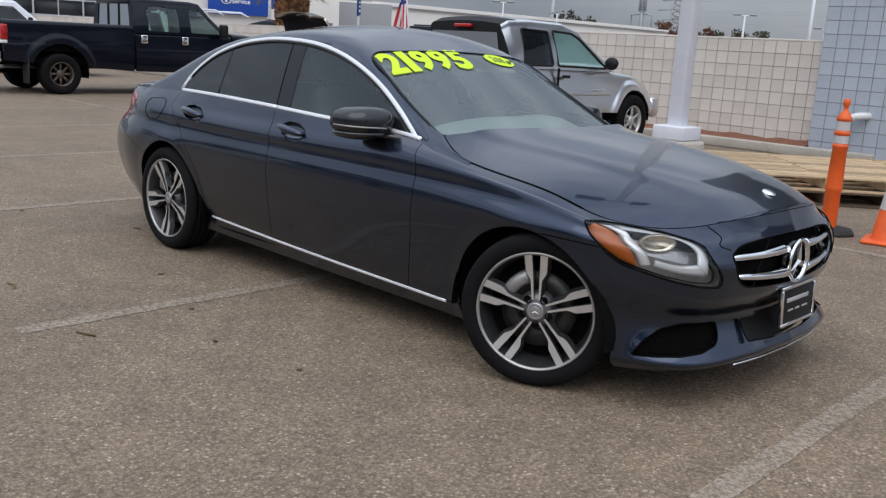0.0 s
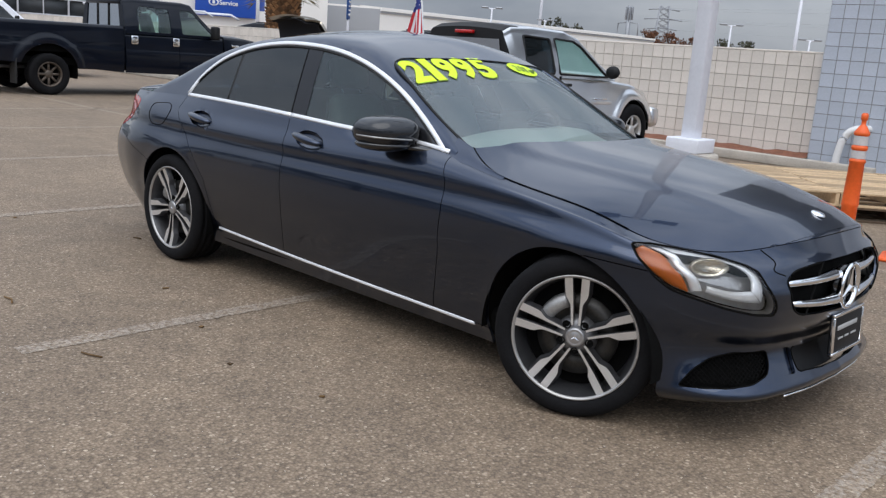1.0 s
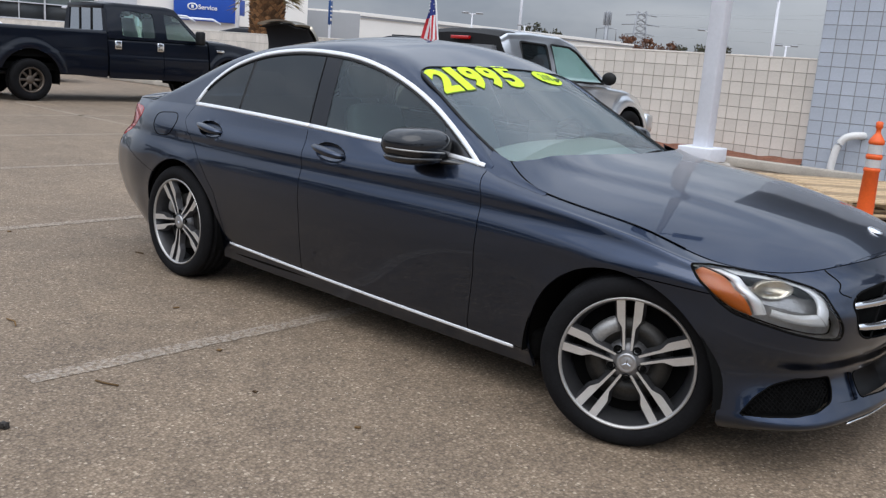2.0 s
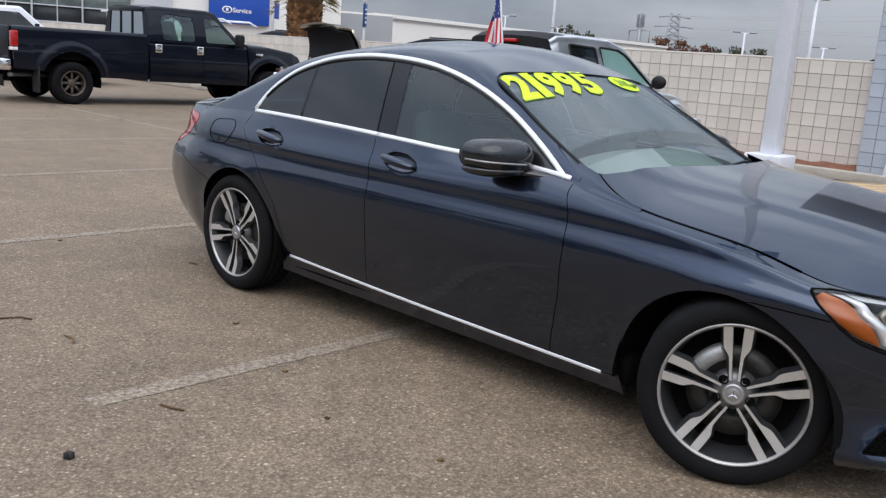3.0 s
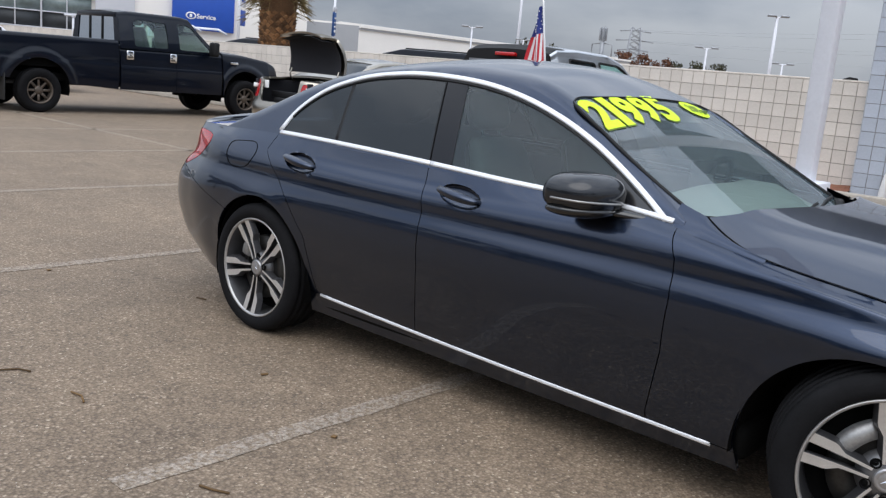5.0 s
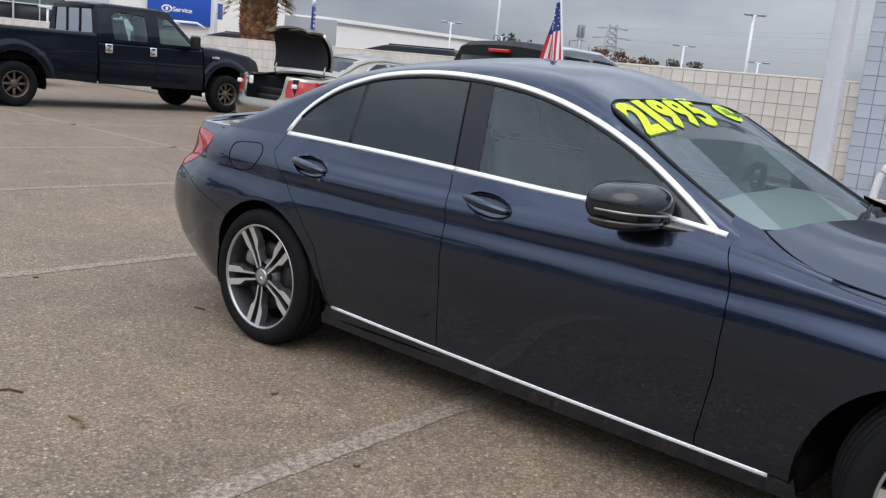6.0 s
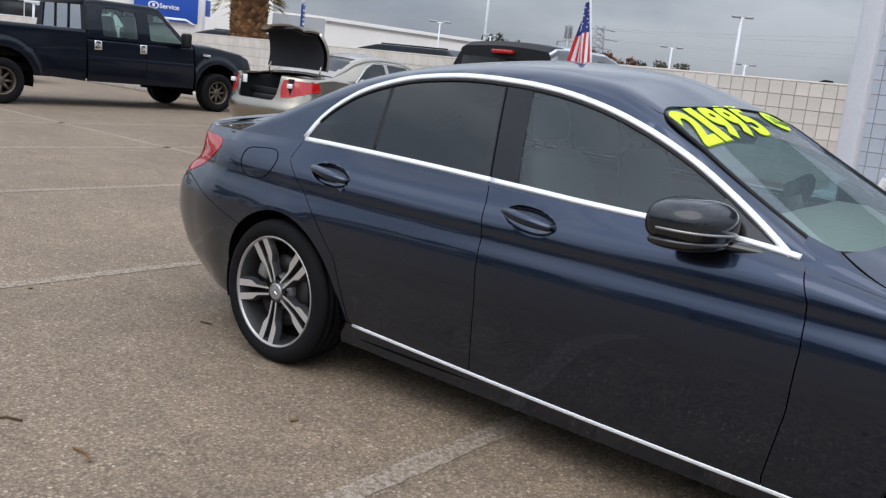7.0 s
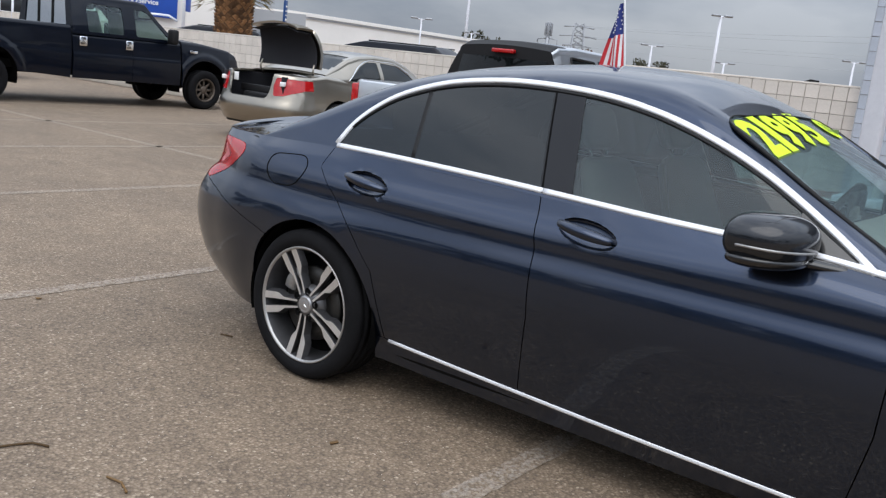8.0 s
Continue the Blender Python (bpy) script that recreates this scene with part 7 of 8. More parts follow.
bm = bmesh.new()
lathe(bm, [(0.001, 0.02), (0.05, 0.018), (0.075, 0.0), (0.07, -0.03)], 24)
part("wheel_boss", bm, black_plastic, wheel_ob)
for an in (0, math.pi, -math.pi / 2):
    bm = bmesh.new()
    tube(bm, [(0.05 * math.sin(an), 0.05 * math.cos(an), 0.0), (0.18 * math.sin(an), 0.18 * math.cos(an), 0)], 0.016, 8, flat=0.5)
    part("wheel_spoke", bm, satin, wheel_ob)
bm = bmesh.new()
tube(bm, [(0.25, 0.37, 0.875), (0.44, 0.37, 0.80)], 0.035, 12)
part("steering_column", bm, black_plastic, sedan)
# headliner under the roof skin
liner_cells = np.zeros_like(c_live)
liner_cells[:, N_SIDE + 1:] = True
liner_cells &= ~(wind_cells | back_cells)
panel("headliner", [(sided(cabin - cn * 0.03, s), liner_cells, s > 0) for s in (1, -1)], headliner, sedan, fold=0)
for s in (-1, 1):
    bm = bmesh.new()
    vs = block(bm, (-1.25, min(s * 0.70, s * 0.74), 0.36), (0.75, max(s * 0.70, s * 0.74), 0.92), 0.015)
    part("door_card", bm, dash_plastic, sedan)
boxpart("interior_mirror", (0.15, -0.12, 1.165), (0.18, 0.12, 1.225), black_plastic, sedan, 0.02)
bm = bmesh.new()
tube(bm, [(0.168, 0, 1.205), (0.182, 0, 1.238)], 0.010, 8)
part("mirror_stem", bm, black_plastic, sedan)
for y in (-0.36, 0.36):
    visor = boxpart("sun_visor", (-0.02, y - 0.19, -0.008), (0.15, y + 0.19, 0.008), headliner, sedan, 0.007)
    visor.matrix_basis = Matrix.Translation((-0.05, 0, 1.232)) @ pose(0, 0, 0, 0, 16, 0)
# black band along the windshield's foot, and cowl
bm = bmesh.new()
cow = []
for y in np.linspace(-0.69, 0.69, 41):
    x1 = 0.765 + 0.16 * (1 - (y / 0.70) ** 2)
    cow.append([bm.verts.new((x1 - 0.06, y, float(roof_z(x1 - 0.06, y)) + 0.003)), bm.verts.new((x1 - 0.02, y, float(roof_z(x1 - 0.02, y)) + 0.004)), bm.verts.new((x1 + 0.06, y, float(roof_z(x1 - 0.02, y)) - 0.015))])
for a_, b_ in zip(cow, cow[1:]):
    for k in range(2):
        bm.faces.new((a_[k], a_[k + 1], b_[k + 1], b_[k]))
part("cowl", bm, black_plastic, sedan)
for s in (-1, 1):
    bm = bmesh.new()
    tube(bm, [(x, s * y, float(roof_z(x, y)) - 0.001) for x, y in spline2([(0.70, 0.688), (0.50, 0.671), (0.3, 0.634), (0.1, 0.574), (0.088, 0.54), (0.10, 0.4), (0.115, 0.2), (0.12, 0.0)], 50)], [0.0075 if k < 24 else 0.0035 for k in range(50)], 6)
    part("windshield_seal", bm, black_plastic, sedan)
for pts in ([(0.865, 0.05), (0.80, 0.30), (0.745, 0.55)], [(0.86, -0.30), (0.855, -0.1), (0.81, 0.18)]):
    bm = bmesh.new()
    tube(bm, [(x, y, float(roof_z(x, y)) + 0.010) for x, y in spline2(pts, 16)], 0.0065, 8)
    part("wiper", bm, black_plastic, sedan, "black windshield wiper")


# chalked price on the windshield
def chalk(name, body, m, left, right, top_x, foot_x, lift, bold, parent):
    cu = bpy.data.curves.new(name, "FONT")
    cu.body, cu.offset, cu.resolution_u = body, bold, 3
    tmp = new(name, cu)
    deps = bpy.context.evaluated_depsgraph_get()
    me = bpy.data.meshes.new_from_object(tmp.evaluated_get(deps))
    bpy.data.objects.remove(tmp)
    co = np.array([v.co[:] for v in me.vertices])
    lo, hi = co.min(0), co.max(0)
    bm = bmesh.new()
    bm.from_mesh(me)
    bpy.data.meshes.remove(me)
    bmesh.ops.triangulate(bm, faces=bm.faces)
    bmesh.ops.subdivide_edges(bm, edges=[e for e in bm.edges if e.calc_length() > 0.12], cuts=2)
    for v in bm.verts:
        a_, b_ = (v.co.x - lo[0]) / (hi[0] - lo[0]), (v.co.y - lo[1]) / (hi[1] - lo[1])
        y = left + (right - left) * a_
        x = foot_x + (top_x - foot_x) * b_
        v.co = (x, y, float(roof_z(x, y)) - 0.005 + lift)
    bm.normal_update()
    if sum(f.normal.z for f in bm.faces) < 0:
        bmesh.ops.reverse_faces(bm, faces=bm.faces)
    return part(name, bm, m, parent)


edge_mat = surface("dark_chalk_edge", (0.10, 0.16, 0.01), 0.6, grain=(40, 0.1))
for k, d in enumerate("21995"):
    y0 = (-0.588, -0.447, -0.372, -0.243, -0.110)[k]
    wide = (0.124, 0.058, 0.117, 0.117, 0.128)[k]
    chalk("price_outline", d, edge_mat, y0 - 0.004, y0 + wide + 0.004, 0.099, 0.279, 0.0030, 0.05, sedan)
    chalk("price_digit", d, lime, y0, y0 + wide, 0.104, 0.274, 0.0050, 0.045, sedan)
bm = bmesh.new()
oval = [(0.165 + 0.056 * math.sin(k * math.tau / 40), 0.31 + 0.118 * math.cos(k * math.tau / 40)) for k in range(40)]
mid_v = bm.verts.new((0.165, 0.31, float(roof_z(0.165, 0.31)) + 0.001))
vs = [bm.verts.new((x, y, float(roof_z(x, y)) + 0.0005)) for x, y in oval]
for k in range(40):
    bm.faces.new((mid_v, vs[k], vs[(k + 1) % 40]))
bmesh.ops.recalc_face_normals(bm, faces=bm.faces)
part("year_sticker", bm, lime, sedan, "lime oval year sticker")
print_mat = surface("dark_sticker_print", (0.10, 0.17, 0.03), 0.6, grain=(30, 0.1))
for k, d in enumerate("201"):
    chalk("year_digit", d, print_mat, 0.240 + 0.042 * k, 0.272 + 0.042 * k - (0.012 if d == "1" else 0), 0.140, 0.192, 0.0075, 0.02, sedan)
boxpart("year_digit_bar", (0.140, 0.362, float(roof_z(0.166, 0.375)) - 0.03), (0.192, 0.385, float(roof_z(0.166, 0.375)) + 0.0045), print_mat, sedan, 0.0)

# ---- behind the wall: vehicles, buildings, poles and trees ----
def far_suv(x, y, turn, length, high, label, m):
    v = thing("parked_suv", x, y, 0, turn, label, "car", "cars behind the wall")
    half_l = length / 2
    xs = np.linspace(-half_l, half_l, 60)
    g = hull(xs, [(-half_l, 0.45), (half_l, 0.45)], [(-half_l, high * 0.92), (-half_l * 0.75, high), (half_l * 0.1, high), (half_l * 0.45, high * 0.62), (half_l * 0.9, high * 0.56), (half_l, high * 0.45)], [(-half_l, 0.85), (half_l, 0.85)], [(-half_l, 0.66), (half_l * 0.2, 0.66), (half_l * 0.5, 0.80), (half_l, 0.78)], crown=0.03)
    lv = np.ones((59, g.shape[1] - 1), bool)
    w_ = []
    for a_, b_ in ((-0.82, -0.45), (-0.40, -0.05), (0.0, 0.30)):
        c = cut_xz(g, lv, rounded([(half_l * a_, high * 0.62), (half_l * b_, high * 0.62), (half_l * (b_ - (0.12 if b_ > 0.2 else 0)), high * 0.90), (half_l * a_, high * 0.90)], 0.04), 26)
        lv &= ~c
        w_.append(c)
    both("body", g, lv, m, v)
    for c in w_:
        for s in (-1, 1):
            panel("side_window", [(sided(g - np.array([0, 0.01, 0]), s), c, s < 0)], privacy_glass, v, fold=0)
    end_cap("tail", g, 0, m, v, True)
    end_cap("front", g, -1, m, v, False)
    for s in (-1, 1):
        bm = bmesh.new()
        tube(bm, [(x_, s * 0.60, high + 0.025) for x_ in np.linspace(-half_l * 0.7, half_l * 0.1, 8)], 0.02, 6)
        part("roof_rail", bm, black_plastic, v)
        for x_ in (-half_l * 0.62, half_l * 0.62):
            simple_wheel("wheel", 0.37, 0.22, 0.24, satin, 5, v, x_, s * 0.76)
    return v


far_suv(-21.3, 15.6, 28, 4.8, 1.83, "black sport utility car parked behind the block wall", black_truck)
far_suv(-13.75, 15.3, 14, 4.9, 1.84, "black sport utility car with roof rails behind the wall", black_truck)

# white work truck with a ladder rack
rack = thing("work_truck", -25.5, 12.4, 0, 30, "white work truck with a white pipe ladder rack", "truck")
boxpart("cab", (0.8, -0.95, 0.6), (2.6, 0.95, 1.55), white_steel, rack, 0.12, taper=(0.15, 0.08))
boxpart("bed", (-2.2, -0.98, 0.6), (0.75, 0.98, 1.25), white_steel, rack, 0.05)
for x in (-2.0, -0.6, 0.7):
    for s in (-1, 1):
        bm = bmesh.new()
        tube(bm, [(x, s * 0.92, 1.2), (x, s * 0.90, 2.05)], 0.035, 8)
        part("rack_post", bm, white_steel, rack)
    bm = bmesh.new()
    tube(bm, [(x, -0.95, 2.03), (x, 0.95, 2.03)], 0.03, 8)
    part("rack_cross_bar", bm, white_steel, rack)
for s in (-1, 1):
    bm = bmesh.new()
    tube(bm, [(-2.3, s * 0.92, 2.07), (2.2, s * 0.92, 2.05), (2.5, s * 0.92, 1.9)], 0.035, 8)
    part("rack_rail", bm, white_steel, rack)
    for x in (-1.2, 1.9):
        simple_wheel("wheel", 0.38, 0.22, 0.25, satin, 6, rack, x, s * 0.82)

# white pickup beyond the black one
van = thing("white_pickup", -21.7, 5.3, 0, 70, "white pickup truck parked beyond the black one", "pickup truck")
xs = np.linspace(-2.6, 2.6, 70)
g = hull(xs, [(-2.6, 0.55), (2.6, 0.55)], [(-2.6, 1.22), (-0.7, 1.22), (-0.6, 1.80), (0.45, 1.83), (1.05, 1.30), (2.4, 1.15), (2.6, 0.95)], [(-2.6, 0.95), (2.6, 0.92)], [(-2.6, 0.93), (-0.75, 0.93), (-0.55, 0.70), (0.5, 0.70), (1.1, 0.90), (2.6, 0.86)], crown=0.03)
lv = np.ones((69, g.shape[1] - 1), bool)
c = cut_xz(g, lv, rounded([(-0.5, 1.28), (0.85, 1.28), (0.42, 1.70), (-0.5, 1.70)], 0.05), 27)
lv &= ~c
both("body", g, lv, white_steel, van)
for s in (-1, 1):
    panel("side_window", [(sided(g - np.array([0, 0.01, 0]), s), c, s < 0)], privacy_glass, van, fold=0)
    for x in (-1.6, 1.7):
        simple_wheel("wheel", 0.40, 0.23, 0.26, satin, 6, van, x, s * 0.82)
    boxpart("mirror", (0.75, min(s * 0.95, s * 1.12), 1.25), (0.86, max(s * 0.95, s * 1.12), 1.45), black_plastic, van, 0.03)
end_cap("tail", g, 0, white_steel, van, True)
end_cap("front", g, -1, white_steel, van, False)

# dealership: glass front, white wall and blue sign, facing the lot
P0, P1 = Vector((-66.5, 12.5, 0)), Vector((-53.0, 40.2, 0))
ALONG = (P1 - P0).normalized()
OUT = Vector((ALONG.y, -ALONG.x, 0))
LONG = (P1 - P0).length
hall = new("dealership")
hall.matrix_basis = Matrix(((ALONG.x, OUT.x * -1, 0, P0.x), (ALONG.y, OUT.y * -1, 0, P0.y), (0, 0, 1, 0), (0, 0, 0, 1)))
tagged(hall, "white dealership hall with a glass front and a blue sign", "building")
# local x along the facade, local y into the building
boxpart("wall", (-22, 0.3, 0), (LONG + 1.5, 14, 7.5), white_wall, hall, 0.02)
boxpart("plinth_wall", (-22, 0.05, 0), (17.2, 0.3, 1.9), pale_panel, hall, 0.01)
boxpart("corner_panel", (17.2, 0.0, 0), (19.8, 0.3, 7.5), pale_panel, hall, 0.01)
for i in range(12):
    x0 = -22 + i * 3.25
    for j, (z0, z1) in enumerate(((1.95, 3.0), (3.05, 4.15), (4.2, 5.4), (5.45, 6.6))):
        w = boxpart("window", (x0 + 0.06, 0.12, z0), (x0 + 3.19, 0.18, z1), shop_glass if j else far_dark, hall, 0.0)
    boxpart("mullion", (x0 - 0.06, 0.0, 1.9), (x0 + 0.06, 0.2, 6.7), pale_panel, hall, 0.01)
    boxpart("mullion", (x0 + 1.58, 0.04, 1.9), (x0 + 1.66, 0.2, 6.7), pale_panel, hall, 0.01)
for z in (1.92, 3.02, 4.17, 5.42, 6.65):
    boxpart("transom", (-22, 0.02, z - 0.04), (17.2, 0.2, z + 0.04), pale_panel, hall, 0.01)
SX0, SX1 = 22.35, 26.75
sign = boxpart("sign_panel", (SX0, -0.12, 2.75), (SX1, 0.25, 5.6), blue_sign, hall, 0.03, "deep blue service sign")
bm = bmesh.new()
lathe(bm, [(0.19, 0), (0.26, -0.03), (0.25, -0.05), (0.19, -0.05)], 28, "y")
for v in bm.verts:
    v.co.x *= 1.45
ob = part("logo_oval", bm, white_gloss, sign)
ob.location = (SX0 + 1.30, -0.12, 3.74)
ob = boxpart("logo_bar", (SX0 + 1.21, -0.165, 3.62), (SX0 + 1.39, -0.13, 3.86), white_gloss, sign, 0.03)
cu = bpy.data.curves.new("lettering", "FONT")
cu.body, cu.size, cu.offset, cu.extrude = "Service", 0.47, 0.008, 0.02
tmp = new("lettering", cu)
me = bpy.data.meshes.new_from_object(tmp.evaluated_get(bpy.context.evaluated_depsgraph_get()))
bpy.data.objects.remove(tmp)
me.materials.append(white_gloss)
ob = new("lettering", me)
ob.parent = sign
ob.matrix_basis = pose(SX0 + 1.70, -0.15, 3.58, 90, 0, 0)

# grey and white sheds beyond
shed = new("warehouse")
tagged(shed, "long white warehouse with a grey end wall and banded eaves", "building")
A, C, D_ = Vector((-62.8, 43.6, 0)), Vector((-56.6, 50.8, 0)), Vector((-53.5, 92.0, 0))


def wall_between(name, a_, b_, z0, z1, m, parent, thick=0.4):
    d = (b_ - a_).normalized()
    n_ = Vector((-d.y, d.x, 0)) * thick
    return slab(name, [a_ + Vector((0, 0, z0)), b_ + Vector((0, 0, z0)), b_ + Vector((0, 0, z1)), a_ + Vector((0, 0, z1))], m, parent, n_)


wall_between("end_wall", A, C, 0, 4.62, grey_wall, shed)
wall_between("end_parapet", A + Vector((-0.1, 0, 0)), C, 4.62, 4.78, white_wall, shed, 0.5)
wall_between("long_wall", C, D_, 0, 4.3, white_wall, shed)
wall_between("eaves_band", C + Vector((0.12, 0, 0)), D_ + Vector((0.12, 0, 0)), 4.30, 4.48, grey_wall, shed)
wall_between("parapet", C + Vector((0.2, 0, 0)), D_ + Vector((0.2, 0, 0)), 4.48, 4.68, white_wall, shed)
wall_between("upper_roof", C + Vector((-3.5, 1, 0)), D_ + Vector((-3.5, 3, 0)), 4.5, 5.0, white_wall, shed)

# old palm behind the wall
palm = thing("palm_tree", -18.42, 12.37, 0, 0, "thick palm with a rough diamond-patterned trunk and dry skirt", "palm tree")
bm = bmesh.new()
lathe(bm, [(0.54, 0), (0.50, 0.8), (0.465, 1.5), (0.45, 2.2), (0.46, 2.5), (0.54, 2.8), (0.55, 4.4), (0.36, 4.9)], 32)
part("trunk", bm, bark, palm)
rng = random.Random(11)
stub_v, stub_f = [], []
for row in range(27):
    z = 0.3 + row * 0.085
    r_ = 0.455 + max(0, z - 2.5) * 0.2
    for k in range(15):
        an = (k + 0.5 * (row % 2)) * math.tau / 15 + rng.uniform(-0.04, 0.04)
        c_, s_ = math.cos(an), math.sin(an)
        o = r_ + 0.055 + rng.uniform(0, 0.04)
        n0 = len(stub_v)
        w_, hgt = 0.088, 0.085
        stub_v += [(r_ * c_ - w_ * s_, r_ * s_ + w_ * c_, z), (r_ * c_, r_ * s_, z - hgt), (r_ * c_ + w_ * s_, r_ * s_ - w_ * c_, z), (r_ * c_, r_ * s_, z + hgt * 0.7), (o * c_, o * s_, z + 0.05)]
        stub_f += [(n0, n0 + 1, n0 + 4), (n0 + 1, n0 + 2, n0 + 4), (n0 + 2, n0 + 3, n0 + 4), (n0 + 3, n0, n0 + 4)]
tagged(raw("bark_texture", stub_v, stub_f, bark, palm, smooth=False), kind="stuff")


def frond(length, droop, lift, m, parent, base, an):
    bm = bmesh.new()
    spine = [Vector((0.05 + length * u * math.cos(lift * (1 - u)), 0, length * u * math.sin(lift) - droop * u * u)) for u in np.linspace(0, 1, 14)]
    tube(bm, spine, [0.025 * (1 - 0.8 * k / 13) for k in range(14)], 5)
    for k, p in enumerate(spine[2:], 2):
        for s in (-1, 1):
            for h_ in range(2):
                ll = 0.45 * math.sin(math.pi * (0.15 + 0.8 * k / 14)) + 0.08
                b_ = p + Vector((0.03 * h_, 0, 0))
                t_ = b_ + Vector((0.22 + 0.1 * h_, s * ll, -0.10 - 0.12 * rng.random()))
                bm.faces.new([bm.verts.new(b_), bm.verts.new(b_ + Vector((0.035, 0, 0.01))), bm.verts.new(t_)])
    ob = part("frond", bm, m, parent, smooth=False)
    ob.matrix_basis = Matrix.Translation(base) @ Matrix.Rotation(an, 4, "Z")


for k in range(60):
    frond(0.50 + rng.random() * 0.30, 0.75 + rng.random() * 0.45, 0.35, dry_frond, palm, (0, 0, 3.15 + rng.random() * 1.3), k * 2.4)
for k in range(28):
    frond(2.4 + rng.random() * 0.5, 1.0 + rng.random() * 1.3, 0.5 + rng.random() * 0.6, green_frond, palm, (0, 0, 4.85), k * 2.4)

# pole signs and banners
pole = thing("pole_sign", -31.74, 26.1, 0, 33, "tall narrow navy blue sign on a white pole", "sign")
bm = bmesh.new()
tube(bm, [(0, 0, 0), (0, 0, 4.6)], 0.06, 10)
part("pole", bm, white_steel, pole)
boxpart("sign_board", (-0.05, -0.23, 2.55), (0.06, 0.23, 3.72), pole_blue, pole, 0.06)
boxpart("sign_cap", (-0.05, -0.22, 3.74), (0.06, 0.22, 3.95), pale_panel, pole, 0.02)
for z0, z1, w_ in ((3.38, 3.46, 0.15), (3.18, 3.24, 0.17), (2.98, 3.05, 0.15), (2.74, 2.86, 0.14)):
    boxpart("lettering_bar", (0.058, -w_, z0), (0.068, w_, z1), white_gloss, pole, 0.0)
flagp = thing("banner_pole", -42.68, 28.35, 0, 33, "white pole carrying small blue and white banners", "sign")
bm = bmesh.new()
tube(bm, [(0, 0, 0), (0, 0, 7.5)], 0.09, 10)
part("pole", bm, white_steel, flagp)
boxpart("banner", (-0.02, 0.12, 2.95), (0.02, 1.0, 3.85), blue_sign, flagp, 0.01, "pale blue banner")
boxpart("banner", (-0.02, 0.12, 4.0), (0.02, 1.0, 5.2), white_steel, flagp, 0.01, "white banner with a blue mark")
boxpart("banner_mark", (0.022, 0.3, 4.3), (0.03, 0.8, 4.6), blue_sign, flagp, 0.01)


def light_pole(x, y, high, heads, turn, thick=0.09, size=1.0):
    p = thing("lot_light", x, y, 0, turn, "tall white parking lot light with flat lamp heads", "street lamp", "lot lights")
    bm = bmesh.new()
    tube(bm, [(0, 0, 0), (0, 0, high)], [thick, thick * 0.7], 10)
    part("pole", bm, white_steel, p)
    for s in heads:
        bm = bmesh.new()
        tube(bm, [(0, 0, high - 0.1 * size), (s * 0.7, 0, high)], 0.045 * size, 8)
        part("arm", bm, white_steel, p)
        boxpart("lamp_head", (s - 0.30 * size, -0.20 * size, high - 0.05 * size), (s + 0.30 * size, 0.20 * size, high + 0.10 * size), galv, p, 0.05 * size)
    return p


light_pole(-35.7, 90.0, 10.0, (-0.55, 0.75), 35, 0.20, 1.5)
light_pole(-43.0, 90.0, 6.45, (-0.85, 0.85), 40, 0.14, 1.3)
light_pole(-42.2, 110.0, 6.05, (-0.95, 0.95), 40, 0.16, 1.5)
light_pole(-57.6, 75.0, 16.0, (-1, 1), 10, 0.17, 1.2)
light_pole(-47.3, 55.0, 5.25, (-0.6, 0.6), 35, 0.09)
light_pole(-53.1, 70.0, 5.2, (-0.5, 0.5), 35, 0.10)
light_pole(-24.2, 100.0, 6.9, (-0.9, 0.9), 40, 0.14, 1.3)


# lattice pylon and mast
def lattice(name, x, y, base, top, high, label, category, arms):
    p = thing(name, x, y, 0, 35, label, category)
    for sx in (-1, 1):
        for sy in (-1, 1):
            bm = bmesh.new()
            tube(bm, [(sx * base, sy * base, 0), (sx * top, sy * top, high)], 0.13, 5)
            part("leg", bm, galv, p)
    n = 12
    for k in range(n):
        u0, u1 = k / n, (k + 1) / n
        w0, w1 = base + (top - base) * u0, base + (top - base) * u1
        for sy in (-1, 1):
            for flip in (-1, 1):
                bm = bmesh.new()
                tube(bm, [(-w0 * flip, sy * w0, high * u0), (w1 * flip, sy * w1, high * u1)], 0.08, 4)
                part("brace", bm, galv, p)
    for z, half in arms:
        bm = bmesh.new()
        tube(bm, [(-half, 0, z), (0, 0, z + 0.4), (half, 0, z)], 0.14, 5)
        part("cross_arm", bm, galv, p)
    return p


lattice("power_pylon", -108.1, 186.9, 2.2, 1.0, 15.6, "grey lattice power pylon on the skyline", "pylon", ((14.6, 3.6), (12.4, 4.4), (10.2, 3.4)))
mast = thing("phone_mast", -77.4, 123.7, 0, 0, "slim grey phone mast with antenna panels", "mast")
bm = bmesh.new()
tube(bm, [(0, 0, 0), (0, 0, 10.8)], [0.45, 0.30], 10)
part("pole", bm, galv, mast)
for k in range(6):
    an = k * math.tau / 6
    boxpart("antenna", (0.55 * math.cos(an) - 0.12, 0.55 * math.sin(an) - 0.12, 8.6), (0.55 * math.cos(an) + 0.12, 0.55 * math.sin(an) + 0.12, 10.6), galv, mast, 0.02)
for s in (-1, 1):
    bm = bmesh.new()
    tube(bm, [(s * 1.9, 0, 5.5), (s * 1.9, 0, 8.0), (0, 0, 8.2)], 0.09, 6)
    part("side_arm", bm, galv, mast)
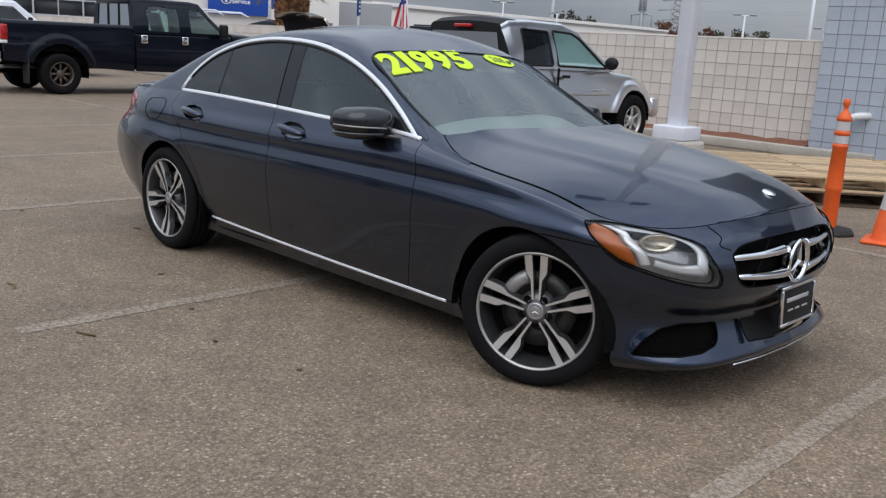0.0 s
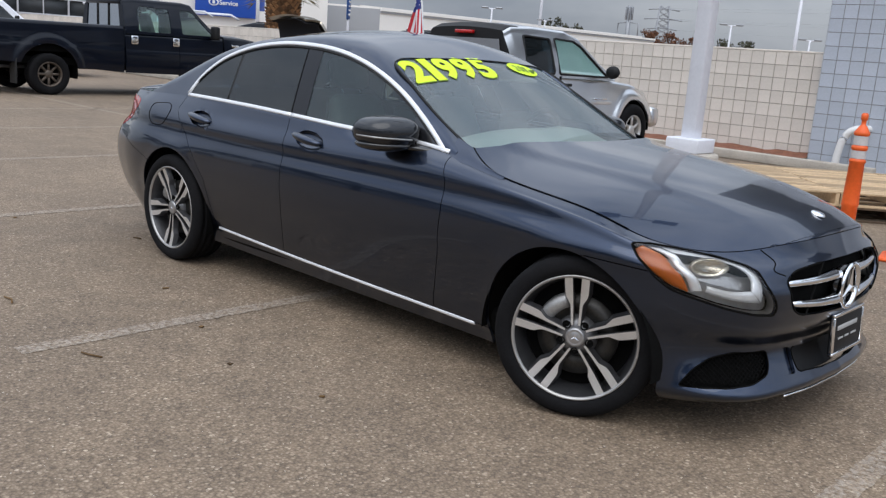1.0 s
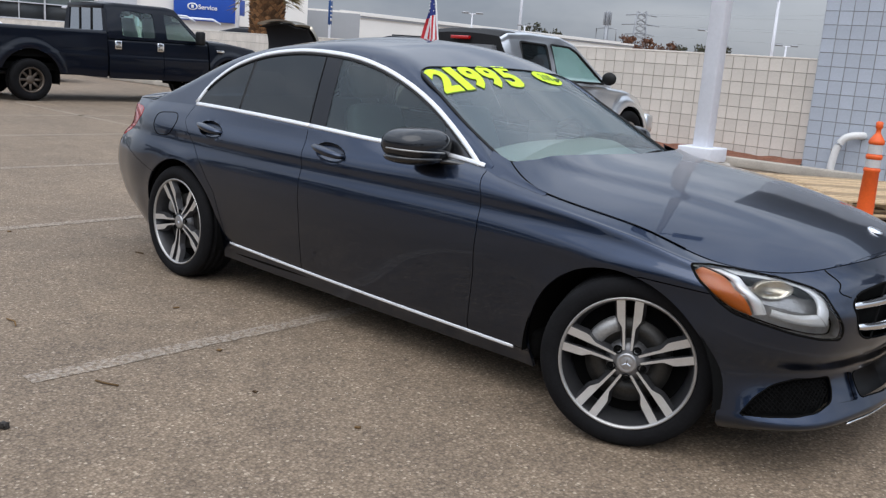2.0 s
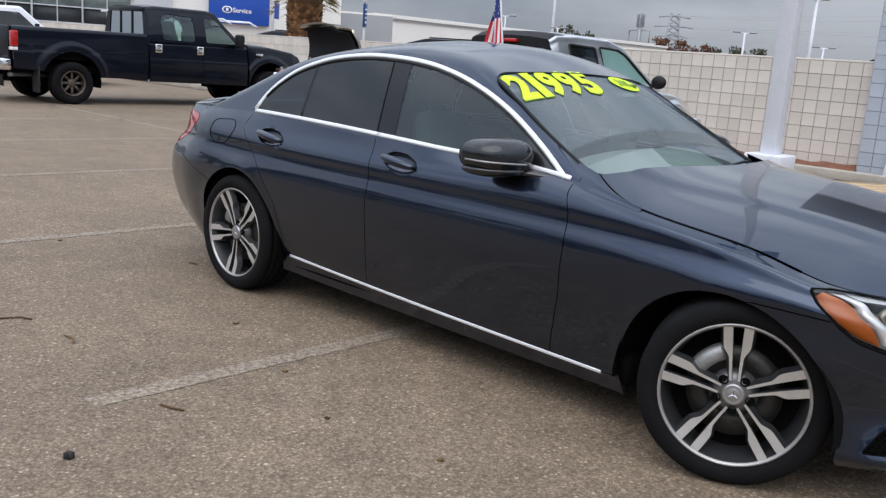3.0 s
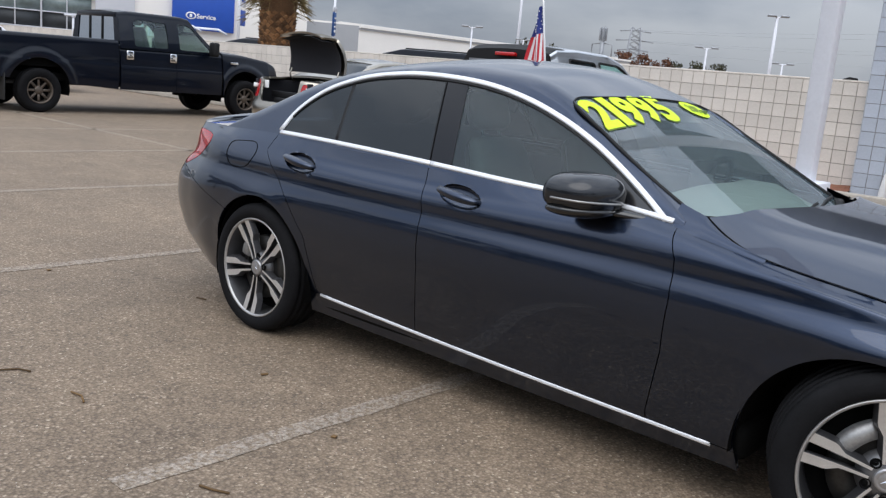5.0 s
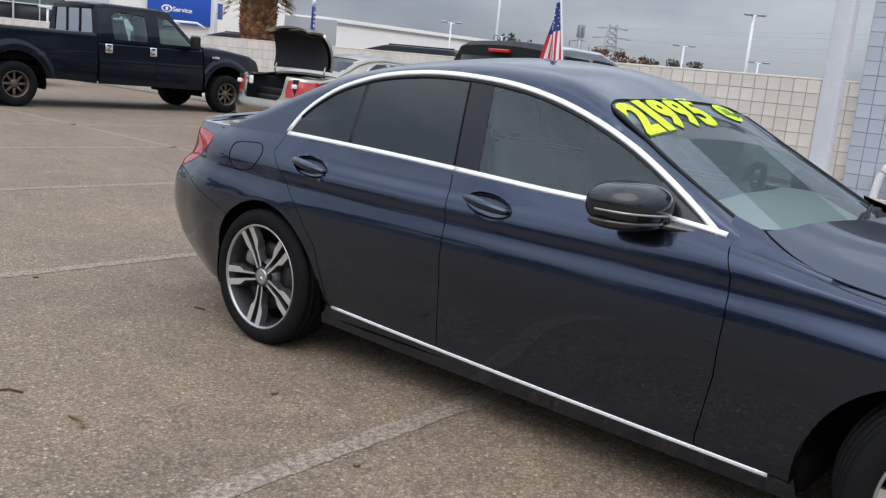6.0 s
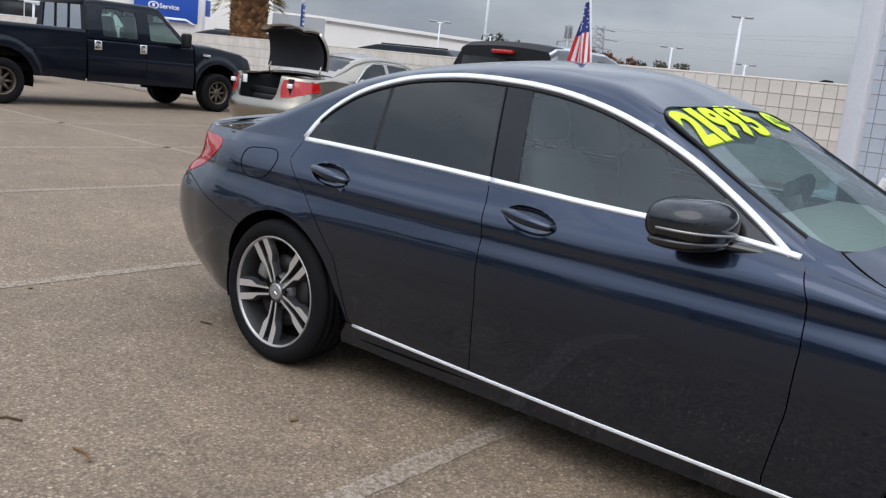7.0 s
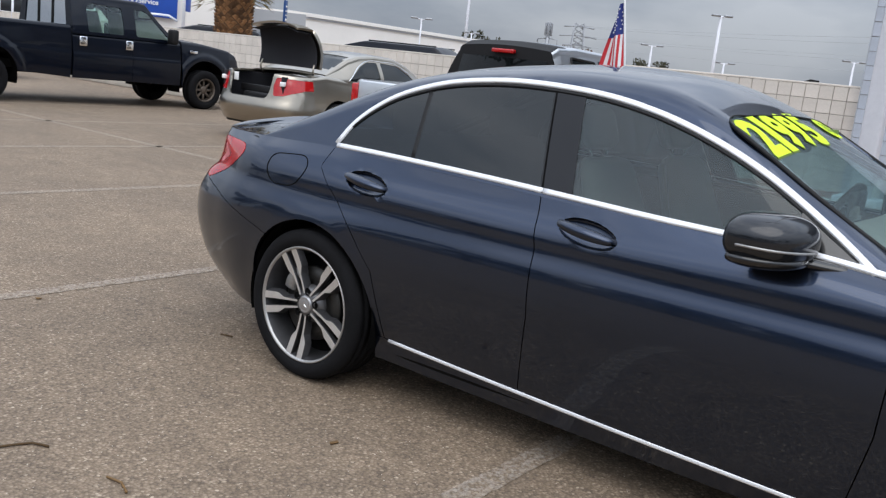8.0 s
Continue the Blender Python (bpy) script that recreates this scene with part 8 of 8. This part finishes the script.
# overhead lines
for k, (z0, z1) in enumerate(((15.0, 17.2), (14.7, 15.0), (12.7, 12.4), (12.4, 11.0), (10.3, 9.0))):
    bm = bmesh.new()
    a_, b_ = Vector((-108.1 + 0.9 * (k % 2), 186.9, z0)), Vector((60, 150, z1 + 4))
    pts = []
    for u in np.linspace(0, 1, 24):
        p = a_.lerp(b_, u)
        p.z -= 5.0 * 4 * u * (1 - u) * 0.45
        pts.append(p)
    tube(bm, pts, 0.035, 4)
    tagged(part("power_line", bm, wire_mat), "thin grey overhead power line against the sky", "cable", "power lines")


def tree(x, y, high, wide, m, seed, label, leaves=900, name="tree"):
    t = thing(name, x, y, 0, seed * 40, label, "tree", "skyline trees" if high < 9 else "")
    rng = random.Random(seed)
    bm = bmesh.new()
    tube(bm, [(0, 0, 0), (0.1, 0.05, high * 0.35), (0.05, -0.1, high * 0.6)], [high * 0.035, high * 0.025, high * 0.012], 8)
    for k in range(9):
        an, z = k * 2.4, high * (0.3 + 0.035 * k)
        tube(bm, [(0.05, 0, z), (wide * 0.25 * math.cos(an), wide * 0.25 * math.sin(an), z + high * 0.15), (wide * 0.42 * math.cos(an), wide * 0.42 * math.sin(an), z + high * 0.25)], [high * 0.012, high * 0.008, high * 0.003], 6)
    part("trunk", bm, twig_bark, t)
    verts, faces = [], []
    clumps = [(rng.uniform(-0.8, 0.8), rng.uniform(-0.8, 0.8), rng.uniform(-0.8, 0.9), rng.uniform(0.18, 0.42)) for _ in range(26)]
    for _ in range(leaves):
        cx, cy, cz, cr = rng.choice(clumps)
        d = Vector((rng.gauss(0, 1), rng.gauss(0, 1), rng.gauss(0, 0.8))).normalized() * cr * rng.random() ** 0.4
        p = Vector(((cx + d.x) * wide / 2, (cy + d.y) * wide / 2, high * 0.66 + (cz + d.z) * high * 0.30))
        sz = high * 0.022 * rng.uniform(0.6, 1.6)
        q = Euler((rng.uniform(0, 6), rng.uniform(0, 6), rng.uniform(0, 6))).to_matrix()
        n0 = len(verts)
        verts += [p + q @ Vector(c_) * sz for c_ in ((-1, 0, 0), (0, -0.6, 0.1), (1, 0, 0), (0, 0.6, 0.1))]
        faces.append((n0, n0 + 1, n0 + 2, n0 + 3))
    tagged(raw("crown", verts, faces, m, t, smooth=False), kind="stuff")
    return t


tree(-72.6, 126.6, 7.4, 6.5, autumn_leaf, 1, "bushy tree with rusty autumn leaves on the skyline", 1600)
tree(-69.8, 128.3, 6.8, 5.0, autumn_leaf, 2, "bushy tree with rusty autumn leaves on the skyline", 1300)
tree(-65.5, 130.4, 6.6, 5.0, dull_leaf, 3, "low olive-brown tree on the skyline", 1300)
tree(-62.3, 132.0, 6.5, 4.6, dull_leaf, 4, "low olive-brown tree on the skyline", 1300)
tree(-75.6, 100.7, 7.4, 3.2, dull_leaf, 5, "low olive-brown tree on the skyline", 1300)
tree(-73.3, 102.3, 6.9, 3.6, dull_leaf, 6, "low olive-brown tree on the skyline", 1300)

# dark slant-topped bin showing over the wall's end
hood_bin = thing("covered_bin", -6.85, 24.1, 0, 20, "black slant-topped cover standing beyond the block wall", "cover")
bm = bmesh.new()
prof_b = [(-0.42, 0.0), (0.36, 0.0), (0.38, 2.05), (0.33, 2.19), (0.10, 2.21), (-0.16, 2.10), (-0.42, 1.95)]
side_a = [bm.verts.new((x, -0.45, z)) for x, z in prof_b]
side_b = [bm.verts.new((x, 0.45, z)) for x, z in prof_b]
bm.faces.new(side_a[::-1])
bm.faces.new(side_b)
for k in range(len(prof_b)):
    bm.faces.new((side_a[k], side_a[(k + 1) % 7], side_b[(k + 1) % 7], side_b[k]))
bmesh.ops.recalc_face_normals(bm, faces=bm.faces)
part("cover", bm, black_plastic, hood_bin, smooth=False)

# ---- behind the camera, out of view: added for the glossy panels to mirror ----
for k, (x, y, hh, ww) in enumerate(((-16, -24, 5.5, 6), (-9.5, -27, 6.5, 7), (-3, -24, 5.0, 6), (4, -28, 7, 8), (11, -25, 6, 7), (18, -23, 6, 7), (-23, -22, 6, 7), (26, -18, 7, 8), (-30, -17, 7, 8), (32, -8, 7, 8))):
    tree(x, y, hh, ww, dull_leaf, 20 + k, "leafy lot-side tree with a dark green crown", 5200)
# added wall, never in view, closes the horizon in the reflections
bm = bmesh.new()
block(bm, (-45, -34, 0), (45, -33, 3.2), 0.02)
tagged(part("wall_south", bm, grey_wall, smooth=False), "plain grey wall added out of view for reflections", "wall", kind="structure")
# lamp pole likewise added out of view
light_pole(9.0, -13.0, 6.5, (-1, 1), 30)
